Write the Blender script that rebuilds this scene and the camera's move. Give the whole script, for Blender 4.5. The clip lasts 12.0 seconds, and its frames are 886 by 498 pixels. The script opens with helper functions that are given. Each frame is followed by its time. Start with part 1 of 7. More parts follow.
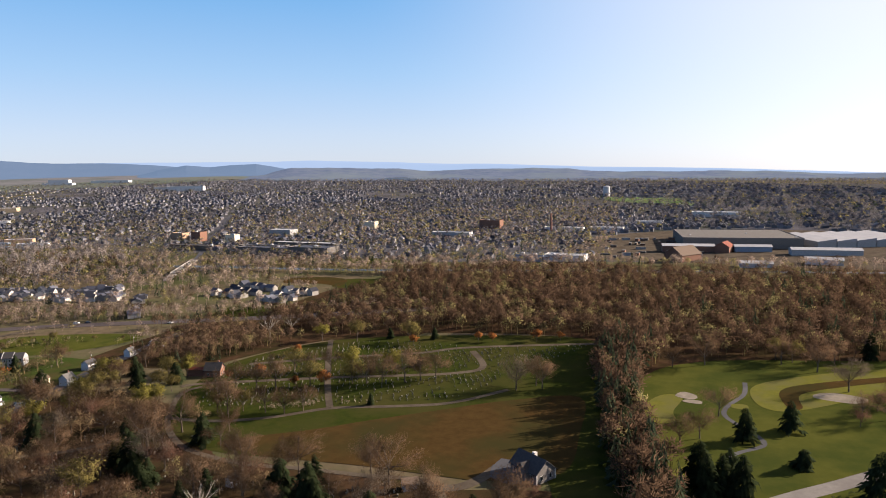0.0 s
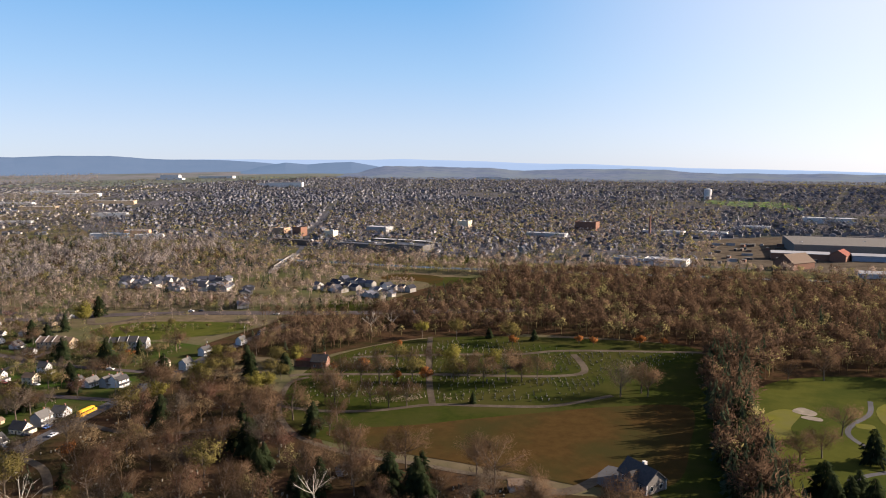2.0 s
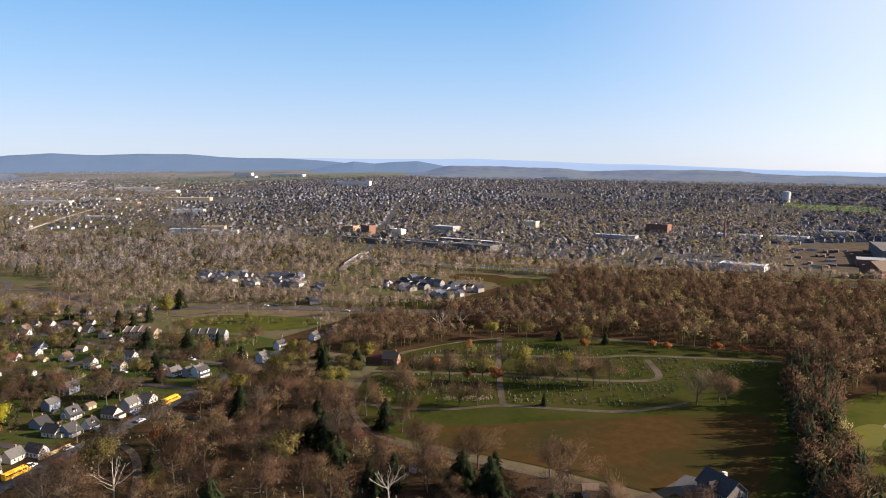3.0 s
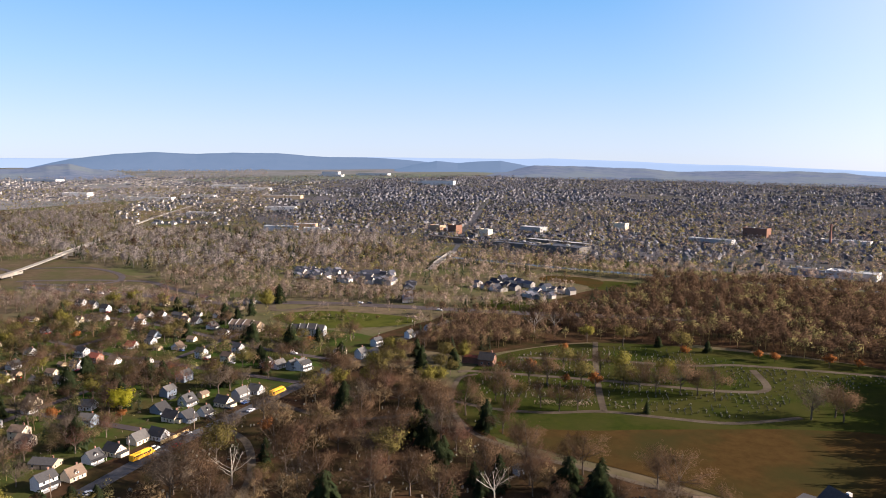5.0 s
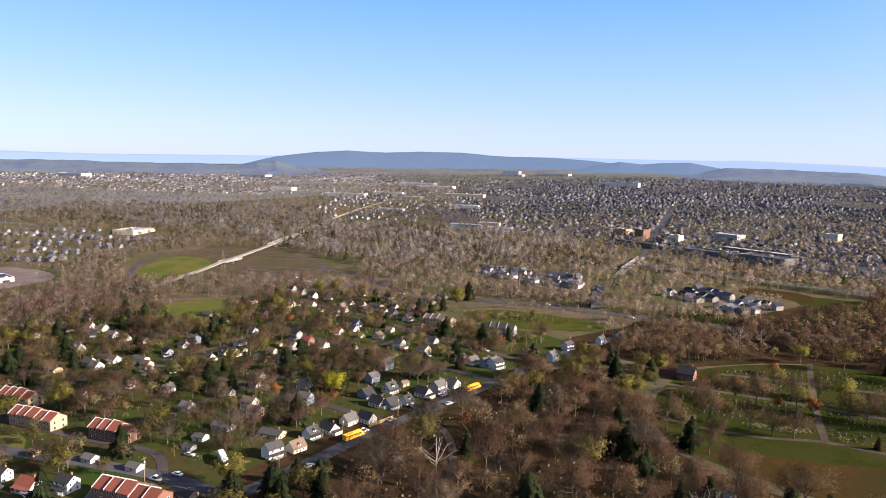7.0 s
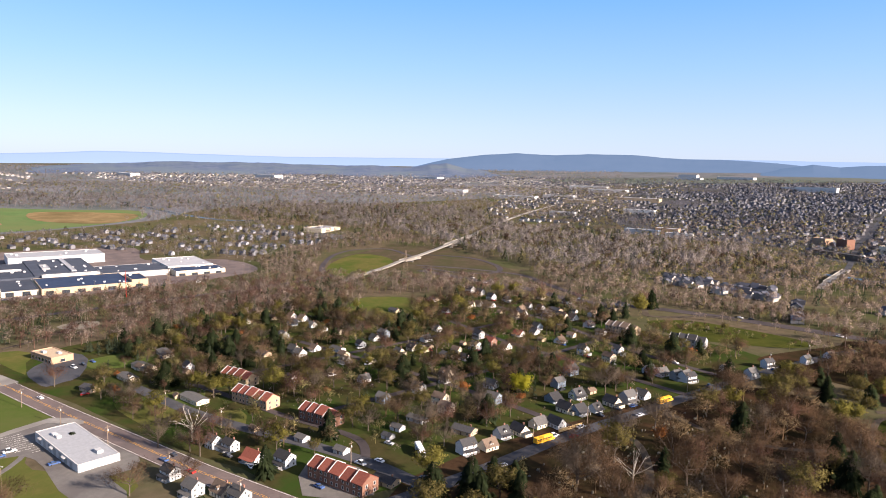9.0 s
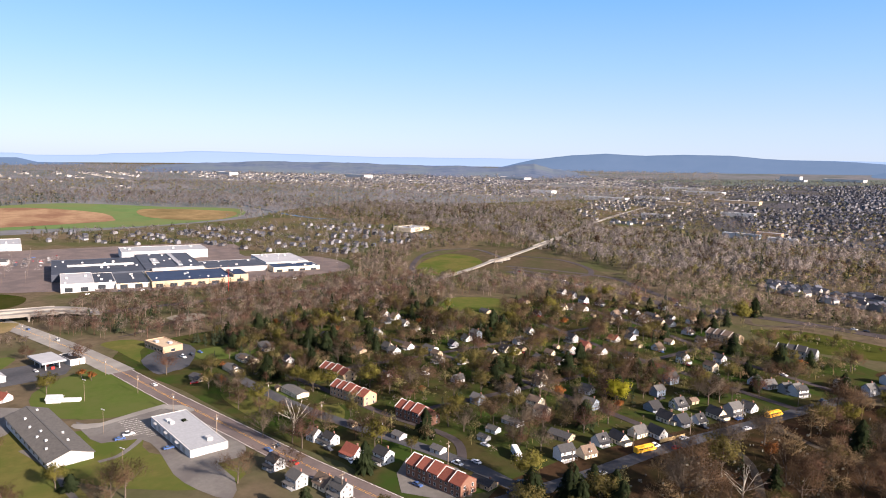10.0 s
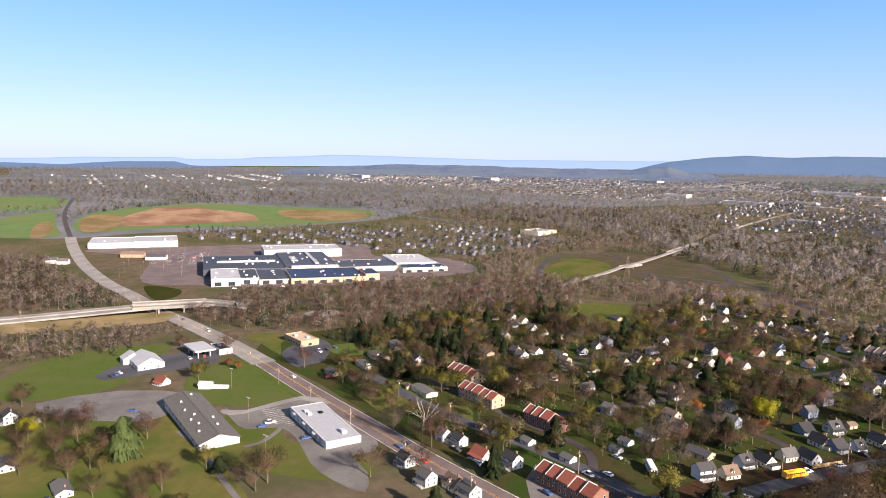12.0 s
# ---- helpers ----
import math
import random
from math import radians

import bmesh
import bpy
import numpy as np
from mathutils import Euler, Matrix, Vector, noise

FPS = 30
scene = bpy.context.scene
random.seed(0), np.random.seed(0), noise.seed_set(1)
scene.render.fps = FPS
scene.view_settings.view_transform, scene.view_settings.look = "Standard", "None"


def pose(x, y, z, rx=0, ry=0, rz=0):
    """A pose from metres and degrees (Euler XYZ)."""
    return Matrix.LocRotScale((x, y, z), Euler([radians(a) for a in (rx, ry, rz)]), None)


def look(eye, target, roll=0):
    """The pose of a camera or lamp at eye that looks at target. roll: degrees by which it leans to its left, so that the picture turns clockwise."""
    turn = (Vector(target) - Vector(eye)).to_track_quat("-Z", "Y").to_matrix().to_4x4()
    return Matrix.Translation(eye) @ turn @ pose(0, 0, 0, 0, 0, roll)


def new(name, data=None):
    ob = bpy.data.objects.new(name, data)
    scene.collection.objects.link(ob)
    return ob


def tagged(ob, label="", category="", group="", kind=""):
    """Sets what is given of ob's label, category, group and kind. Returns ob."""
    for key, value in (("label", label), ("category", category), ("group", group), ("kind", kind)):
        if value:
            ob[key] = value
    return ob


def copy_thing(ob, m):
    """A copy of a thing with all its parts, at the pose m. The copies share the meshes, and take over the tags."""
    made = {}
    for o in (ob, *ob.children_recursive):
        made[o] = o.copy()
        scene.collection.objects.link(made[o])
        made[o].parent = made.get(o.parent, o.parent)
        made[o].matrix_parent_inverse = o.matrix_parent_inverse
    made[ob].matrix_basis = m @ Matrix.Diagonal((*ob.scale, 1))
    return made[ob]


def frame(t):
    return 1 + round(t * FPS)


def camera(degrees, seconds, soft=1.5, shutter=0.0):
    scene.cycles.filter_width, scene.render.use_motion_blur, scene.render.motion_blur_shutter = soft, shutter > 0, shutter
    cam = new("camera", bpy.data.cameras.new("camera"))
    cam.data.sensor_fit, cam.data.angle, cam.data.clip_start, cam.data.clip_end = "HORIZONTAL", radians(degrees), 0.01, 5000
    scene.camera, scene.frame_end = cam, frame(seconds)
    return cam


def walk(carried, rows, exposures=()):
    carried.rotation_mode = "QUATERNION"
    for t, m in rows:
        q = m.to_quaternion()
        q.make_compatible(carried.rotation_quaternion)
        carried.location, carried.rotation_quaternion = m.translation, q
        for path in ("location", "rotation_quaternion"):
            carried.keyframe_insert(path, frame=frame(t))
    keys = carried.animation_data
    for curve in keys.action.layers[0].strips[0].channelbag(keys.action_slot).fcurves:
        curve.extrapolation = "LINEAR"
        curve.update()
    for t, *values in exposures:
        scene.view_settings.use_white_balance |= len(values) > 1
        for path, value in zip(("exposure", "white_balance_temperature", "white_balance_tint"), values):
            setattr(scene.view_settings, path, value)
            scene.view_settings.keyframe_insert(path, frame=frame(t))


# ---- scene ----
cam = camera(65.02, 12.0, soft=1.0)
PATH = [
    (0.0, pose(12.57, 4.49, 117.98, 83.390, 0.791, 6.535)),
    (0.5, pose(10.81, 4.13, 118.16, 83.364, 0.760, 6.610)),
    (1.0, pose(8.76, 3.72, 118.31, 83.352, 0.701, 6.727)),
    (1.5, pose(6.21, 3.08, 118.47, 83.362, 0.491, 8.691)),
    (2.0, pose(4.06, 2.20, 118.65, 83.384, 0.127, 13.894)),
    (2.5, pose(2.03, 1.11, 118.85, 83.352, -0.223, 17.964)),
    (2.7, pose(1.13, 0.66, 118.95, 83.350, -0.247, 18.626)),
    (4.3, pose(-6.47, -3.00, 119.79, 83.300, -0.372, 22.114)),
    (4.5, pose(-7.44, -3.58, 119.92, 83.295, -0.438, 23.137)),
    (5.0, pose(-9.91, -5.30, 120.33, 83.249, -0.542, 25.852)),
    (5.5, pose(-12.57, -7.07, 120.76, 83.212, -0.714, 29.312)),
    (6.0, pose(-15.32, -9.03, 121.15, 83.155, -0.878, 33.094)),
    (6.5, pose(-18.02, -11.20, 121.48, 83.065, -1.080, 36.839)),
    (7.0, pose(-20.80, -13.49, 121.71, 83.000, -1.285, 40.340)),
    (7.2, pose(-21.82, -14.50, 121.77, 82.977, -1.374, 41.499)),
    (8.8, pose(-29.16, -23.50, 121.94, 82.936, -1.187, 52.223)),
    (9.0, pose(-30.08, -24.76, 121.96, 82.905, -1.306, 53.870)),
    (9.5, pose(-32.40, -27.75, 122.05, 82.808, -1.509, 57.836)),
    (10.0, pose(-34.71, -29.96, 122.12, 82.761, -1.441, 60.876)),
    (10.5, pose(-36.35, -31.53, 122.13, 82.690, -1.558, 65.851)),
    (11.0, pose(-37.17, -32.25, 122.08, 82.632, -1.637, 70.157)),
    (11.5, pose(-37.58, -32.40, 121.96, 82.692, -1.488, 71.044)),
    (12.0, pose(-37.78, -32.34, 121.80, 82.760, -1.294, 71.193)),
]
walk(cam, PATH, exposures=[(0.0, 1.68, 5900, 18), (3.0, 1.70, 5850, 18), (6.0, 1.82, 5710, 20), (9.0, 1.79, 5650, 20), (12.0, 1.76, 5600, 20)])

# World, sun and light
SUN_AZ, SUN_EL = radians(20), radians(23)      # azimuth from +x towards +y
world = bpy.data.worlds.new("sky_world")
scene.world = world
world.use_nodes = True
wn = world.node_tree.nodes
sky = wn.new("ShaderNodeTexSky")
sky.sky_type = "NISHITA"
sky.sun_disc = False
sky.sun_elevation = SUN_EL
sky.sun_rotation = radians(90) - SUN_AZ
sky.air_density, sky.dust_density, sky.ozone_density = 0.8, 0.4, 1.8
wn["Background"].inputs["Strength"].default_value = 0.0445
wl_ = world.node_tree.links.new
wl_(sky.outputs["Color"], wn["Background"].inputs["Color"])
# thin spring haze: a pale veil that thickens towards the horizon all round
veil = wn.new("ShaderNodeBackground")
veil.inputs["Strength"].default_value = 0.288
height = wn.new("ShaderNodeSeparateXYZ")
wl_(wn.new("ShaderNodeTexCoord").outputs["Generated"], height.inputs[0])
fade = wn.new("ShaderNodeValToRGB")
fade.color_ramp.elements[0].color, fade.color_ramp.elements[1].color = (0.80, 0.86, 0.89, 1), (0.01, 0.035, 0.12, 1)
for at, tone in ((0.05, (0.72, 0.83, 0.91, 1)), (0.13, (0.48, 0.74, 0.93, 1)), (0.24, (0.225, 0.57, 0.90, 1)), (0.5, (0.03, 0.11, 0.32, 1))):
    fade.color_ramp.elements.new(at).color = tone
wl_(height.outputs["Z"], fade.inputs[0])
toward = wn.new("ShaderNodeVectorMath")      # the haze is whitest round the sun
toward.operation = "DOT_PRODUCT"
toward.inputs[1].default_value = (math.cos(SUN_EL) * math.cos(SUN_AZ), math.cos(SUN_EL) * math.sin(SUN_AZ), math.sin(SUN_EL))
wl_(height.inputs[0].links[0].from_socket, toward.inputs[0])
glow = wn.new("ShaderNodeMapRange")
glow.interpolation_type = "SMOOTHSTEP"
glow.inputs[1].default_value, glow.inputs[2].default_value = 0.16, 0.82
wl_(toward.outputs["Value"], glow.inputs[0])
pale = wn.new("ShaderNodeMix")
pale.data_type = "RGBA"
pale.inputs["B"].default_value = (1.28, 1.22, 1.10, 1)
wl_(glow.outputs[0], pale.inputs["Factor"])
wl_(fade.outputs["Color"], pale.inputs["A"])
wl_(pale.outputs["Result"], veil.inputs["Color"])
haze = wn.new("ShaderNodeMixShader")
haze.inputs[0].default_value = 0.70
wl_(wn["Background"].outputs[0], haze.inputs[1])
wl_(veil.outputs[0], haze.inputs[2])
wl_(haze.outputs[0], wn["World Output"].inputs["Surface"])
sun_data = bpy.data.lights.new("sun", "SUN")
sun_data.energy, sun_data.angle, sun_data.color = 5.0, radians(0.55), (1.0, 0.79, 0.54)
sun = new("sun", sun_data)
sun.matrix_world = look((1500 * math.cos(SUN_AZ), 1500 * math.sin(SUN_AZ), 1500 * math.tan(SUN_EL)), (0, 0, 0))

nrg = np.random.default_rng(5)


# ---------- terrain ----------
def terr(x, y):
    """Height of the ground."""
    x, y = np.asarray(x, float), np.asarray(y, float)
    r = np.hypot(x, y)
    u = np.clip((r - 1000) / 1400, 0, 1)
    v = np.clip((r - 2400) / 2400, 0, 1)
    z = 27 * np.tanh((x * 0.80 + y * 0.60) / 900) * (1 - 0.5 * u) + 42 * u * u * (3 - 2 * u)
    az = np.degrees(np.arctan2(-x, y))
    return z + 70 * v * np.interp(az, [-35, 0, 25, 55, 75, 104], [-0.45, 0.1, 1.0, 0.9, 0.7, 0.1])


def ground_z(x, y):
    return float(terr(x, y))


def inside(poly, x, y):
    """Which of the points lie in the outline."""
    x, y = np.asarray(x, float), np.asarray(y, float)
    hit = np.zeros(x.shape, bool)
    for (xa, ya), (xb, yb) in zip(poly, poly[1:] + poly[:1]):
        cross = (ya > y) != (yb > y)
        hit ^= cross & (x < (xb - xa) * (y - ya) / ((yb - ya) or 1e-9) + xa)
    return hit


def smooth_line(points, n=6, closed=False):
    """A Catmull-Rom curve through plan points."""
    p = [Vector(q).to_2d() for q in points]
    out, m = [], len(p)
    for i in range(m if closed else m - 1):
        a, b, c, d = ((p[(i + k) % m] for k in (-1, 0, 1, 2)) if closed else (p[max(i - 1, 0)], p[i], p[i + 1], p[min(i + 2, m - 1)]))
        for k in range(n):
            t = k / n
            out.append(0.5 * (2 * b + (c - a) * t + (2 * a - 5 * b + 4 * c - d) * t * t + (3 * b - a - 3 * c + d) * t ** 3))
    return out if closed else out + [p[-1]]


# ---------- materials ----------
def material(name, a, b, scale=1.0, c=None, big=0.02, rough=0.9, metal=0.0, vary="", amount=0.3, bump=0.0, spec=0.3, world_space=True, thin=0.0, grain=0.0):
    """Two tones mixed by fine grain, with a third in broad patches; vary: 'object' or 'island' value changes; thin: share of light that passes through leaves and twigs."""
    m = bpy.data.materials.new(name)
    m.use_nodes = True
    nt = m.node_tree
    n, link = nt.nodes, nt.links.new
    bsdf = n["Principled BSDF"]
    bsdf.inputs["Roughness"].default_value, bsdf.inputs["Metallic"].default_value = rough, metal
    bsdf.inputs["Specular IOR Level"].default_value = spec
    geo = n.new("ShaderNodeNewGeometry")
    tex = n.new("ShaderNodeTexCoord")
    where = geo.outputs["Position"] if world_space else tex.outputs["Object"]
    fine = n.new("ShaderNodeTexNoise")
    fine.inputs["Scale"].default_value, fine.inputs["Detail"].default_value = scale, 5
    fine.inputs["Roughness"].default_value = 0.65
    link(where, fine.inputs["Vector"])
    ramp = n.new("ShaderNodeMapRange")
    ramp.inputs[1].default_value, ramp.inputs[2].default_value = 0.33, 0.67
    link(fine.outputs["Fac"], ramp.inputs[0])
    mix = n.new("ShaderNodeMix")
    mix.data_type = "RGBA"
    mix.inputs["A"].default_value, mix.inputs["B"].default_value = (*a, 1), (*b, 1)
    link(ramp.outputs[0], mix.inputs["Factor"])
    colour = mix.outputs["Result"]
    if c:
        broad = n.new("ShaderNodeTexNoise")
        broad.inputs["Scale"].default_value, broad.inputs["Detail"].default_value = big, 6
        broad.inputs["Roughness"].default_value = 0.6
        link(where, broad.inputs["Vector"])
        ramp2 = n.new("ShaderNodeMapRange")
        ramp2.inputs[1].default_value, ramp2.inputs[2].default_value = 0.42, 0.62
        link(broad.outputs["Fac"], ramp2.inputs[0])
        mix2 = n.new("ShaderNodeMix")
        mix2.data_type = "RGBA"
        mix2.inputs["B"].default_value = (*c, 1)
        link(colour, mix2.inputs["A"])
        link(ramp2.outputs[0], mix2.inputs["Factor"])
        colour = mix2.outputs["Result"]
    if vary:
        if vary == "object":
            info = n.new("ShaderNodeObjectInfo").outputs["Random"]
        else:
            info = geo.outputs["Random Per Island"]
        span = n.new("ShaderNodeMapRange")
        span.inputs[3].default_value, span.inputs[4].default_value = 1 - amount, 1 + amount
        link(info, span.inputs[0])
        hsv = n.new("ShaderNodeHueSaturation")
        link(span.outputs[0], hsv.inputs["Value"])
        link(colour, hsv.inputs["Color"])
        colour = hsv.outputs["Color"]
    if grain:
        tangle = n.new("ShaderNodeTexNoise")      # mottled twig texture: noise makes the crown colour lighter and darker
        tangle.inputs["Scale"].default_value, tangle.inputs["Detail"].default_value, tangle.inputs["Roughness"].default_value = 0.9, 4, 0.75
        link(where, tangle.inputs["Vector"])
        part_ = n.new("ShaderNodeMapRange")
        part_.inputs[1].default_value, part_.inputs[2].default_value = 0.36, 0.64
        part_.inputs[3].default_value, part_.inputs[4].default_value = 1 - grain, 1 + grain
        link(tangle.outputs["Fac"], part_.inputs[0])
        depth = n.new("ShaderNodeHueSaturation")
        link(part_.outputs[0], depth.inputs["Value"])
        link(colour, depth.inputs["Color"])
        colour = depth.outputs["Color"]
    link(colour, bsdf.inputs["Base Color"])
    if bump:
        bn = n.new("ShaderNodeBump")
        bn.inputs["Strength"].default_value, bn.inputs["Distance"].default_value = bump, 0.3
        link(fine.outputs["Fac"], bn.inputs["Height"])
        link(bn.outputs["Normal"], bsdf.inputs["Normal"])
    if thin:
        back = n.new("ShaderNodeBsdfTranslucent")
        link(colour, back.inputs["Color"])
        both = n.new("ShaderNodeMixShader")
        both.inputs[0].default_value = thin
        link(bsdf.outputs[0], both.inputs[1])
        link(back.outputs[0], both.inputs[2])
        link(both.outputs[0], n["Material Output"].inputs["Surface"])
    return m


M = {}
for spec_row in (
    ("ground", (0.072, 0.059, 0.038), (0.112, 0.090, 0.060), 0.12, (0.056, 0.062, 0.027), 0.012, 0.95),
    ("grass", (0.018, 0.026, 0.006), (0.028, 0.035, 0.007), 0.25, (0.036, 0.036, 0.011), 0.03, 0.95),
    ("dry_meadow", (0.037, 0.023, 0.009), (0.051, 0.033, 0.012), 0.22, (0.030, 0.027, 0.010), 0.028, 0.95),
    ("fairway", (0.046, 0.052, 0.011), (0.058, 0.062, 0.014), 0.15, (0.033, 0.042, 0.010), 0.04, 0.95),
    ("golf_green", (0.080, 0.084, 0.015), (0.100, 0.100, 0.021), 0.3, (0.088, 0.087, 0.029), 0.08, 0.95),
    ("tilled_soil", (0.200, 0.136, 0.084), (0.270, 0.185, 0.115), 0.06, (0.150, 0.088, 0.058), 0.012, 0.95),
    ("stubble", (0.150, 0.108, 0.054), (0.200, 0.150, 0.078), 0.05, (0.109, 0.086, 0.041), 0.01, 0.95),
    ("crop", (0.074, 0.120, 0.044), (0.094, 0.142, 0.054), 0.03, (0.104, 0.124, 0.052), 0.01, 0.95),
    ("leaf_litter", (0.036, 0.022, 0.013), (0.053, 0.033, 0.019), 0.3, (0.024, 0.021, 0.010), 0.05, 0.95),
    ("park_grass", (0.082, 0.080, 0.024), (0.104, 0.098, 0.030), 0.2, (0.058, 0.078, 0.017), 0.03, 0.95),
    ("mown_grass", (0.056, 0.080, 0.018), (0.068, 0.092, 0.022), 0.25, (0.074, 0.088, 0.026), 0.05, 0.95),
    # haze of distance painted into the colours of far ground and farmland
    ("far_ground_hazed", (0.108, 0.112, 0.124), (0.146, 0.148, 0.160), 0.02, (0.090, 0.102, 0.102), 0.006, 0.95),
    ("far_field_hazed", (0.080, 0.102, 0.086), (0.098, 0.120, 0.102), 0.02, (0.100, 0.108, 0.100), 0.004, 0.95),
    ("yard_grass", (0.037, 0.034, 0.014), (0.052, 0.045, 0.019), 0.25, (0.028, 0.048, 0.010), 0.035, 0.95),
    # the town's ground tone has distance haze mixed in as blue grey
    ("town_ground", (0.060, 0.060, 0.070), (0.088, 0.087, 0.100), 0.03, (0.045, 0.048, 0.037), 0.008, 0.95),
    ("asphalt", (0.056, 0.057, 0.063), (0.074, 0.074, 0.080), 0.6, (0.044, 0.046, 0.052), 0.05, 0.85),
    ("old_asphalt", (0.122, 0.115, 0.107), (0.152, 0.144, 0.133), 0.5, (0.100, 0.092, 0.087), 0.05, 0.85),
    ("worn_concrete", (0.203, 0.194, 0.176), (0.257, 0.246, 0.225), 0.4, (0.167, 0.158, 0.144), 0.05, 0.85),
    ("red_asphalt", (0.118, 0.094, 0.088), (0.148, 0.118, 0.110), 0.5, (0.098, 0.082, 0.078), 0.05, 0.9),
    ("brown_asphalt", (0.050, 0.042, 0.042), (0.066, 0.056, 0.056), 0.5, (0.042, 0.036, 0.037), 0.05, 0.9),
    ("verge_brown", (0.060, 0.047, 0.032), (0.086, 0.068, 0.046), 0.1, (0.056, 0.055, 0.028), 0.03, 0.95),
    ("dry_verge", (0.175, 0.135, 0.070), (0.230, 0.178, 0.095), 0.1, (0.130, 0.110, 0.050), 0.03, 0.95),
    ("gravel_path", (0.068, 0.058, 0.045), (0.090, 0.076, 0.059), 0.6, (0.054, 0.045, 0.035), 0.1, 0.95),
    ("sand", (0.168, 0.151, 0.125), (0.202, 0.182, 0.151), 0.6, (0.142, 0.128, 0.104), 0.2, 0.95),
    ("paint_line", (0.72, 0.71, 0.66), (0.80, 0.79, 0.74), 2.0, (0.6, 0.59, 0.55), 0.3, 0.7),
    # blue haze of distance painted into the hill colours
    ("hazy_hill", (0.026, 0.032, 0.050), (0.034, 0.040, 0.058), 0.008, (0.030, 0.036, 0.054), 0.0015, 1.0),
    ("hazy_near_hill", (0.024, 0.030, 0.036), (0.064, 0.064, 0.064), 0.02, (0.060, 0.066, 0.046), 0.004, 1.0),
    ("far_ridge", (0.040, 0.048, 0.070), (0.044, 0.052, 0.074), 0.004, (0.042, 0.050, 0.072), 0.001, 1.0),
):
    nm, ca, cb, sc_, cc, bg, ro = spec_row
    M[nm] = material(nm, ca, cb, sc_, cc, bg, ro, spec=0.12 if "asphalt" in nm or "concrete" in nm else 0.0)
for nm, tone in (("hazy_hill", (0.044, 0.066, 0.090)), ("hazy_near_hill", (0.036, 0.046, 0.066)), ("far_ridge", (0.126, 0.164, 0.205))):
    distance = M[nm].node_tree.nodes["Principled BSDF"]      # haze of the air painted as glow on the far hills
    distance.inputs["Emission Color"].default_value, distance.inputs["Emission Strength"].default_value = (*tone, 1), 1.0
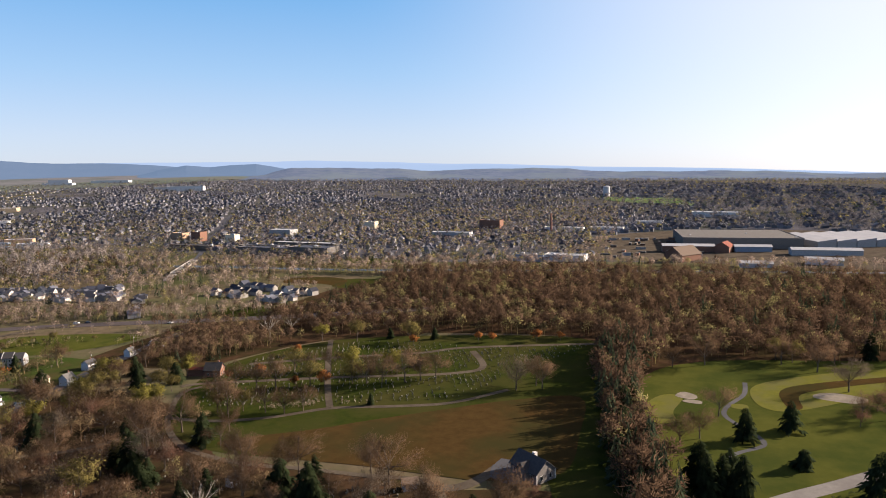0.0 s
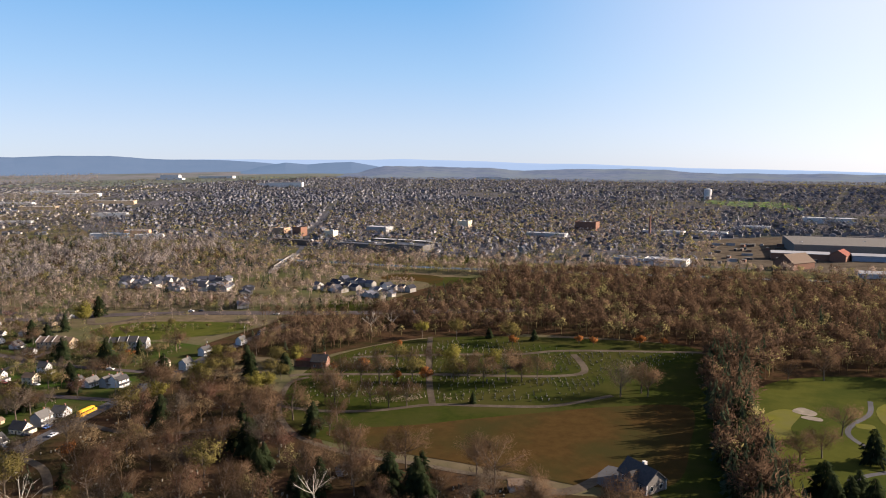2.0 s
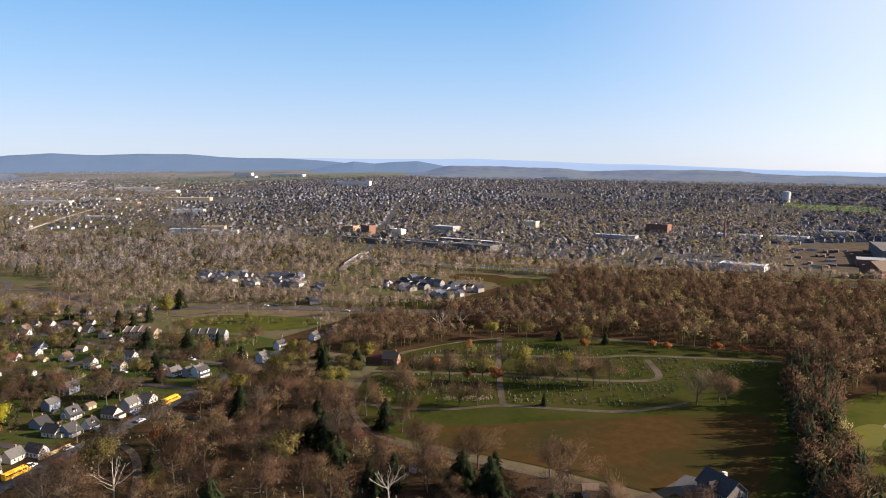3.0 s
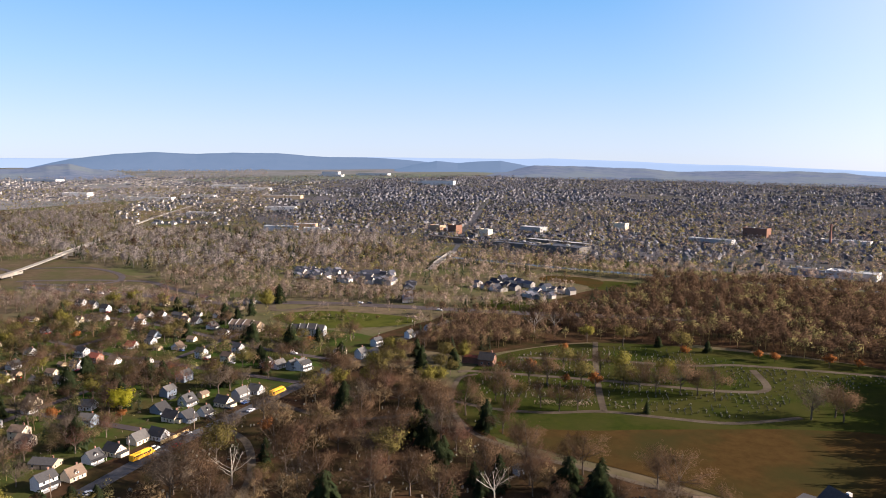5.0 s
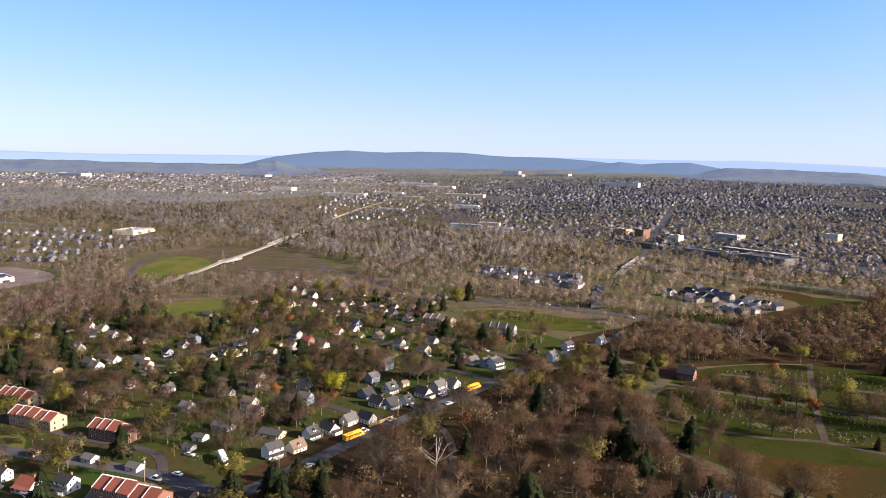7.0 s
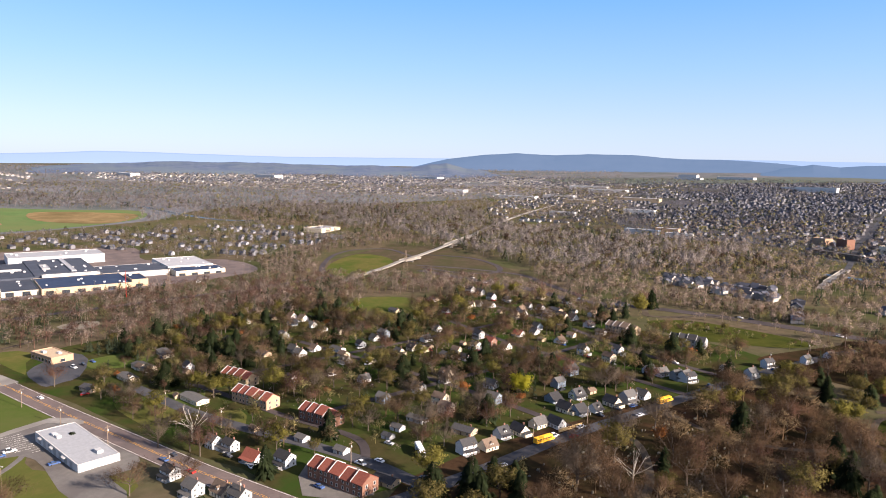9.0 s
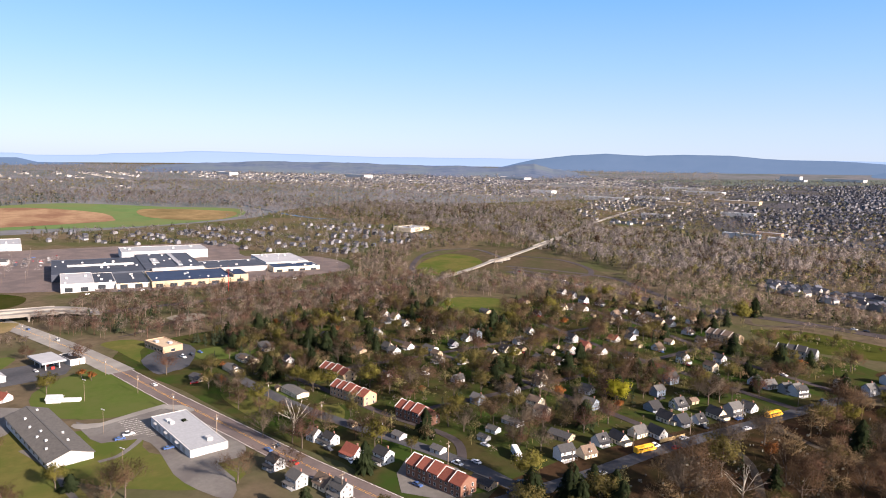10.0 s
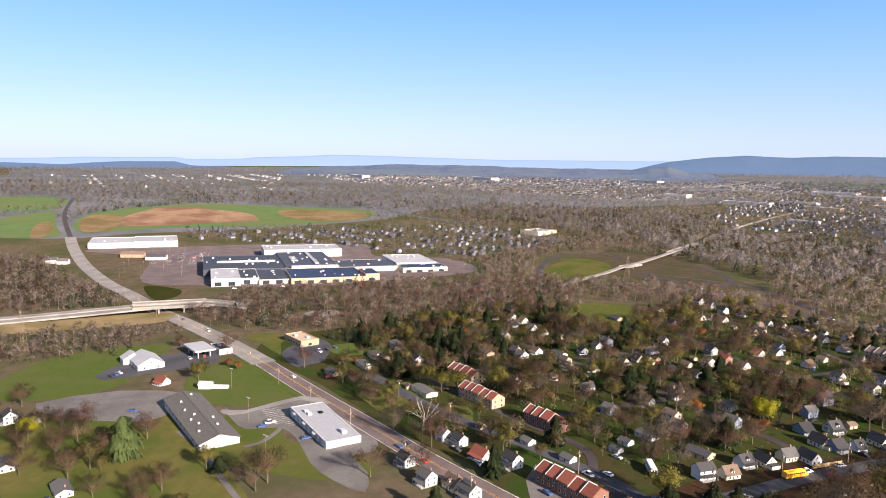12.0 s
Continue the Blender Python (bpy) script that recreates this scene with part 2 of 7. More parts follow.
for nm, ca, cb, sc_, var, am in (
    ("bark", (0.067, 0.056, 0.046), (0.111, 0.092, 0.074), 1.5, "object", 0.25),
    ("pale_bark", (0.266, 0.244, 0.207), (0.370, 0.348, 0.303), 0.8, "object", 0.15),
    ("twig_brown", (0.076, 0.050, 0.031), (0.112, 0.076, 0.048), 0.3, "object", 0.38),
    ("twig_grey", (0.083, 0.066, 0.050), (0.112, 0.091, 0.071), 0.3, "object", 0.2),
    ("twig_red", (0.083, 0.046, 0.033), (0.112, 0.065, 0.047), 0.3, "object", 0.2),
    ("leaf_yellow", (0.111, 0.104, 0.024), (0.162, 0.146, 0.036), 0.4, "object", 0.18),
    ("leaf_bright", (0.215, 0.215, 0.015), (0.281, 0.266, 0.022), 0.4, "object", 0.1),
    ("leaf_olive", (0.085, 0.073, 0.025), (0.128, 0.111, 0.039), 0.4, "object", 0.22),
    ("leaf_rust", (0.190, 0.078, 0.026), (0.250, 0.110, 0.036), 0.4, "object", 0.18),
    ("needles", (0.017, 0.025, 0.012), (0.031, 0.041, 0.019), 0.6, "object", 0.25),
    ("needles_light", (0.052, 0.074, 0.026), (0.078, 0.100, 0.037), 0.6, "object", 0.2),
    ("grove_brown", (0.132, 0.098, 0.054), (0.222, 0.165, 0.094), 0.09, "island", 0.1),
    ("grove_red", (0.080, 0.046, 0.032), (0.122, 0.072, 0.052), 0.09, "island", 0.1),
    # light painted in: sunlit woods lighter brown, backlit ones darker brown and red
    ("wood_brown", (0.176, 0.140, 0.113), (0.322, 0.256, 0.213), 0.09, "island", 0.07),
    ("wood_backlit", (0.094, 0.063, 0.041), (0.160, 0.110, 0.073), 0.09, "island", 0.07),
    ("wood_red", (0.062, 0.041, 0.027), (0.106, 0.071, 0.047), 0.09, "island", 0.07),
    ("wood_russet", (0.118, 0.070, 0.053), (0.192, 0.118, 0.092), 0.09, "island", 0.07),
    ("wood_olive", (0.150, 0.138, 0.060), (0.256, 0.226, 0.102), 0.09, "island", 0.07),
    ("wood_dark", (0.026, 0.036, 0.022), (0.046, 0.058, 0.034), 0.09, "island", 0.07),
    ("stone_grave", (0.095, 0.090, 0.072), (0.155, 0.147, 0.118), 1.5, "island", 0.45),
    ("wall_white", (0.450, 0.460, 0.470), (0.520, 0.530, 0.540), 0.9, "object", 0.08),
    ("wall_cream", (0.520, 0.460, 0.345), (0.590, 0.520, 0.400), 0.9, "object", 0.1),
    ("wall_tan", (0.311, 0.244, 0.163), (0.370, 0.296, 0.207), 0.9, "object", 0.12),
    ("wall_grey", (0.252, 0.259, 0.266), (0.311, 0.318, 0.326), 0.9, "object", 0.12),
    ("wall_blue", (0.163, 0.207, 0.266), (0.207, 0.252, 0.318), 0.9, "object", 0.12),
    ("stone_wall", (0.105, 0.100, 0.096), (0.150, 0.143, 0.136), 1.2, "object", 0.1),
    ("brick", (0.141, 0.078, 0.058), (0.185, 0.104, 0.074), 1.2, "object", 0.12),
    ("brick_tan", (0.296, 0.200, 0.133), (0.348, 0.244, 0.167), 1.2, "object", 0.12),
    ("roof_dark", (0.034, 0.035, 0.038), (0.050, 0.050, 0.053), 1.2, "object", 0.3),
    ("old_shingle", (0.071, 0.068, 0.065), (0.109, 0.104, 0.096), 0.8, "object", 0.1),
    ("roof_grey", (0.065, 0.065, 0.066), (0.090, 0.089, 0.087), 1.2, "object", 0.25),
    ("roof_brown", (0.100, 0.076, 0.058), (0.138, 0.104, 0.080), 1.2, "object", 0.25),
    ("roof_rust", (0.140, 0.046, 0.032), (0.180, 0.064, 0.045), 1.2, "object", 0.2),
    ("roof_white", (0.257, 0.270, 0.288), (0.310, 0.324, 0.342), 0.5, "object", 0.1),
    ("trim_white", (0.420, 0.415, 0.402), (0.470, 0.464, 0.450), 2.0, "object", 0.05),
    ("chimney_brick", (0.178, 0.096, 0.074), (0.222, 0.126, 0.096), 3.0, "object", 0.15),
    ("wood_fence", (0.340, 0.252, 0.126), (0.407, 0.303, 0.155), 2.0, "object", 0.1),
    ("steel", (0.36, 0.37, 0.38), (0.46, 0.47, 0.48), 1.0, "object", 0.1),
    ("pole_wood", (0.16, 0.125, 0.095), (0.21, 0.165, 0.125), 2.0, "object", 0.2),
    ("bus_yellow", (0.78, 0.40, 0.02), (0.84, 0.45, 0.03), 2.0, "object", 0.03),
    ("tyre", (0.02, 0.02, 0.02), (0.035, 0.035, 0.035), 4.0, "", 0.0),
    ("roof_membrane", (0.041, 0.049, 0.068), (0.058, 0.067, 0.089), 0.08, "object", 0.12),
    ("roof_navy", (0.022, 0.036, 0.073), (0.033, 0.049, 0.092), 0.08, "object", 0.1),
    ("roof_pale", (0.270, 0.278, 0.295), (0.325, 0.333, 0.350), 0.1, "object", 0.06),
    # haze blue mixed into walls, trees and slate roofs of the town
    ("town_wall_hazed", (0.104, 0.107, 0.122), (0.205, 0.208, 0.226), 0.02, "island", 0.45),
    ("pale_wall", (0.230, 0.222, 0.210), (0.400, 0.386, 0.366), 0.02, "island", 0.45),
    ("town_wood_hazed", (0.081, 0.079, 0.086), (0.132, 0.128, 0.136), 0.06, "island", 0.15),
    # bare woods farther off, their twigs paled with painted haze
    ("wood_hazed", (0.195, 0.173, 0.162), (0.292, 0.262, 0.246), 0.06, "island", 0.15),
    ("town_roof_hazed", (0.034, 0.038, 0.053), (0.075, 0.079, 0.098), 0.02, "island", 0.55),
):
    growth = nm.startswith(("twig", "leaf", "needles", "wood_", "town_wood_hazed", "grove")) and nm != "wood_fence"
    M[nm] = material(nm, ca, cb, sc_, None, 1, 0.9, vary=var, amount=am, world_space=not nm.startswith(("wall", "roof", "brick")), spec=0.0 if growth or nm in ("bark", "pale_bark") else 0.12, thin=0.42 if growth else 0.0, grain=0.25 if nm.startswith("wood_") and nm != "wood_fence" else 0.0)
M["glass"] = material("glass", (0.020, 0.025, 0.032), (0.032, 0.038, 0.046), 3.0, rough=0.08, spec=0.8)
M["water"] = material("water", (0.030, 0.038, 0.042), (0.040, 0.048, 0.052), 0.08, rough=0.16, spec=0.4, bump=0.05)
for nm, col in (("car_white", (0.75, 0.75, 0.75)), ("car_dark", (0.03, 0.032, 0.04)), ("car_red", (0.32, 0.03, 0.025)), ("car_silver", (0.42, 0.43, 0.45)), ("car_blue", (0.05, 0.09, 0.22))):
    M[nm] = material(nm, col, tuple(v * 1.12 for v in col), 3.0, rough=0.25, spec=0.6, world_space=False)


# ---------- mesh building ----------
class Build:
    """Collects vertices and faces of one part."""

    def __init__(self):
        self.v, self.f = [], []

    def face(self, *pts):
        k = len(self.v)
        self.v += [tuple(p) for p in pts]
        self.f.append(tuple(range(k, k + len(pts))))
        return self

    def box(self, x0, y0, z0, x1, y1, z1):
        k = len(self.v)
        self.v += [(x, y, z) for z in (z0, z1) for x, y in ((x0, y0), (x1, y0), (x1, y1), (x0, y1))]
        self.f += [tuple(k + i for i in q) for q in ((3, 2, 1, 0), (4, 5, 6, 7), (0, 1, 5, 4), (1, 2, 6, 5), (2, 3, 7, 6), (3, 0, 4, 7))]
        return self

    def prism(self, outline, z0, z1):
        """An upright block on a counter-clockwise outline."""
        k, n = len(self.v), len(outline)
        self.v += [(x, y, z) for z in (z0, z1) for x, y in outline]
        self.f += [tuple(range(k + n - 1, k - 1, -1)), tuple(range(k + n, k + 2 * n))]
        self.f += [(k + i, k + (i + 1) % n, k + n + (i + 1) % n, k + n + i) for i in range(n)]
        return self

    def extrude(self, section, x0, x1):
        """A section in y, z drawn along x."""
        k, n = len(self.v), len(section)
        self.v += [(x, y, z) for x in (x0, x1) for y, z in section]
        self.f += [tuple(range(k + n - 1, k - 1, -1)), tuple(range(k + n, k + 2 * n))]
        self.f += [(k + i, k + (i + 1) % n, k + n + (i + 1) % n, k + n + i) for i in range(n)]
        return self

    def tube(self, a, b, ra, rb, n=6, caps=True):
        a, b = Vector(a), Vector(b)
        d = (b - a).normalized()
        s = d.cross(Vector((0, 0, 1)) if abs(d.z) < 0.9 else Vector((1, 0, 0))).normalized()
        t = d.cross(s)
        k = len(self.v)
        for p, r in ((a, ra), (b, rb)):
            self.v += [tuple(p + r * (math.cos(2 * math.pi * i / n) * s + math.sin(2 * math.pi * i / n) * t)) for i in range(n)]
        self.f += [(k + (i + 1) % n, k + i, k + n + i, k + n + (i + 1) % n) for i in range(n)]
        if caps:
            self.f += [tuple(range(k, k + n)), tuple(range(k + 2 * n - 1, k + n - 1, -1))]
        return self

    def mesh(self, name, mat):
        me = bpy.data.meshes.new(name)
        me.from_pydata(self.v, [], self.f)
        me.materials.append(mat)
        me.update()
        return me


def part(name, b, mat, parent, label=""):
    ob = new(name, b.mesh(name, mat))
    ob.parent = parent
    if label:
        ob["label"] = label
    return ob


def thing(name, label, category, group="", kind=""):
    return tagged(new(name), label, category, group, kind)


def solid(name, b, mat, label, category, group="", kind=""):
    return tagged(new(name, b.mesh(name, mat)), label, category, group, kind)


def sheet_mesh(name, v, tri, mat, normals=None):
    """One mesh from arrays of vertices and triangles, shaded by the normals where given."""
    me = bpy.data.meshes.new(name)
    me.vertices.add(len(v))
    me.vertices.foreach_set("co", np.asarray(v, np.float32).ravel())
    me.loops.add(3 * len(tri))
    me.loops.foreach_set("vertex_index", np.asarray(tri, np.int32).ravel())
    me.polygons.add(len(tri))
    me.polygons.foreach_set("loop_start", np.arange(0, 3 * len(tri), 3, dtype=np.int32))
    me.materials.append(mat)
    me.update(calc_edges=True)
    if normals is not None:
        me.polygons.foreach_set("use_smooth", np.ones(len(tri), bool))
        me.attributes.new("custom_normal", "FLOAT_VECTOR", "POINT").data.foreach_set("vector", np.asarray(normals, np.float32).ravel())
        me.update()
    return me


def place(x, y, turn=0.0, size=1.0, lift=0.0, size_z=None):
    return Matrix.Translation((x, y, ground_z(x, y) + lift)) @ Matrix.Rotation(radians(turn), 4, "Z") @ Matrix.Diagonal((size, size, size_z or size, 1))


# ---------- the ground, the hills, fields, roads ----------
rings = np.concatenate([np.arange(0, 900, 20), np.arange(900, 2600, 40), np.arange(2600, 4960, 90), [4950]])
rings[0] = 1.0
sectors = 200
ang = np.linspace(0, 2 * np.pi, sectors, endpoint=False)
gx, gy = rings[:, None] * np.cos(ang), rings[:, None] * np.sin(ang)
gv = np.stack([gx, gy, terr(gx, gy)], -1).reshape(-1, 3)
i0, j0 = np.meshgrid(np.arange(len(rings) - 1), np.arange(sectors), indexing="ij")
ga, gb = i0 * sectors + j0, i0 * sectors + (j0 + 1) % sectors
gt = np.concatenate([np.stack([ga, ga + sectors, gb + sectors], -1).reshape(-1, 3), np.stack([ga, gb + sectors, gb], -1).reshape(-1, 3), np.array([[0, j, (j + 1) % sectors] for j in range(sectors)])])
tagged(new("ground", sheet_mesh("ground", gv, gt, M["ground"])), "olive and brown early spring ground of the valley", "ground", kind="structure")


def ridge(name, mat, table, r_crest, depth, rough_m, label, seed):
    """A range of hills: crest heights by azimuth to the left of +y, sloping down to the ground on both sides."""
    az = np.linspace(table[0][0], table[-1][0], 420)
    crest = np.interp(az, [a for a, _ in table], [e for _, e in table])
    bump_ = np.array([noise.fractal(Vector((a * 0.22, seed, 0)), 1.0, 2.0, 5) for a in az])
    top = 120 + r_crest * np.tan(np.radians(crest)) + rough_m * bump_
    steps = np.linspace(-1, 1, 13)
    vs = []
    for s in steps:
        r = r_crest + s * depth * (1.0 if s < 0 else 0.35)
        x, y = -r * np.sin(np.radians(az)), r * np.cos(np.radians(az))
        g = terr(x, y) - 4
        shape = (1 - abs(s)) ** 0.8
        side = np.array([noise.fractal(Vector((a * 0.5, s * 2.0, seed + 3)), 1.0, 2.0, 4) for a in az]) * rough_m * 0.9 * (1 - abs(s)) * (abs(s) > 0.01)
        vs.append(np.stack([x, y, g + (np.maximum(top, g + 2) - g) * shape + side], -1))
    v = np.concatenate(vs)
    n = len(az)
    i, j = np.meshgrid(np.arange(len(steps) - 1), np.arange(n - 1), indexing="ij")
    a = i * n + j
    t = np.concatenate([np.stack([a, a + 1, a + n + 1], -1).reshape(-1, 3), np.stack([a, a + n + 1, a + n], -1).reshape(-1, 3)])
    me = sheet_mesh(name, v, t, mat)
    me.polygons.foreach_set("use_smooth", np.ones(len(t), bool))
    return tagged(new(name, me), label, "hills", kind="structure")


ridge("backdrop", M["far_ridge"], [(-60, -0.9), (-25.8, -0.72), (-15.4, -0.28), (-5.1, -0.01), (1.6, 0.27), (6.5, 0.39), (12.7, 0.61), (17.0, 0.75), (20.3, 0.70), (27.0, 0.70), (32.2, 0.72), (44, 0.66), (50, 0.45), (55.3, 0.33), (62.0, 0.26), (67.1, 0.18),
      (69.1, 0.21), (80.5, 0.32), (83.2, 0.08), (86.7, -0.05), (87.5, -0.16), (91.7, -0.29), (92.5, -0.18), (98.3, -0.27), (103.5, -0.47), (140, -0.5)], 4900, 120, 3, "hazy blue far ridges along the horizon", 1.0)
ridge("backdrop", M["hazy_hill"], [(24, 0.0), (28, 0.45), (32.2, 0.70), (36.9, 0.75), (39.3, 0.93), (42.6, 0.96), (45.3, 0.81), (48.4, 0.88), (51.0, 0.73), (54.0, 0.31), (56.5, -0.30), (59, -0.7)], 4640, 420, 4, "blue wooded mountain ridge beyond the town", 7.0)
ridge("backdrop", M["hazy_hill"], [(16, -0.6), (19.0, 0.12), (21.3, 0.52), (23.2, 0.46), (24.8, 0.33), (26.5, 0.48), (28.6, 0.12), (31, -0.5)], 4380, 620, 2, "rounded wooded hills behind the town", 3.0)
ridge("backdrop", M["hazy_near_hill"], [(-60, -1.0), (-25.8, -0.76), (-21.4, -0.76), (-18.4, -0.52), (-10.4, -0.47), (-5.6, -0.37), (-3.8, -0.17), (1.6, -0.09), (6.5, -0.16), (10.4, -0.02), (14.1, 0.12), (18.6, 0.18), (19.9, -0.07), (22, -0.4), (25, -0.9)], 4000, 900, 9, "dim wooded hills rising behind the town", 4.0)
ridge("backdrop", M["hazy_near_hill"], [(49, -1.0), (50.9, -0.56), (52.6, -0.38), (54.1, -0.03), (55.6, -0.15), (56.9, -0.36), (62.2, -0.40), (67.7, -0.30), (71.2, -0.33), (77.8, -0.44), (80.1, -0.48), (82.8, -0.81), (85.4, -1.2)], 3900, 700, 9, "low wooded hills beyond the suburbs", 5.0)
ridge("backdrop", M["hazy_hill"], [(84, -1.3), (87.6, -0.86), (91.3, -0.76), (92.5, -0.44), (96.4, -0.56), (100.1, -0.84), (103.5, -0.74), (106.7, -0.87), (140, -0.9)], 4550, 320, 4, "blue hills behind the farms", 8.0)


def field(name, outline, mat, lift, label, category="field", cuts=3, n=5, smooth=True):
    """A patch of ground cover on the terrain."""
    line = smooth_line(outline, n, True) if smooth else [Vector(q) for q in outline]
    bm = bmesh.new()
    bm.faces.new([bm.verts.new((p.x, p.y, 0)) for p in line])
    bmesh.ops.triangulate(bm, faces=bm.faces[:])
    for _ in range(cuts):
        long = [e for e in bm.edges if e.calc_length() > 30]
        if not long:
            break
        bmesh.ops.subdivide_edges(bm, edges=long, cuts=1)
        bmesh.ops.triangulate(bm, faces=[f for f in bm.faces if len(f.verts) > 3])
    for v in bm.verts:
        v.co.z = ground_z(v.co.x, v.co.y) + lift
    bmesh.ops.recalc_face_normals(bm, faces=bm.faces)
    if sum(f.normal.z for f in bm.faces) < 0:
        bmesh.ops.reverse_faces(bm, faces=bm.faces)
    me = bpy.data.meshes.new(name)
    bm.to_mesh(me)
    bm.free()
    me.materials.append(mat)
    return tagged(new(name, me), label, category, kind="structure")


ROADS = []


def road(name, points, width, mat, label, lift=0.16, n=6, raised=None, kind="structure", keep=True):
    """A road bed with low edges; raised: a function of the share of its length giving its height above ground."""
    line = smooth_line(points, n)
    if keep:
        ROADS.append((line, width))
    b = Build()
    m = len(line)
    for i, p in enumerate(line):
        d = (line[min(i + 1, m - 1)] - line[max(i - 1, 0)]).normalized()
        s = Vector((-d.y, d.x))
        up = raised(i / (m - 1)) if raised else 0.0
        for k, dz in ((-0.5, -0.4), (-0.5, lift), (0.5, lift), (0.5, -0.4)):
            q = p + s * k * width
            b.v.append((q.x, q.y, ground_z(q.x, q.y) * (0 if raised else 1) + (ground_z(p.x, p.y) if raised else 0) + dz + up - (0.8 if up and dz < 0 else 0)))
    for i in range(m - 1):
        a = 4 * i
        b.f += [(a, a + 1, a + 5, a + 4), (a + 1, a + 2, a + 6, a + 5), (a + 2, a + 3, a + 7, a + 6)]
        if raised:
            b.f.append((a + 3, a, a + 4, a + 7))
    me = b.mesh(name, mat)
    bm = bmesh.new()
    bm.from_mesh(me)
    bmesh.ops.recalc_face_normals(bm, faces=bm.faces)
    if sum(f.normal.z * f.calc_area() for f in bm.faces) < 0:
        bmesh.ops.reverse_faces(bm, faces=bm.faces)
    bm.to_mesh(me)
    bm.free()
    return tagged(new(name, me), label, "road", kind=kind)


def offset_line(points, off, n=6):
    line = smooth_line(points, n)
    out = []
    for i, p in enumerate(line):
        d = (line[min(i + 1, len(line) - 1)] - line[max(i - 1, 0)]).normalized()
        out.append((p.x - d.y * off, p.y + d.x * off))
    return out

# Ground cover
field("ground", [(-250, 120), (-150, 95), (-90, 190), (-66, 236), (-110, 262), (-128, 292), (-152, 318), (-236, 335)], M["leaf_litter"], 0.05, "brown leaf litter of the old wooded burial ground", "ground")
field("ground", [(-90, 190), (20, 190), (30, 236), (-15, 240), (-30, 246), (-66, 252), (-100, 256)], M["leaf_litter"], 0.05, "brown turf under the lower burial ground", "ground")
field("ground", [(44, 180), (66, 232), (62, 300), (70, 360), (90, 400), (215, 402), (460, 400), (460, 640), (330, 640), (60, 705), (-120, 690), (-185, 560), (-170, 478), (40, 452), (52, 380), (46, 300)], M["leaf_litter"], 0.05, "brown forest floor between golf course and river", "ground", cuts=4)
field("lawn", [(-155, 300), (-140, 285), (-110, 268), (-50, 262), (20, 258), (38, 300), (48, 345), (58, 438), (-20, 456), (-110, 446), (-160, 400), (-166, 350)], M["grass"], 0.10, "green cemetery lawn", "lawn", cuts=4)
field("ground", [(12, 262), (22, 244), (24, 190), (50, 182), (52, 300), (54, 400), (48, 350), (38, 304), (30, 268)], M["grass"], 0.14, "shaded turf beside the belt of trees", "ground")
field("meadow", [(-118, 280), (-82, 293), (-59, 304), (-27, 318), (5, 331), (40, 336), (36, 290), (27, 254), (0, 247), (-14, 249), (-50, 258), (-79, 263), (-100, 268)], M["dry_meadow"], 0.16, "rusty brown dry grass meadow", "meadow")
field("ground", [(-1640, 560), (-1480, 330), (-1380, 80), (-1330, -140), (-1280, -250), (-1300, -460), (-1250, -1000), (-4300, -1300), (-4500, 300), (-3600, 2500), (-2700, 3300), (-2000, 2350), (-1560, 1330)], M["far_ground_hazed"], 0.1, "pale dry ground of the far wooded country", "ground", cuts=6)
field("ground", [(-262, 402), (-246, 470), (-232, 500), (-60, 528), (-60, 452), (-120, 444), (-162, 404), (-176, 385), (-236, 390)], M["leaf_litter"], 0.06, "brown leaf strewn ground behind the cemetery lodge", "ground")
field("golf_course", [(56, 180), (190, 190), (330, 240), (360, 420), (215, 396), (120, 396), (78, 372), (66, 320), (66, 262)], M["fairway"], 0.12, "bright green golf course turf", "lawn", cuts=4)
field("golf_green", [(66, 302), (69, 326), (80, 340), (88, 336), (80, 318), (78, 306)], M["golf_green"], 0.20, "pale yellow green mown golf green", "lawn")
field("golf_fairway", [(119, 330), (127, 354), (163, 371), (205, 381), (235, 384), (235, 352), (190, 346), (146, 324), (126, 318)], M["golf_green"], 0.20, "pale yellow mown fairway", "lawn")
field("golf_scrape", [(131, 322), (136, 346), (160, 358), (215, 371), (215, 366), (166, 351), (143, 340), (137, 322)], M["dry_meadow"], 0.26, "bare reddish strip across the fairway", "lawn")
field("tee_box", [(68, 252), (82, 256), (80, 263), (68, 258)], M["golf_green"], 0.2, "pale square golf tee box", "lawn")
field("tee_box", [(107, 322), (113, 321), (114, 326), (108, 327)], M["golf_green"], 0.2, "small pale golf tee box", "lawn")
for pts in ([(85, 338), (92, 333), (95, 338), (90, 344)], [(87, 330), (94, 327), (95, 331), (89, 333)], [(148, 335), (162, 328), (170, 334), (160, 342), (150, 341)]):
    field("sand_bunker", pts, M["sand"], 0.24, "pale sand bunker on the golf course", "bunker")
field("lawn", [(-372, 430), (-325, 410), (-273, 432), (-255, 462), (-290, 470), (-348, 464), (-366, 450)], M["fairway"], 0.08, "green meadow inside the highway ramp", "lawn")
field("lawn", [(-232, 521), (-186, 518), (-196, 552), (-232, 556)], M["grass"], 0.08, "small green lawn by the river village", "lawn")
field("ball_field", [(-168, 642), (-136, 634), (-120, 655), (-132, 680), (-168, 682)], M["grass"], 0.08, "green ball field beside the river", "lawn")
field("ball_field", [(-224, 668), (-186, 660), (-162, 646), (-164, 680), (-190, 698), (-226, 694)], M["dry_meadow"], 0.14, "dry yellow part of the ball field", "lawn")
field("lawn", [(-556, 262), (-604, 292), (-590, 330), (-560, 336), (-514, 302), (-530, 266)], M["park_grass"], 0.08, "green lawn among trees", "lawn")
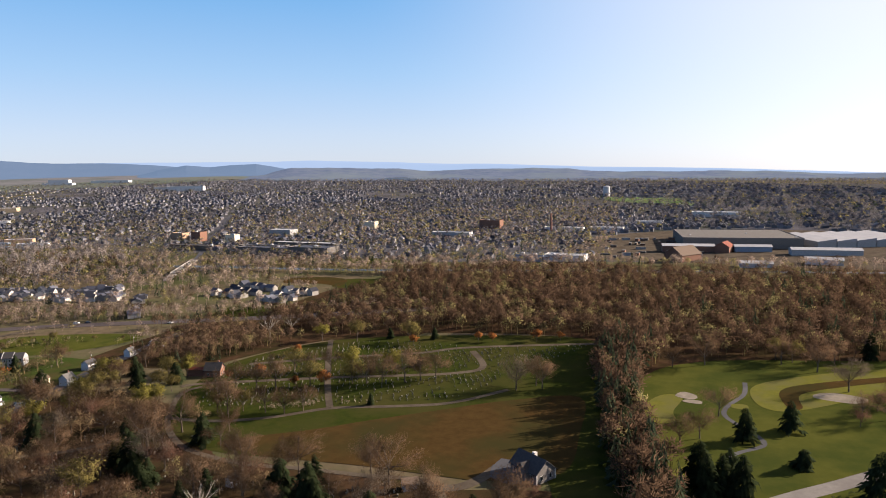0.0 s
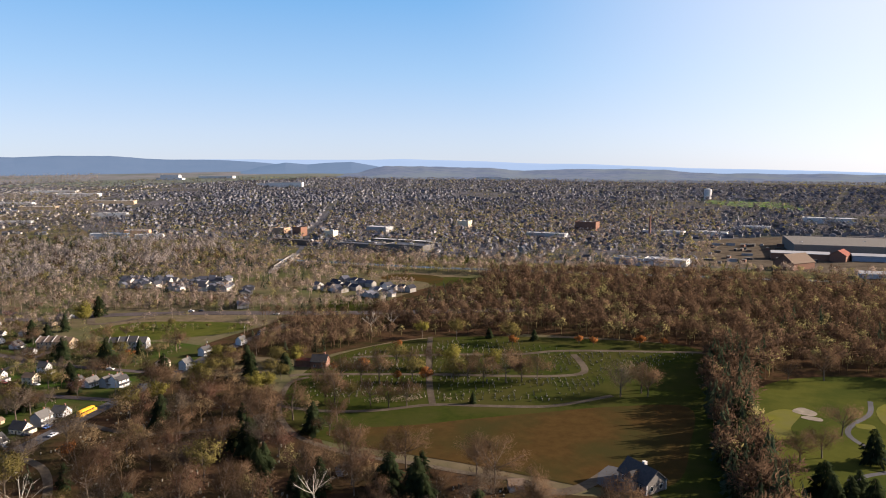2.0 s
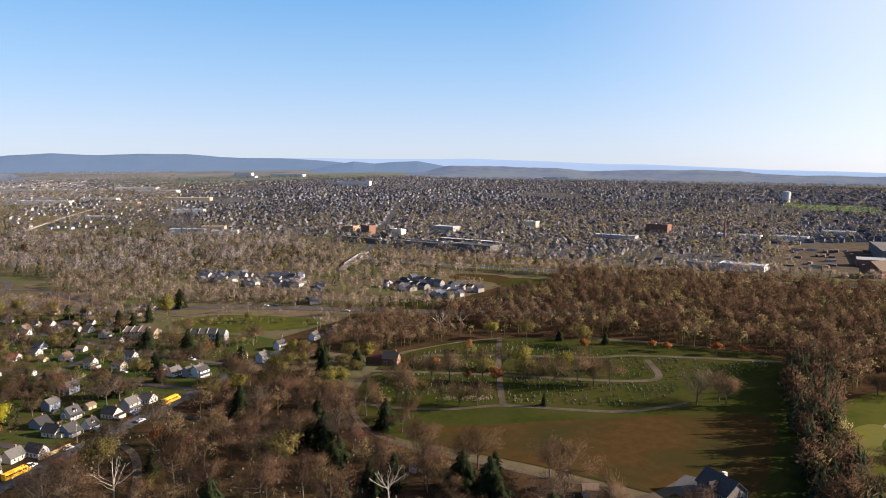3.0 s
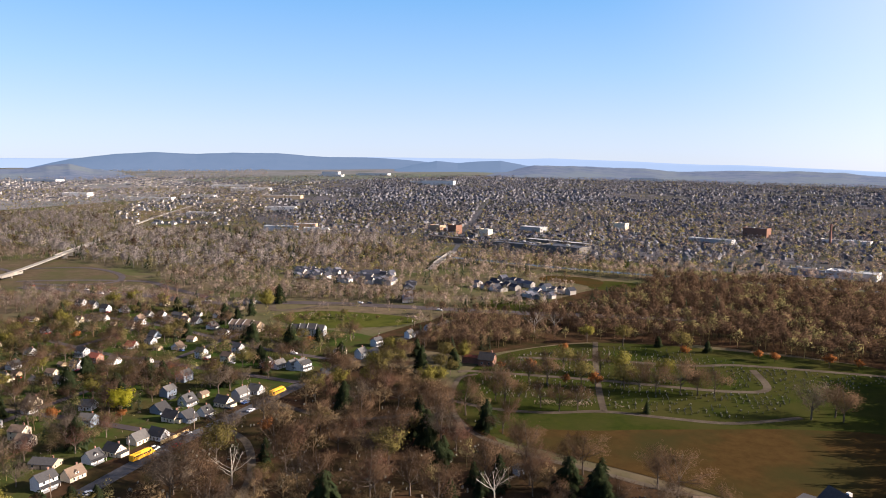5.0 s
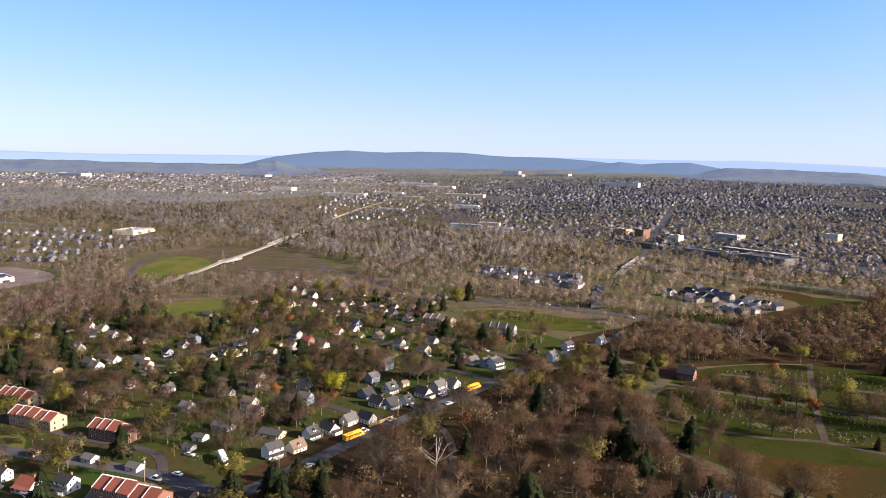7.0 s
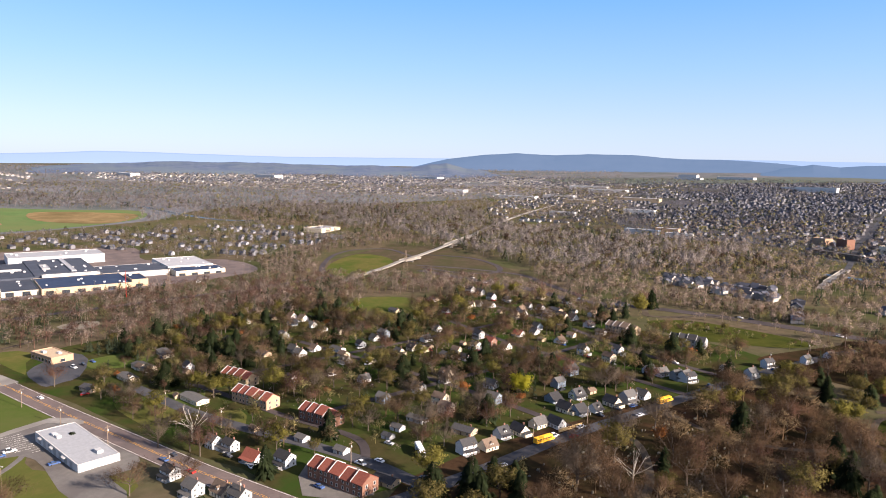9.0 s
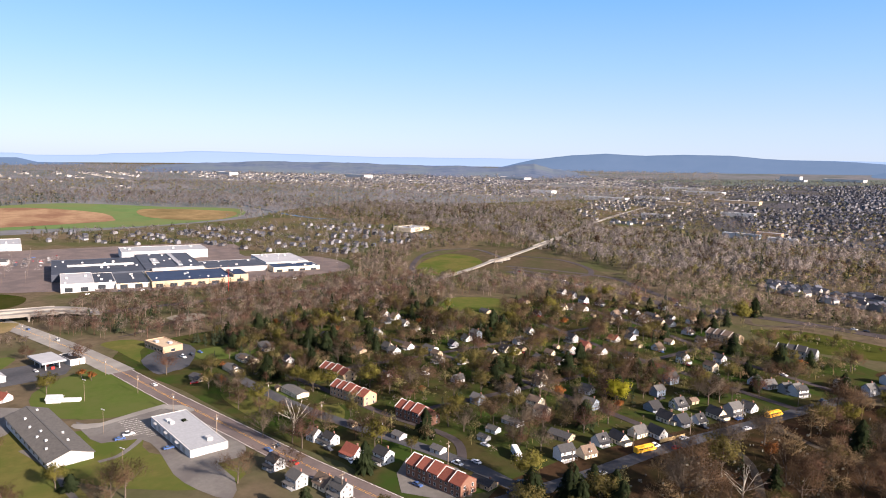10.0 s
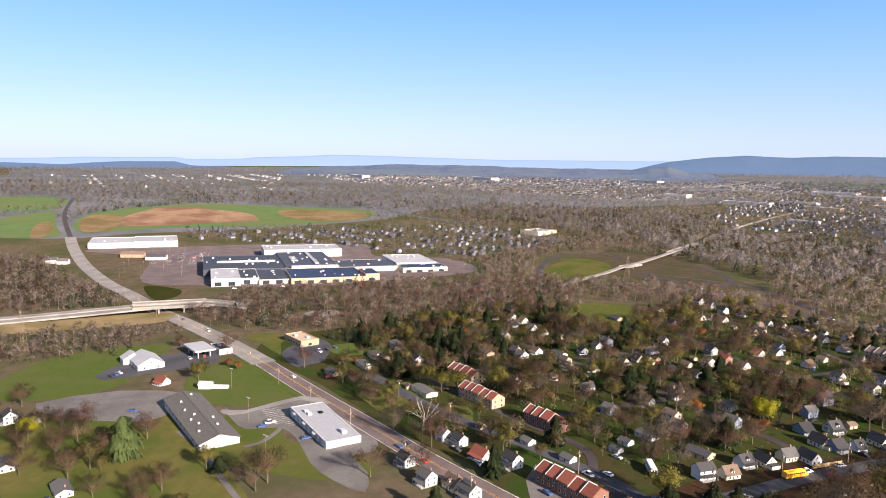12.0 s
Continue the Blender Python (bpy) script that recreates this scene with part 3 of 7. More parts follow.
field("lawn", [(-190, 790), (-134, 783), (-141, 825), (-198, 832)], M["fairway"], 0.2, "green river meadow below the town", "lawn")
field("lawn", [(-467, -45), (-498, -23), (-495, -2), (-418, 20), (-406, -13), (-427, -40)], M["mown_grass"], 0.10, "mown green field beside the main road", "lawn", n=3)
field("lawn", [(-395, -30), (-372, -40), (-330, -24), (-300, 20), (-316, 34), (-350, 2), (-375, 0)], M["park_grass"], 0.09, "green lawn beside the warehouse", "lawn", n=3)
field("lawn", [(-420, -55), (-360, -40), (-320, -24), (-270, -20), (-230, -60), (-260, -150), (-360, -150), (-420, -120)], M["park_grass"], 0.08, "wide green lawn with scattered trees", "lawn")
field("lawn", [(-560, -60), (-520, -66), (-470, -80), (-450, -110), (-470, -150), (-545, -130)], M["mown_grass"], 0.08, "green lawn behind the hall", "lawn")
field("ground", [(-632, -260), (-632, -90), (-655, -62), (-680, -80), (-678, -260)], M["dry_verge"], 0.35, "dry tan verge below the highway", "ground", cuts=5)
field("lawn", [(-567, -6), (-542, 4), (-506, 14), (-536, 17), (-554, 24), (-573, 16), (-575, 2)], M["park_grass"], 0.1, "green verge beside the office", "lawn", n=2)
field("lawn", [(-518, 48), (-523, 65), (-523, 90), (-504, 93), (-489, 75), (-490, 58), (-497, 49)], M["mown_grass"], 0.1, "green lawn below a row of firs", "lawn", n=2)
field("lawn", [(-417, 46), (-410, 62), (-393, 76), (-370, 63), (-367, 54), (-391, 48)], M["park_grass"], 0.11, "sunlit green verge beside the main road", "lawn", n=2)
field("lawn", [(-418, 70), (-419, 91), (-399, 88), (-394, 73), (-402, 68)], M["mown_grass"], 0.1, "small green back garden", "lawn", n=2)
field("lawn", [(-371, 80), (-369, 97), (-348, 92), (-349, 80)], M["park_grass"], 0.1, "green back garden behind the terraces", "lawn", n=2)
field("ground", [(-639, 47), (-649, 61), (-646, 75), (-634, 78), (-619, 70), (-622, 54)], M["sand"], 0.15, "pale sandy clearing in the wood", "ground", n=2)
field("lawn", [(-760, -60), (-800, -60), (-830, -95), (-745, -80)], M["grass"], 0.10, "green corner by the shopping centre", "lawn")
field("lawn", [(-778, 352), (-730, 361), (-757, 425), (-815, 468), (-868, 482), (-905, 464), (-850, 398)], M["park_grass"], 0.10, "green inside the interchange loop", "lawn")
field("ground", [(-720, 500), (-780, 540), (-700, 545), (-645, 505), (-690, 475)], M["verge_brown"], 0.10, "tan grass inside the interchange loop", "ground")
field("ground", [(-950, 530), (-970, 570), (-860, 600), (-660, 540), (-600, 505), (-700, 450), (-760, 390), (-860, 400)], M["verge_brown"], 0.05, "dry brown ground of the interchange", "ground", cuts=4)
field("farm_field", [(-1350, -232), (-1400, -90), (-1405, 110), (-1500, 300), (-1640, 330), (-1700, 190), (-1790, -24), (-1690, -205), (-1554, -262)], M["crop"], 0.25, "green farm field on the slope", "field", cuts=5)
field("farm_field", [(-1434, -190), (-1475, 39), (-1520, 70), (-1620, 45), (-1712, -73), (-1672, -150)], M["tilled_soil"], 0.45, "reddish tilled farm field", "field", cuts=5)
field("farm_field", [(-1534, 130), (-1459, 228), (-1520, 300), (-1600, 300), (-1665, 140)], M["stubble"], 0.5, "tan stubble field", "field", cuts=5)
field("farm_field", [(-1352, -232), (-1400, -186), (-1590, -198), (-1556, -256)], M["stubble"], 0.6, "tan field corner beside the concrete road", "field", cuts=5)
field("farm_field", [(-1888, -490), (-1885, -352), (-1690, -330), (-1650, -430)], M["crop"], 0.25, "green field behind a row of trees", "field", cuts=5)
field("farm_field", [(-1300, -262), (-1420, -282), (-1560, -310), (-1640, -330), (-1509, -400), (-1315, -360)], M["crop"], 0.25, "green farm field behind the road", "field", cuts=5)
field("farm_field", [(-1301, -300), (-1312, -276), (-1473, -299), (-1457, -320)], M["stubble"], 0.5, "narrow tan stubble strip", "field", cuts=4)
field("lawn", [(196, 1760), (372, 1690), (370, 1500), (300, 1560), (235, 1630)], M["crop"], 0.3, "pale green hilltop by the water tower", "lawn", cuts=4)
field("lawn", [(-2300, 2300), (-1700, 3300), (-1250, 3600), (-1400, 2900), (-1900, 2100)], M["far_field_hazed"], 2.0, "far green farmland", "field", cuts=5)
field("yard", [(101, 990), (234, 1080), (420, 1060), (500, 930), (370, 700), (226, 740), (70, 815)], M["gravel_path"], 0.15, "brown dirt yards of the works", "yard", cuts=4)
field("lawn", [(-248, 100), (-300, 72), (-345, 54), (-430, 30), (-545, 5), (-590, 150), (-600, 250), (-560, 300), (-555, 410), (-440, 430), (-400, 400), (-262, 405), (-248, 300)], M["yard_grass"], 0.04, "patchy green lawns between suburban houses", "lawn", cuts=4)
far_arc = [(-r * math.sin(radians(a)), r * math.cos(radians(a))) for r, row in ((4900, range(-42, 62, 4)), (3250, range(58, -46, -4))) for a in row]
field("ground", far_arc, M["far_ground_hazed"], 0.8, "pale hazy ground of the far valley", "ground", cuts=6, smooth=False)
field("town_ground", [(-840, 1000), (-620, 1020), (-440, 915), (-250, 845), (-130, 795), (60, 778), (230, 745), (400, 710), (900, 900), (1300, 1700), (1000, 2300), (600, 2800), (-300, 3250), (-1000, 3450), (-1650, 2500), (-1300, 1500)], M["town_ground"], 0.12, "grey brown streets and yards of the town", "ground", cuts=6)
# Paved areas
field("car_park", [(-446, -120), (-456, -80), (-438, -42), (-416, -50), (-398, -62), (-420, -105)], M["old_asphalt"], 0.12, "cracked grey asphalt car park of the hall", "car park", n=2)
field("car_park", [(-408, -25), (-397, -14), (-412, 18), (-401, 27), (-376, 34), (-344, 41), (-326, 37), (-324, 26), (-306, 29), (-288, 24), (-303, 14), (-322, 8), (-350, 6), (-369, 0), (-372, -16), (-389, -22)], M["old_asphalt"], 0.13, "grey asphalt car park round the warehouse", "car park", n=2)
field("car_park", [(-815, -30), (-780, 60), (-800, 200), (-840, 290), (-960, 290), (-1010, 200), (-1160, 200), (-1170, -60), (-1150, -200), (-1060, -110), (-860, -100)], M["red_asphalt"], 0.12, "wide reddish grey shopping centre car park", "car park", cuts=4)
field("car_park", [(-511, 15), (-532, 27), (-545, 45), (-522, 51), (-483, 40), (-476, 30), (-472, 21), (-487, 17)], M["asphalt"], 0.12, "dark asphalt car park by the office", "car park", n=2)
field("car_park", [(-480, -92), (-500, -95), (-528, -70), (-530, -30), (-500, -28), (-488, -62)], M["asphalt"], 0.12, "dark car park of the restaurant and filling station", "car park", n=2)
field("car_park", [(-262, 82), (-290, 98), (-270, 112), (-246, 104)], M["old_asphalt"], 0.12, "grey asphalt yard by the red building", "car park", n=2)

field("drive", [(-405, -26), (-400, -14), (-414, 16), (-399, 29), (-395, 25), (-407, 14), (-394, -16), (-398, -26)], M["worn_concrete"], 0.2, "pale concrete drive beside the green field", "road", n=2)
for pts in ([(-380, -47), (-351, -35), (-327, -30), (-299, -23), (-270, -14)], [(-350, -18), (-353, -10), (-364, -2), (-371, 1)]):
    road("path", pts, 2.6, M["old_asphalt"], "grey asphalt path across the lawn")

# Roads
main_road = [(-230, 84), (-267, 71), (-307, 57), (-359, 41), (-427, 20), (-489, 2), (-558, -21), (-630, -49), (-690, -74), (-779, -104), (-867, -137), (-1012, -179), (-1174, -217), (-1296, -241), (-1600, -300), (-1900, -330)]
road("road", main_road[:6], 13, M["red_asphalt"], "reddish asphalt main road with white lane lines")
road("road", main_road[5:14], 16, M["worn_concrete"], "pale concrete main road leading to the hills")
road("road", main_road[13:], 8, M["brown_asphalt"], "narrow brownish country road between the farm fields")
for off in (-6.0, 6.0):
    road("road_line", offset_line(main_road[:6], off, 4), 0.16, M["paint_line"], "white edge line of the main road", 0.19, n=1, keep=False)
for off in (-0.25, 0.25):
    road("road_line", offset_line(main_road[:10], off * 1.6, 4), 0.09, M["bus_yellow"], "double yellow centre line", 0.19, n=1, keep=False)
bus_street = [(-236, 60), (-237, 110), (-239, 157), (-243, 200), (-243, 253), (-243, 322), (-241, 380), (-238, 420), (-232, 470)]
road("road", bus_street, 8, M["asphalt"], "blue grey asphalt residential street")
cross_street = [(-237, 126), (-250, 122), (-270, 118), (-302, 107), (-337, 92), (-380, 76), (-440, 62)]
road("road", cross_street, 7.5, M["asphalt"], "grey asphalt side street")
road("road", [(-275, 117), (-300, 126), (-345, 112), (-400, 98), (-450, 84)], 4.2, M["brown_asphalt"], "narrow grey brown lane behind the terraces")
for pts in ([(-246, 215), (-300, 212), (-360, 205), (-440, 190), (-520, 175)], [(-243, 300), (-320, 300), (-400, 300), (-480, 310)], [(-243, 345), (-330, 352), (-420, 372), (-520, 380)],
            [(-340, 130), (-345, 220), (-350, 300), (-360, 390)], [(-430, 120), (-435, 220), (-440, 320), (-450, 400)]):
    road("road", pts, 4.6, M["brown_asphalt"], "quiet grey brown residential street under trees")
highway = [(-650, -420), (-672, -260), (-681, -150), (-687, -64), (-690, 0), (-704, 120), (-720, 240), (-742, 340), (-760, 400), (-720, 448), (-620, 455), (-540, 462), (-470, 455), (-392, 484), (-330, 497), (-255, 506), (-180, 516), (-60, 540)]
road("highway", highway[9:], 13, M["brown_asphalt"], "wide brownish dual carriageway")
road("highway", offset_line(highway[:5], 8), 10, M["worn_concrete"], "pale concrete highway crossing the main road", raised=lambda s: 6.2 * math.exp(-((s - 0.83) / (0.375 if s < 0.83 else 0.125)) ** 2), n=1)
road("highway", offset_line(highway[:5], -8), 10, M["worn_concrete"], "pale concrete highway crossing the main road", raised=lambda s: 6.2 * math.exp(-((s - 0.83) / (0.375 if s < 0.83 else 0.125)) ** 2), n=1)
bypass = [(-700, 330), (-727, 372), (-752, 418), (-778, 460), (-802, 506), (-873, 602), (-953, 708), (-1062, 846), (-1190, 1045), (-1300, 1260)]
road("highway", bypass, 6, M["worn_concrete"], "pale concrete road rising to the river bridge", raised=lambda s: 7.5 * math.exp(-((s - 0.5) / 0.3) ** 2))
road("highway", [(-690, 0), (-704, 120), (-720, 240), (-742, 340)], 9, M["brown_asphalt"], "brownish highway running through the wood")
road("ramp", [(-742, 340), (-790, 352), (-842, 380), (-915, 432), (-951, 486), (-930, 530), (-860, 520), (-800, 500)], 7, M["brown_asphalt"], "curved interchange ramp")
road("ramp", [(-841, 541), (-777, 569), (-694, 548), (-650, 508), (-677, 474), (-740, 466)], 7, M["brown_asphalt"], "curved interchange ramp")
road("ramp", [(-760, 470), (-700, 500), (-620, 520), (-560, 500), (-480, 474)], 8, M["brown_asphalt"], "interchange ramp")
road("ramp", [(-405, 470), (-388, 452), (-372, 462), (-356, 486), (-330, 496)], 6, M["gravel_path"], "curving access ramp in the meadow")
road("road", [(-362, 692), (-370, 721), (-403, 841)], 7.5, M["worn_concrete"], "pale street running over the river bridge", raised=lambda s: 2.4 * math.exp(-((s - 0.6) / 0.55) ** 2))
road("path", [(-585, 7), (-595, 23), (-613, 42), (-626, 57)], 4, M["gravel_path"], "pale track into the wood")
road("road", [(-403, 841), (-440, 940), (-491, 1069), (-560, 1280), (-700, 1700)], 7, M["asphalt"], "grey street climbing through the town")
road("road", [(60, 215), (102, 238), (120, 247), (141, 258), (180, 276), (240, 300)], 6.5, M["old_asphalt"], "pale road along the golf course")
# Cemetery lanes
road("path", [(-154, 306), (-131, 303), (-105, 308), (-80, 320), (-49, 323), (-22, 328), (5, 347)], 3.2, M["gravel_path"], "tan gravel cemetery lane")
road("path", [(-172, 352), (-160, 357), (-93, 367), (-57, 370), (-26, 374), (-10, 385), (-18, 418)], 4, M["gravel_path"], "tan gravel cemetery lane")
road("path", [(-80, 320), (-89, 348), (-103, 398), (-115, 447)], 3.4, M["gravel_path"], "tan gravel cemetery lane")
road("path", [(-150, 393), (-99, 406), (-51, 414), (-21, 426), (58, 433)], 4, M["gravel_path"], "tan gravel cemetery lane")
road("path", [(-160, 352), (-166, 340), (-155, 306), (-141, 284), (-124, 269), (-96, 258), (-74, 255), (-48, 250), (-31, 248), (-22, 245), (-16, 236), (-12, 222)], 2.9, M["gravel_path"], "tan gravel drive along the meadow")
road("path", [(-20, 240), (-10, 242), (-2, 250), (6, 262), (14, 260)], 5, M["gravel_path"], "gravel drive to the chapel")
road("path", [(-240, 232), (-215, 222), (-190, 196), (-178, 170)], 3.4, M["gravel_path"], "brown lane in the old burial ground")
road("path", [(-235, 268), (-200, 262), (-170, 275), (-155, 300)], 3.4, M["gravel_path"], "brown lane in the old burial ground")
road("golf_path", [(88, 268), (96, 274), (107, 281), (107, 292), (101, 311), (105, 324), (117, 340), (123, 358)], 2.2, M["asphalt"], "grey golf cart path")
field("car_park", [(0, 250), (12, 244), (15, 258), (4, 266)], M["asphalt"], 0.2, "dark asphalt apron beside the chapel", "car park", n=2)
# The river
river = [(900, 560), (500, 650), (200, 695), (0, 720), (-200, 748), (-400, 795), (-600, 800), (-750, 745), (-930, 690), (-1170, 760), (-1380, 640), (-1440, 443), (-1850, 330)]
road("river", river, 11, M["water"], "dark river between wooded banks", 0.1, keep=False)
ROADS.append((smooth_line(river), 8))
ROADS.append(([Vector((-574, 304)), Vector((-562, 310)), Vector((-532, 280))], 40))      # keeps the lawn open
ROADS.append(([Vector(p) for p in [(-625, 45), (-620, 59), (-618, 74)]], 18))      # keeps the sandy clearing open

# ---------- trees ----------
def limb_plan(rg, h, spread, limbs=8):
    """Segments of a branching tree with a rounded crown, and the points from which its twigs grow."""
    segs, ends = [], []
    lead = Vector((rg.uniform(-0.03, 0.03) * h, rg.uniform(-0.03, 0.03) * h, h * 0.5))
    fork = lead * 0.5
    segs += [(Vector((0, 0, -0.4)), fork, h * 0.024, h * 0.018, 0), (fork, lead, h * 0.018, h * 0.010, 0)]
    for k in range(limbs + 1):
        a = k * 2.4 + rg.uniform(-0.4, 0.4)
        up = rg.uniform(0.0, 0.95) if k < limbs else 1.35
        reach = Vector((math.cos(a) * math.cos(up) * 0.43 * spread, math.sin(a) * math.cos(up) * 0.43 * spread, 0.60 + math.sin(up) * 0.36)) * h * rg.uniform(0.86, 1.06)
        p = (lead * rg.uniform(0.42, 0.85)) if k < limbs else lead
        mid = p.lerp(reach, 0.5) + Vector((0, 0, -0.03 * h))
        segs += [(p, mid, h * 0.009, h * 0.006, 1), (mid, reach, h * 0.006, h * 0.002, 1)]
        ends.append((reach, (reach - p).normalized()))
        for f in (0.45, 0.65, 0.85):
            q = p.lerp(mid, f * 2) if f < 0.5 else mid.lerp(reach, f * 2 - 1)
            for twig in range(2):
                d = ((reach - p).normalized() + Vector((rg.gauss(0, 0.7), rg.gauss(0, 0.7), rg.gauss(0.15, 0.4)))).normalized()
                e = q + d * h * rg.uniform(0.12, 0.22)
                if twig == 0:
                    segs.append((q, e, h * 0.0035, h * 0.0012, 2))
                ends += [(e, d), (q.lerp(e, 0.55), d)]
    return segs, ends


def wood_mesh(name, segs, mat):
    b = Build()
    for a, c, ra, rb, lv in segs:
        b.tube(a, c, ra, rb, 6 if lv == 0 else 4 if lv == 1 else 3, lv == 0)
    return b.mesh(name, mat)


def blades(rg, ends, count, length, width, mat, name, droop=0.0):
    """Fine twigs round the branch ends, each a thin tapering blade."""
    v, t, nn = [], [], []
    mid = sum((e for e, _ in ends), Vector()) / len(ends) - Vector((0, 0, 2.0))
    for k in range(count):
        e, d = ends[k % len(ends)]
        dr = (d * 0.6 + Vector((rg.gauss(0, 0.7), rg.gauss(0, 0.7), rg.gauss(0.1 - droop, 0.55)))).normalized()
        L = length * rg.uniform(0.55, 1.35)
        p = e - d * rg.uniform(0, 1.2) + Vector((rg.gauss(0, 1.0), rg.gauss(0, 1.0), rg.gauss(0, 0.85)))
        s = dr.cross(Vector((rg.gauss(0, 1), rg.gauss(0, 1), rg.gauss(0, 1)))).normalized() * width * rg.uniform(0.6, 1.2)
        i = len(v)
        n = ((p - mid).normalized() + 0.4 * d).normalized()
        v += [p - s, p + s, p + dr * L]
        t.append((i, i + 1, i + 2) if s.cross(dr).dot(n) > 0 else (i + 1, i, i + 2))
        nn += [n] * 3
    return sheet_mesh(name, np.array([tuple(q) for q in v]), np.array(t), mat, np.array([tuple(q) for q in nn]))


def leaves(rg, ends, count, size, spread, mat, name):
    """Small leaf tufts scattered round the branch ends."""
    v, t, nn = [], [], []
    mid = sum((e for e, _ in ends), Vector()) / len(ends) - Vector((0, 0, 1.5))
    for k in range(count):
        e, d = ends[k % len(ends)]
        p = e + Vector((rg.gauss(0, spread), rg.gauss(0, spread), rg.gauss(0, spread * 0.8)))
        a = Vector((rg.gauss(0, 1), rg.gauss(0, 1), rg.gauss(0, 0.6))).normalized()
        c = a.cross(Vector((rg.gauss(0, 1), rg.gauss(0, 1), rg.gauss(0, 1)))).normalized()
        s = size * rg.uniform(0.6, 1.4)
        i = len(v)
        n = ((p - mid).normalized() + 0.8 * (p - e).normalized() + 0.3 * d).normalized()
        v += [p - a * s, p + c * s * 1.1, p + a * s]
        t.append((i, i + 1, i + 2) if c.cross(a).dot(n) > 0 else (i + 2, i + 1, i))
        nn += [n] * 3
    return sheet_mesh(name, np.array([tuple(q) for q in v]), np.array(t), mat, np.array([tuple(q) for q in nn]))


def fir_mesh(rg, h, r, count, mat, name, shape=1.0, inner=0.42):
    """Drooping needle sprays in whorls up a conifer."""
    v, t, nn = [], [], []
    for k in range(count):
        f = (k + rg.random()) / count
        z = h * (0.06 + 0.93 * f)
        reach = r * (1 - f) ** shape * rg.choice((0.45, 0.7, 0.9, 1.0, 1.25)) * rg.uniform(0.75, 1.15) + 0.3
        a = rg.uniform(0, 2 * math.pi)
        reach *= 0.95 + 0.42 * noise.noise(Vector((math.cos(a) * 1.3, math.sin(a) * 1.3, f * 5.0 + count * 0.37))) * 2
        d = Vector((math.cos(a), math.sin(a), 0))
        s = Vector((-d.y, d.x, 0)) * reach * rg.uniform(0.16, 0.33) * (1 - inner)
        base, mid, tip = d * reach * inner + Vector((0, 0, z + 0.16 * reach)), d * reach * (inner + 1) / 2 + Vector((0, 0, z + 0.02 * reach)), d * reach + Vector((0, 0, z - rg.uniform(-0.1, 0.45) * reach))
        i = len(v)
        v += [base, mid - s, mid + s, tip, mid + Vector((0, 0, 0.10 * reach))]
        t += [(i, i + 1, i + 4), (i, i + 4, i + 2), (i + 1, i + 3, i + 4), (i + 4, i + 3, i + 2)]
        nn += [(d + Vector((rg.gauss(0, 0.2), rg.gauss(0, 0.2), 0.55))).normalized()] * 5
    return sheet_mesh(name, np.array([tuple(q) for q in v]), np.array(t), mat, np.array([tuple(q) for q in nn]))


def tree_kind(name, label, wood, crown, category="tree", group=""):
    root = thing(name, label, category, group)
    a, b = new("trunk", wood), new("crown", crown)
    a.parent = b.parent = root
    return root


TREES = {}
tree_seed = random.Random(3)


def bare_kind(key, h, spread, twig, bark, label, count=2300, name="oak_tree"):
    segs, ends = limb_plan(tree_seed, h, spread)
    TREES.setdefault(key, []).append(tree_kind(name, label, wood_mesh("trunk", segs, M[bark]), blades(tree_seed, ends, count, 0.075 * h, 0.045 + 0.0015 * h, M[twig], "crown")))


def leafy_kind(key, h, spread, leaf, bark, label, count=1500, size=0.26, name="tree", scatter=0.8):
    segs, ends = limb_plan(tree_seed, h, spread)
    TREES.setdefault(key, []).append(tree_kind(name, label, wood_mesh("trunk", segs, M[bark]), leaves(tree_seed, ends, count, size, scatter, M[leaf], "crown")))


def fir_kind(key, h, r, mat, label, count=520, shape=1.0, inner=0.42):
    b = Build().tube((0, 0, -0.4), (0, 0, h * 0.95), h * 0.02, 0.04, 6)
    TREES.setdefault(key, []).append(tree_kind("conifer", label, b.mesh("trunk", M["bark"]), fir_mesh(tree_seed, h, r, count, M[mat], "crown", shape, inner)))


for k in range(4):
    bare_kind("bare", 15, 1.0 + 0.12 * k, "twig_brown", "bark", "bare brown deciduous tree with a wide twiggy crown")
for k in range(2):
    bare_kind("grey", 15, 1.1, "twig_grey", "bark", "bare grey brown deciduous tree, its twigs spread wide", 2000, "ash_tree")
for k in range(2):
    bare_kind("red", 13, 1.0, "twig_red", "bark", "bare reddish tree with budding twigs", 2100, "maple_tree")
bare_kind("pale", 16, 1.1, "twig_grey", "pale_bark", "bare pale barked sycamore tree", 380, "sycamore_tree")
for k in range(2):
    leafy_kind("olive", 13, 1.0, "leaf_olive", "bark", "tree in olive brown early leaf", 1900, 0.30)
    leafy_kind("yellow", 12, 1.0, "leaf_yellow", "bark", "tree in yellow green spring leaf", 2000, 0.34)
leafy_kind("bright", 14, 0.85, "leaf_bright", "bark", "dense bright yellow leafy tree", 4200, 0.36)
leafy_kind("rust", 7, 1.0, "leaf_rust", "bark", "small rust orange ornamental tree", 900, 0.32, "ornamental_tree", 0.5)
for k in range(2):
    fir_kind("fir", 15 + k, 4.3, "needles", "dark green conifer, broad at its base", 1700, 0.55, 0.58)
fir_kind("fir", 13, 3.0, "needles", "slim dark green conifer", 900, 0.6)
fir_kind("shrub", 7, 3.0, "needles", "rounded dark evergreen shrub", 800, 0.45)
fir_kind("lightfir", 17, 5.0, "needles_light", "broad yellow green conifer on a lawn", 6000, 0.5, 0.74)

TAKEN = []
tree_pick = random.Random(21)


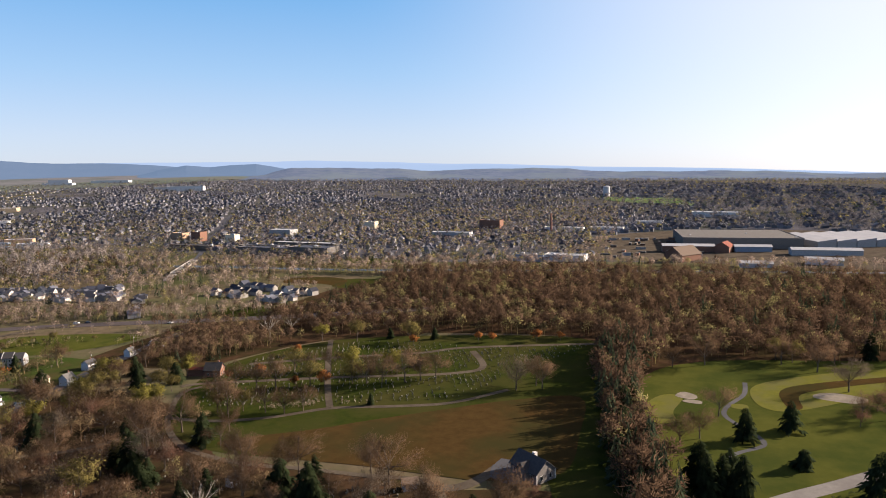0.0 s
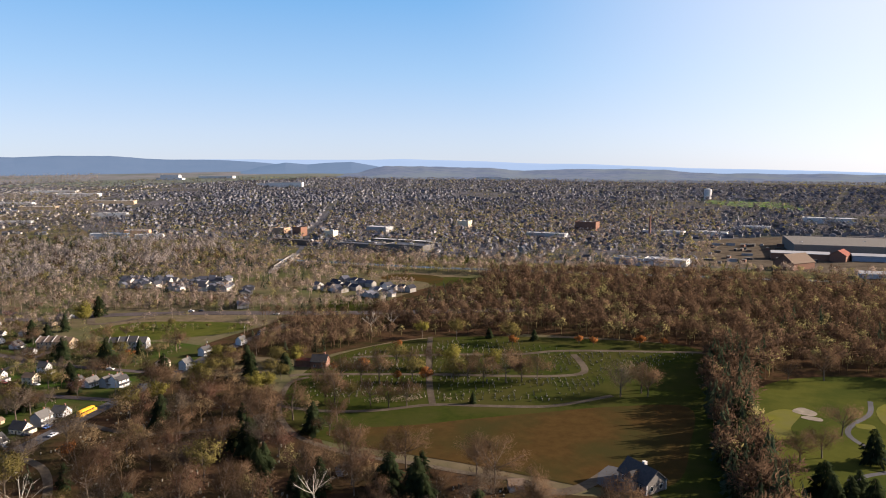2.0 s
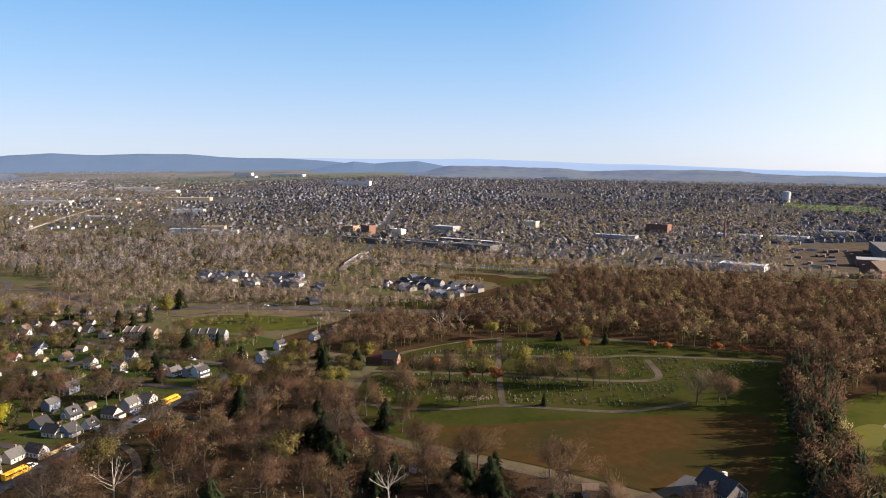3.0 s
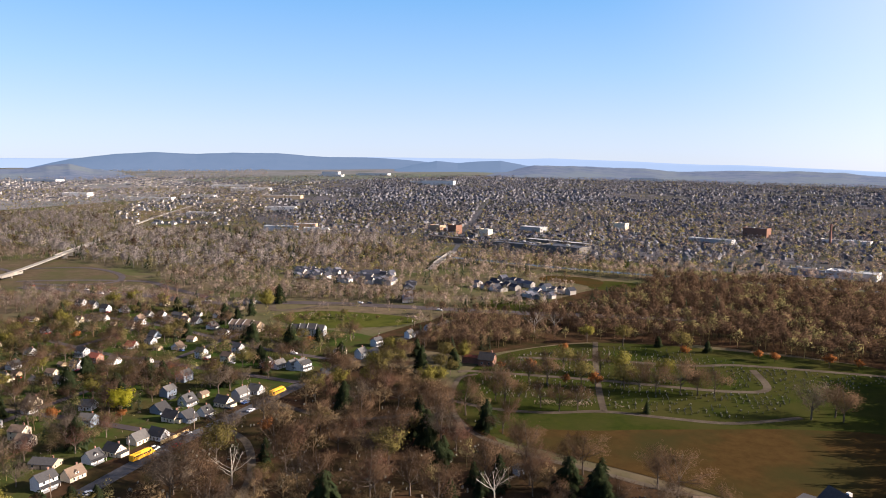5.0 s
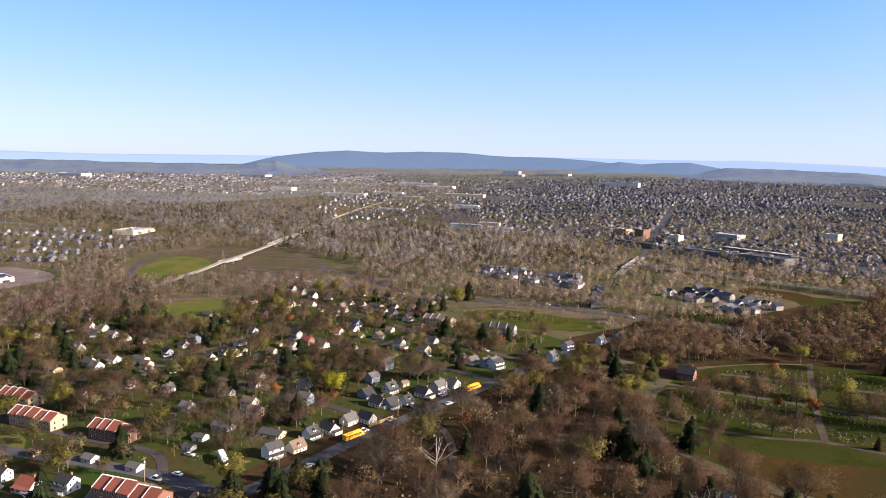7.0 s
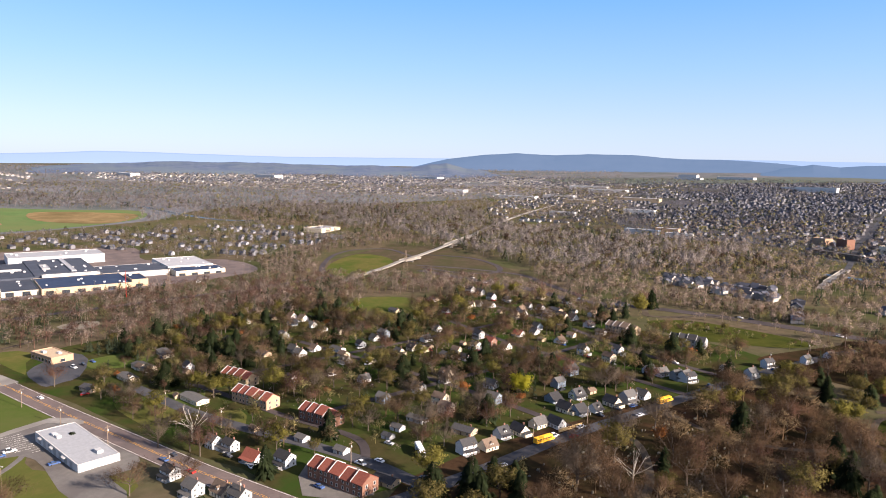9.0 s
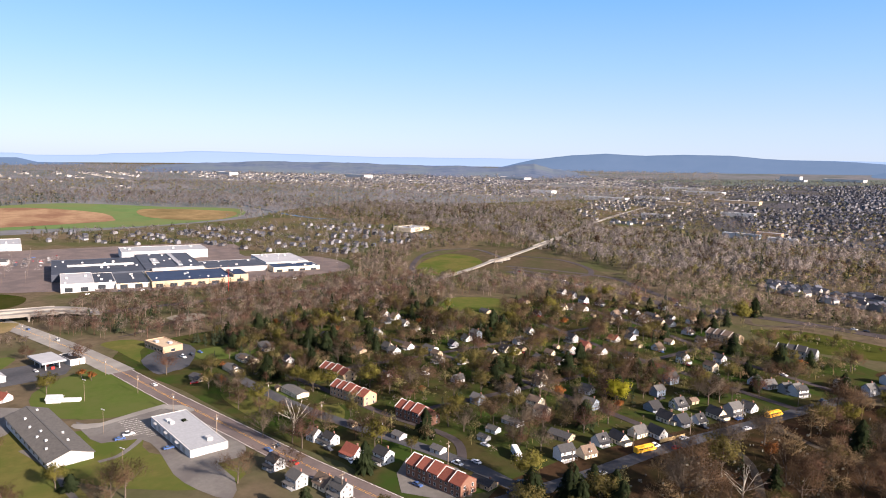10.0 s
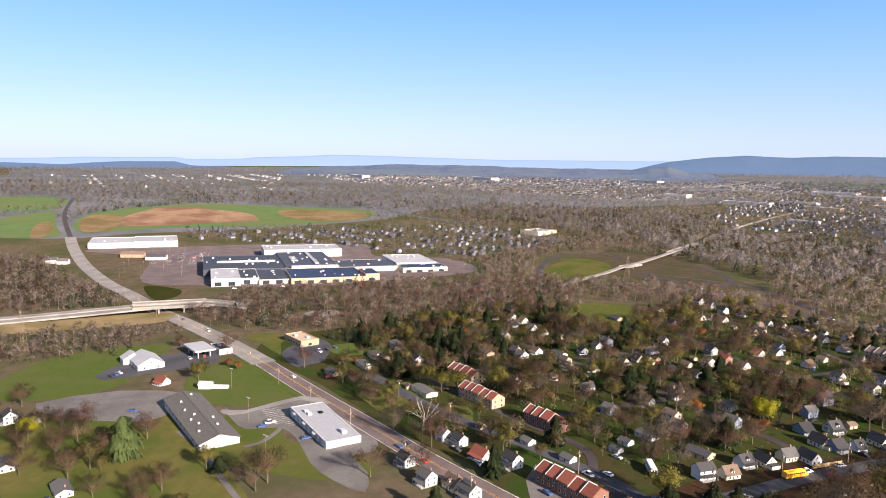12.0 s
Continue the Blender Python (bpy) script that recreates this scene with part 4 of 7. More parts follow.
def put_tree(key, x, y, size=None, group=""):
    src = tree_pick.choice(TREES[key])
    ob = copy_thing(src, place(x, y, tree_pick.uniform(0, 360), size or tree_pick.uniform(0.75, 1.2)))
    if group:
        ob["group"] = group
    TAKEN.append((x, y, 3.0))
    return ob


# ---------- woods and far trees, uncountable ----------
def tree_proto(kind, seed):
    """A light tree, one metre high: vertices, triangles and the soft normals of its crown's lobes."""
    rg = random.Random(seed)
    v, t, nn = [], [], []

    def tri(a, b, c, n):
        n = Vector(n).normalized()
        if (b - a).cross(c - a).dot(n) < 0:
            b, c = c, b
        i = len(v)
        v.extend([tuple(a), tuple(b), tuple(c)])
        nn.extend([tuple(n)] * 3)
        t.append((i, i + 1, i + 2))

    def blade(p, q, w, n=None):
        p, q = Vector(p), Vector(q)
        s = (q - p).cross(Vector((rg.gauss(0, 1), rg.gauss(0, 1), rg.gauss(0, 1)))).normalized() * w
        tri(p - s, p + s, q, n or (q.x, q.y, 0.15 + 0.5 * abs(q.z - 0.5)))

    def lobes(count, reach, low, high, r0, r1):
        """The bulges of a rounded crown."""
        out = [(Vector((0, 0, (low + high) / 2 + 0.06)), reach * 0.75)]
        for k in range(count):
            a, f = k * 2.4 + rg.uniform(-0.5, 0.5), rg.uniform(0.55, 1.0)
            out.append((Vector((math.cos(a) * reach * f, math.sin(a) * reach * f, rg.uniform(low, high - 0.12 * f))), rg.uniform(r0, r1)))
        out.append((Vector((rg.gauss(0, 0.04), rg.gauss(0, 0.04), high)), rg.uniform(r0, r1)))
        return out

    def twigs(balls, count, long, w, up=0.35):
        """Fine twigs that stand out of the bulges of the crown."""
        for k in range(count):
            c, r = balls[k % len(balls)]
            n = Vector((rg.gauss(0, 1), rg.gauss(0, 1), rg.gauss(0.3, 1))).normalized()
            p = c + n * r * rg.uniform(0.25, 0.95)
            d = (n + Vector((rg.gauss(0, 0.45), rg.gauss(0, 0.45), rg.gauss(up, 0.4)))).normalized()
            s = d.cross(Vector((rg.gauss(0, 1), rg.gauss(0, 1), rg.gauss(0, 1)))).normalized() * w * rg.uniform(0.7, 1.3)
            soft = 0.7 * n + (p - Vector((0, 0, 0.40))).normalized() + Vector((0, 0, 0.25))
            tri(p - s, p + s, p + d * long * rg.uniform(0.6, 1.3), soft)

    def trunk(top, w, limbs=0):
        for k in range(3):
            a = k * 2.09
            blade((math.cos(a) * w * 0.4, math.sin(a) * w * 0.4, -0.02), (rg.uniform(-0.02, 0.02), rg.uniform(-0.02, 0.02), top), w, (math.cos(a), math.sin(a), 0.1))
        for k in range(limbs):
            a, z = k * 2.4, rg.uniform(0.22, 0.42)
            blade((0, 0, z), (math.cos(a) * 0.28, math.sin(a) * 0.28, z + rg.uniform(0.25, 0.42)), w * 0.55)

    if kind in ("fine", "dome", "bare", "leaf"):
        number, reach, r0, r1, count, long, w = {"fine": (6, 0.23, 0.10, 0.15, 110, 0.125, 0.0090), "dome": (7, 0.22, 0.11, 0.16, 150, 0.105, 0.0135), "bare": (5, 0.22, 0.13, 0.18, 70, 0.125, 0.0190), "leaf": (6, 0.18, 0.13, 0.18, 100, 0.075, 0.0230)}[kind]
        trunk(0.62, 0.010, 5 if kind == "fine" else 2)
        twigs(lobes(number, reach, 0.48, 0.80, r0, r1), count, long, w)
    elif kind in ("thin", "tuft"):
        trunk(0.3, 0.02)
        twigs(lobes(2, 0.16, 0.42, 0.72, 0.17, 0.24), 17, 0.20, 0.034 if kind == "thin" else 0.046)
    elif kind == "garden":
        trunk(0.7, 0.012, 9)
        twigs(lobes(8, 0.27, 0.42, 0.82, 0.10, 0.16), 420, 0.10, 0.0055)
    elif kind == "garden_leaf":
        trunk(0.6, 0.012, 3)
        twigs(lobes(8, 0.22, 0.38, 0.80, 0.12, 0.18), 320, 0.055, 0.0110)
    else:
        for k in range(46):
            f = (k + rg.random()) / 46
            a, z, r = rg.uniform(0, 6.28), 0.05 + 0.93 * f, 0.24 * (1 - f) + 0.02
            d = Vector((math.cos(a), math.sin(a), 0))
            side = Vector((-d.y, d.x, 0)) * 0.05 * (1.2 - f)
            tri(d * r * 0.25 + Vector((0, 0, z + 0.07)), d * r * rg.uniform(0.8, 1.15) + side + Vector((0, 0, z - 0.05)), d * r * rg.uniform(0.8, 1.15) - side + Vector((0, 0, z - 0.05)), d + Vector((0, 0, 0.5)))
    return np.array(v), np.array(t), np.array(nn)


def joined(name, proto_list, x, y, h, wide, mat, label, category="trees"):
    """Many light copies in one mesh."""
    vs, ts, ns, base = [], [], [], 0
    which = nrg.integers(0, len(proto_list), len(x))
    turn = nrg.uniform(0, 2 * np.pi, len(x))
    for k, (pv, pt, pn) in enumerate(proto_list):
        sel = which == k
        if not sel.any():
            continue
        c, s = np.cos(turn[sel])[:, None], np.sin(turn[sel])[:, None]
        hh, ww = h[sel][:, None], wide[sel][:, None]
        X = (pv[:, 0] * c - pv[:, 1] * s) * ww + x[sel][:, None]
        Y = (pv[:, 0] * s + pv[:, 1] * c) * ww + y[sel][:, None]
        Z = pv[:, 2] * hh + terr(x[sel], y[sel])[:, None]
        vs.append(np.stack([X, Y, Z], -1).reshape(-1, 3))
        ns.append(np.stack([pn[:, 0] * c - pn[:, 1] * s, pn[:, 0] * s + pn[:, 1] * c, np.broadcast_to(pn[:, 2], X.shape)], -1).reshape(-1, 3))
        ts.append((pt[None] + (np.arange(sel.sum()) * len(pv))[:, None, None] + base).reshape(-1, 3))
        base += len(vs[-1])
    if vs:
        return tagged(new(name, sheet_mesh(name, np.concatenate(vs), np.concatenate(ts), mat, np.concatenate(ns))), label, category, kind="stuff")


def near_line(x, y, line, width):
    """Which points lie within the width of a line."""
    hit = np.zeros(len(x), bool)
    for a, b in zip(line, line[1:]):
        d = b - a
        t = np.clip(((x - a.x) * d.x + (y - a.y) * d.y) / max(d.length_squared, 1e-6), 0, 1)
        hit |= np.hypot(x - a.x - t * d.x, y - a.y - t * d.y) < width
    return hit


def free_of_roads(x, y, extra=3.0):
    ok = np.ones(len(x), bool)
    for line, width in ROADS:
        ok &= ~near_line(x, y, line, width / 2 + extra)
    return ok


def sow(poly, spacing, jitter=0.45):
    """Points spread over an outline on a loose grid."""
    xs, ys = [p[0] for p in poly], [p[1] for p in poly]
    gx_, gy_ = np.meshgrid(np.arange(min(xs), max(xs), spacing), np.arange(min(ys), max(ys), spacing))
    x = gx_.ravel() + nrg.normal(0, spacing * jitter, gx_.size)
    y = gy_.ravel() + nrg.normal(0, spacing * jitter, gx_.size)
    k = inside(poly, x, y)
    x, y = x[k], y[k]
    k = free_of_roads(x, y)
    return x[k], y[k]


BARE = [tree_proto("bare", s) for s in (1, 2, 3, 4, 5)]
FINE = [tree_proto("fine", s) for s in (21, 22, 23, 24, 25)]
DOME = [tree_proto("dome", s) for s in (31, 32, 33, 34)]
THIN = [tree_proto("thin", s) for s in (11, 12, 13)]
TUFT = [tree_proto("tuft", s) for s in (14, 15)]
LEAF = [tree_proto("leaf", s) for s in (6, 7, 8)]
FIRS = [tree_proto("fir", s) for s in (9, 10)]
GARDEN = [tree_proto("garden", s) for s in (41, 42, 43, 44)]
GARDEN_LEAF = [tree_proto("garden_leaf", s) for s in (51, 52, 53)]


def woods(poly, spacing, tall, mix, label, clear=(), bare=None, red="wood_red", brown="wood_brown"):
    """mix: shares of brown, red, olive, dark."""
    x, y = sow(poly, spacing)
    for other in clear:
        k = ~inside(other, x, y)
        x, y = x[k], y[k]
    patch = np.array([noise.noise(Vector((a * 0.012, b * 0.012, 4.0))) for a, b in zip(x, y)])
    cls = np.searchsorted(np.cumsum(mix), np.clip(nrg.uniform(0, 1, len(x)) + 0.3 * patch, 0, 0.999))
    h = tall * nrg.uniform(0.7, 1.2, len(x))
    for k, (nm, protos, mat) in enumerate((("brown", bare or BARE, brown), ("reddish", bare or BARE, red), ("olive leafed", LEAF, "wood_olive"), ("dark evergreen", FIRS, "wood_dark"))):
        s = cls == k
        if s.any():
            hh = h[s] * (0.8 if k == 2 else 1.0)
            joined("woodland", protos, x[s], y[s], hh, hh * nrg.uniform(0.85, 1.3, s.sum()), M[mat], f"{nm} trees of {label}", "woods")


BALL = [(-230, 692), (-224, 662), (-165, 632), (-118, 624), (-110, 660), (-128, 688), (-190, 706)]
VILLAGES = (([(-300, 518), (-278, 522), (-316, 602), (-352, 602)], 118), ([(-274, 598), (-196, 553), (-174, 605), (-258, 650)], -29), ([(-480, 588), (-350, 588), (-378, 645), (-514, 642)], 4))
WOODS_MAIN = [(-170, 520), (-172, 474), (-74, 466), (39, 450), (62, 442), (95, 410), (129, 400), (205, 398), (300, 410), (460, 420), (460, 600), (330, 620), (200, 660), (50, 690), (-112, 700), (-120, 600)]
woods(WOODS_MAIN, 6.8, 16, (0.07, 0.60, 0.32, 0.01), "the riverside forest", (BALL,), FINE[:1] + DOME, brown="wood_backlit")
woods([(44, 200), (64, 205), (66, 262), (62, 300), (66, 330), (74, 372), (95, 405), (62, 442), (54, 400), (49, 345), (46, 290)], 4.4, 18, (0.05, 0.56, 0.04, 0.35), "the belt along the golf course", (), FINE[:1] + DOME, brown="wood_backlit")
woods([(-175, 545), (-175, 660), (-130, 690), (-300, 745), (-380, 800), (-480, 880), (-600, 900), (-560, 620), (-440, 555)], 11.5, 13, (0.58, 0.1, 0.26, 0.06), "the river village", (BALL, *(v for v, _ in VILLAGES)))
woods([(-262, 432), (-236, 455), (-262, 484), (-330, 486), (-372, 476), (-362, 468), (-300, 474), (-262, 468)], 9, 8, (0.6, 0.1, 0.28, 0.02), "the meadow hedge")
woods([(-430, 500), (-300, 512), (-172, 524), (-180, 548), (-300, 545), (-440, 560)], 8, 11, (0.66, 0.2, 0.12, 0.02), "the highway verge")
woods([(-470, 820), (-600, 950), (-780, 920), (-1060, 880), (-1280, 1000), (-1450, 890), (-1650, 640), (-1550, 500), (-1290, 590), (-1090, 640), (-1000, 640), (-880, 620), (-640, 570), (-560, 600)], 9.2, 17, (0.55, 0.08, 0.34, 0.03), "the north bank forest", brown="wood_hazed")
woods([(-750, 240), (-735, 330), (-655, 420), (-545, 478), (-436, 498), (-400, 486), (-440, 440), (-540, 412), (-588, 352), (-606, 326), (-612, 270), (-640, 180)], 8.4, 14, (0.52, 0.28, 0.17, 0.03), "the wood below the interchange", (), FINE, "wood_russet")
woods([(-640, -62), (-690, -40), (-740, 0), (-758, 97), (-760, 240), (-640, 262), (-600, 228), (-585, 148), (-555, 82), (-575, 14), (-600, -25)], 7.6, 13, (0.44, 0.48, 0.07, 0.01), "the wood beside the shopping centre", (), FINE, "wood_russet")
woods([(-704, -320), (-1150, -380), (-1030, -225), (-850, -160), (-712, -100)], 8.5, 13, (0.72, 0.22, 0.05, 0.01), "the scrub behind the highway")
woods([(-535, -260), (-600, -260), (-625, -95), (-577, -72), (-540, -88), (-530, -150)], 7, 9, (0.7, 0.16, 0.12, 0.02), "the scrub below the highway")
woods([(-1380, 470), (-1550, 480), (-1650, 640), (-1900, 420), (-2050, -80), (-2150, -560), (-1950, -530), (-1850, -60), (-1700, 230), (-1600, 420)], 15, 14, (0.8, 0.08, 0.1, 0.02), "the far tree belt behind the fields", brown="wood_hazed")
woods([(-1040, 215), (-1110, 190), (-1240, -50), (-1350, -80), (-1360, 440), (-1240, 560), (-1090, 600), (-980, 560), (-960, 520), (-1000, 400), (-900, 330), (-880, 300), (-960, 300)], 15, 12, (0.5, 0.08, 0.32, 0.10), "the leafy quarter behind the shopping centre", brown="wood_hazed")
woods([(-960, 560), (-1000, 640), (-880, 620), (-860, 605), (-940, 570)], 9, 12, (0.6, 0.1, 0.28, 0.02), "the interchange edge")
woods([(-760, 262), (-750, 330), (-800, 345), (-860, 372), (-930, 430), (-970, 490), (-1010, 480), (-1000, 400), (-900, 330), (-860, 290), (-790, 285)], 9.5, 12, (0.66, 0.12, 0.2, 0.02), "the wood beside the interchange")
woods([(-640, 560), (-600, 512), (-480, 484), (-425, 500), (-440, 552), (-560, 612)], 9.5, 13, (0.6, 0.1, 0.26, 0.04), "the slope above the highway")
woods([(-560, 300), (-620, 262), (-640, 180), (-600, 228), (-590, 150), (-560, 180)], 10, 12, (0.5, 0.1, 0.3, 0.1), "the suburb's edge")
woods([(-1290, 590), (-1090, 640), (-1000, 640), (-1010, 600), (-1100, 600), (-1240, 560), (-1360, 450), (-1380, 470), (-1550, 500)], 11, 13, (0.6, 0.08, 0.3, 0.02), "the meadow edge")
woods([(-400, 486), (-300, 512), (-60, 545), (-60, 560), (-300, 530), (-430, 505)], 7, 8, (0.8, 0.1, 0.1, 0.0), "the highway hedge")
woods([(-256, 410), (-240, 425), (-232, 470), (-180, 476), (-150, 462), (-150, 446), (-166, 420), (-176, 388), (-226, 392)], 8.5, 13, (0.75, 0.12, 0.1, 0.03), "the wood behind the cemetery lodge", (), FINE, brown="wood_backlit")
woods([(-1095, 430), (-1010, 482), (-975, 500), (-962, 545), (-1010, 596), (-1095, 590)], 9.5, 12, (0.62, 0.12, 0.22, 0.04), "the slope behind the interchange")
woods([(-622, -120), (-621, -99), (-623, -66), (-603, -47), (-586, -49), (-588, -75), (-587, -96), (-584, -115)], 5.5, 4.5, (0.5, 0.3, 0.18, 0.02), "the hedge behind the hall")
woods([(-547, 51), (-554, 71), (-546, 100), (-524, 96), (-523, 77), (-526, 58)], 5.0, 7.5, (0.0, 0.0, 0.08, 0.92), "the row behind the office")
woods([(-434, 490), (-396, 505), (-345, 511), (-297, 510), (-276, 519), (-285, 540), (-315, 544), (-369, 551), (-420, 540), (-462, 525)], 6.0, 9, (0.46, 0.2, 0.32, 0.02), "the edge of the dual carriageway", (), FINE, "wood_russet")
woods([(-351, 445), (-317, 449), (-290, 449), (-287, 437), (-314, 429), (-340, 430)], 6.5, 6, (0.3, 0.1, 0.56, 0.04), "the slope inside the ramp")
woods([(-400, 392), (-385, 450), (-400, 480), (-440, 490), (-455, 440), (-440, 400)], 8, 11, (0.4, 0.1, 0.48, 0.02), "the thicket by the ramp")
woods([(430, 655), (200, 712), (0, 738), (-200, 764), (-330, 790), (-330, 830), (-200, 800), (0, 772), (200, 740), (430, 690)], 8, 12, (0.6, 0.1, 0.28, 0.02), "the north river bank")
woods([(-1566, -278), (-1580, -262), (-1690, -200), (-1800, -50), (-1790, 40), (-1810, 40), (-1830, -60), (-1700, -215)], 9, 11, (0.4, 0.1, 0.1, 0.4), "the row behind the farm fields")
# dense trees among the first streets of the town
ta, tr = nrg.uniform(-8, 40, 4200), np.sqrt(nrg.uniform(780 ** 2, 1500 ** 2, 4200))
tx, ty = -tr * np.sin(np.radians(ta)), tr * np.cos(np.radians(ta))
keep = free_of_roads(tx, ty)
tx, ty = tx[keep], ty[keep]
th = nrg.uniform(7, 12, len(tx))
joined("town_trees", THIN, tx[::2], ty[::2], th[::2], th[::2] * 1.2, M["wood_brown"], "brown bare trees between the first town houses")
joined("town_trees", TUFT, tx[1::2], ty[1::2], th[1::2], th[1::2] * 1.0, M["wood_olive"], "olive leafed trees between the first town houses")
# trees spread through the town and the far country
ta, tr = nrg.uniform(-32, 46, 23000), np.r_[np.sqrt(nrg.uniform(780 ** 2, 1700 ** 2, 9000)), np.sqrt(nrg.uniform(1500 ** 2, 3300 ** 2, 14000))]
tx, ty = -tr * np.sin(np.radians(ta)), tr * np.cos(np.radians(ta))
INDUS = [(90, 770), (101, 1010), (234, 1090), (430, 1070), (510, 930), (380, 690), (226, 730)]
keep = free_of_roads(tx, ty) & ~inside(INDUS, tx, ty)
tx, ty = tx[keep], ty[keep]
th = nrg.uniform(8, 15, len(tx))
third = np.arange(len(tx)) % 10
for sel, protos, mat, word in ((third < 8, THIN, "town_wood_hazed", "grey brown bare"), (third == 8, TUFT, "wood_olive", "olive spring"), (third == 9, THIN, "wood_dark", "dark evergreen")):
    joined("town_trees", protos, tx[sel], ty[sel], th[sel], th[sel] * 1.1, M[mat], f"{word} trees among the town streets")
ta = np.r_[nrg.uniform(40, 108, 8000), nrg.uniform(40, 108, 9000)]
tr = np.r_[np.sqrt(nrg.uniform(1500 ** 2, 4300 ** 2, 8000)), np.sqrt(nrg.uniform(1480 ** 2, 2500 ** 2, 9000))]
tx, ty = -tr * np.sin(np.radians(ta)), tr * np.cos(np.radians(ta))
FARM = [(-1340, -236), (-1395, -90), (-1400, 110), (-1495, 305), (-1640, 335), (-1705, 190), (-1795, -24), (-1690, -210), (-1554, -266)]
FARM_WEST = [(-1300, -255), (-1420, -275), (-1560, -305), (-1640, -330), (-1509, -410), (-1315, -370)]
FARM_UPPER = [(-1888, -490), (-1885, -352), (-1690, -330), (-1650, -430)]
keep = free_of_roads(tx, ty) & ~inside(FARM, tx, ty) & ~inside(FARM_WEST, tx, ty) & ~inside(FARM_UPPER, tx, ty)
tx, ty = tx[keep], ty[keep]
th = nrg.uniform(9, 15, len(tx))
third = np.arange(len(tx)) % 10
for sel, protos, mat, word in ((third < 8, THIN, "wood_hazed", "grey brown bare"), (third >= 8, TUFT, "wood_olive", "olive spring")):
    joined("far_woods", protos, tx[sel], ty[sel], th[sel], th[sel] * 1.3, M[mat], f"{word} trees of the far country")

woods([(60, 686), (-60, 698), (-140, 706), (-240, 736), (-330, 758), (-362, 768), (-362, 788), (-300, 776), (-200, 752), (-60, 726), (60, 708)], 4.6, 13, (0.3, 0.05, 0.63, 0.02), "the near river bank")
woods([(-390, 772), (-470, 800), (-560, 806), (-620, 790), (-620, 770), (-540, 772), (-470, 768), (-400, 745)], 4.8, 13, (0.3, 0.05, 0.63, 0.02), "the near river bank by the bridge")
woods([(-262, 470), (-232, 478), (-170, 480), (-110, 452), (-60, 448), (-60, 466), (-120, 486), (-180, 505), (-262, 496)], 7.5, 12, (0.62, 0.14, 0.22, 0.02), "the strip between cemetery and highway", (), DOME, brown="wood_backlit")
woods([(-226, 404), (-236, 450), (-226, 470), (-180, 470), (-152, 458), (-128, 446), (-166, 412), (-178, 394)], 7.0, 11, (0.52, 0.14, 0.30, 0.04), "the thicket round the cemetery lodge", (), DOME, brown="wood_backlit")

# ---------- houses ----------
def window_part(parent, x, y, z, w, h, face, trim="trim_white"):
    """A framed window on a wall facing 'f' (-y), 'b' (+y), 'l' (-x) or 'r' (+x)."""
    s = {"f": (1, 0, 0, -1), "b": (-1, 0, 0, 1), "l": (0, -1, -1, 0), "r": (0, 1, 1, 0)}[face]
    ux, uy, nx, ny = s

    def slab(hw, z0, z1, d0, d1):
        pts = [(x + ux * a + nx * d, y + uy * a + ny * d) for a, d in ((-hw, d0), (hw, d0), (hw, d1), (-hw, d1))]
        if (pts[1][0] - pts[0][0]) * (pts[2][1] - pts[1][1]) - (pts[1][1] - pts[0][1]) * (pts[2][0] - pts[1][0]) < 0:
            pts.reverse()
        return pts, z0, z1

    f = Build()
    f.prism(*slab(w / 2 + 0.1, z - 0.1, z, 0.0, 0.07)).prism(*slab(w / 2 + 0.1, z + h, z + h + 0.1, 0.0, 0.07))
    for sgn in (-1, 1):
        pts, _, _ = slab(0.05, z, z + h, 0.0, 0.06)
        f.prism([(px + ux * sgn * (w / 2 + 0.05), py + uy * sgn * (w / 2 + 0.05)) for px, py in pts], z, z + h)
    win = part("window", f, M[trim], parent)
    part("pane", Build().prism(*slab(w / 2, z, z + h, 0.0, 0.03)), M["glass"], win)


def gable_roof(w, d, eave, ridge_z, over=0.45, thick=0.22):
    p = (ridge_z - eave) / (d / 2)
    e = eave - over * p
    sec = [(-d / 2 - over, e), (0, ridge_z), (d / 2 + over, e), (d / 2 + over, e + thick), (0, ridge_z + thick), (-d / 2 - over, e + thick)]
    return Build().extrude(sec[::-1], -w / 2 - over, w / 2 + over)


def gable_walls(w, d, eave, ridge_z):
    sec = [(-d / 2, -0.6), (d / 2, -0.6), (d / 2, eave), (0, ridge_z - 0.02), (-d / 2, eave)]
    return Build().extrude(sec, -w / 2, w / 2)


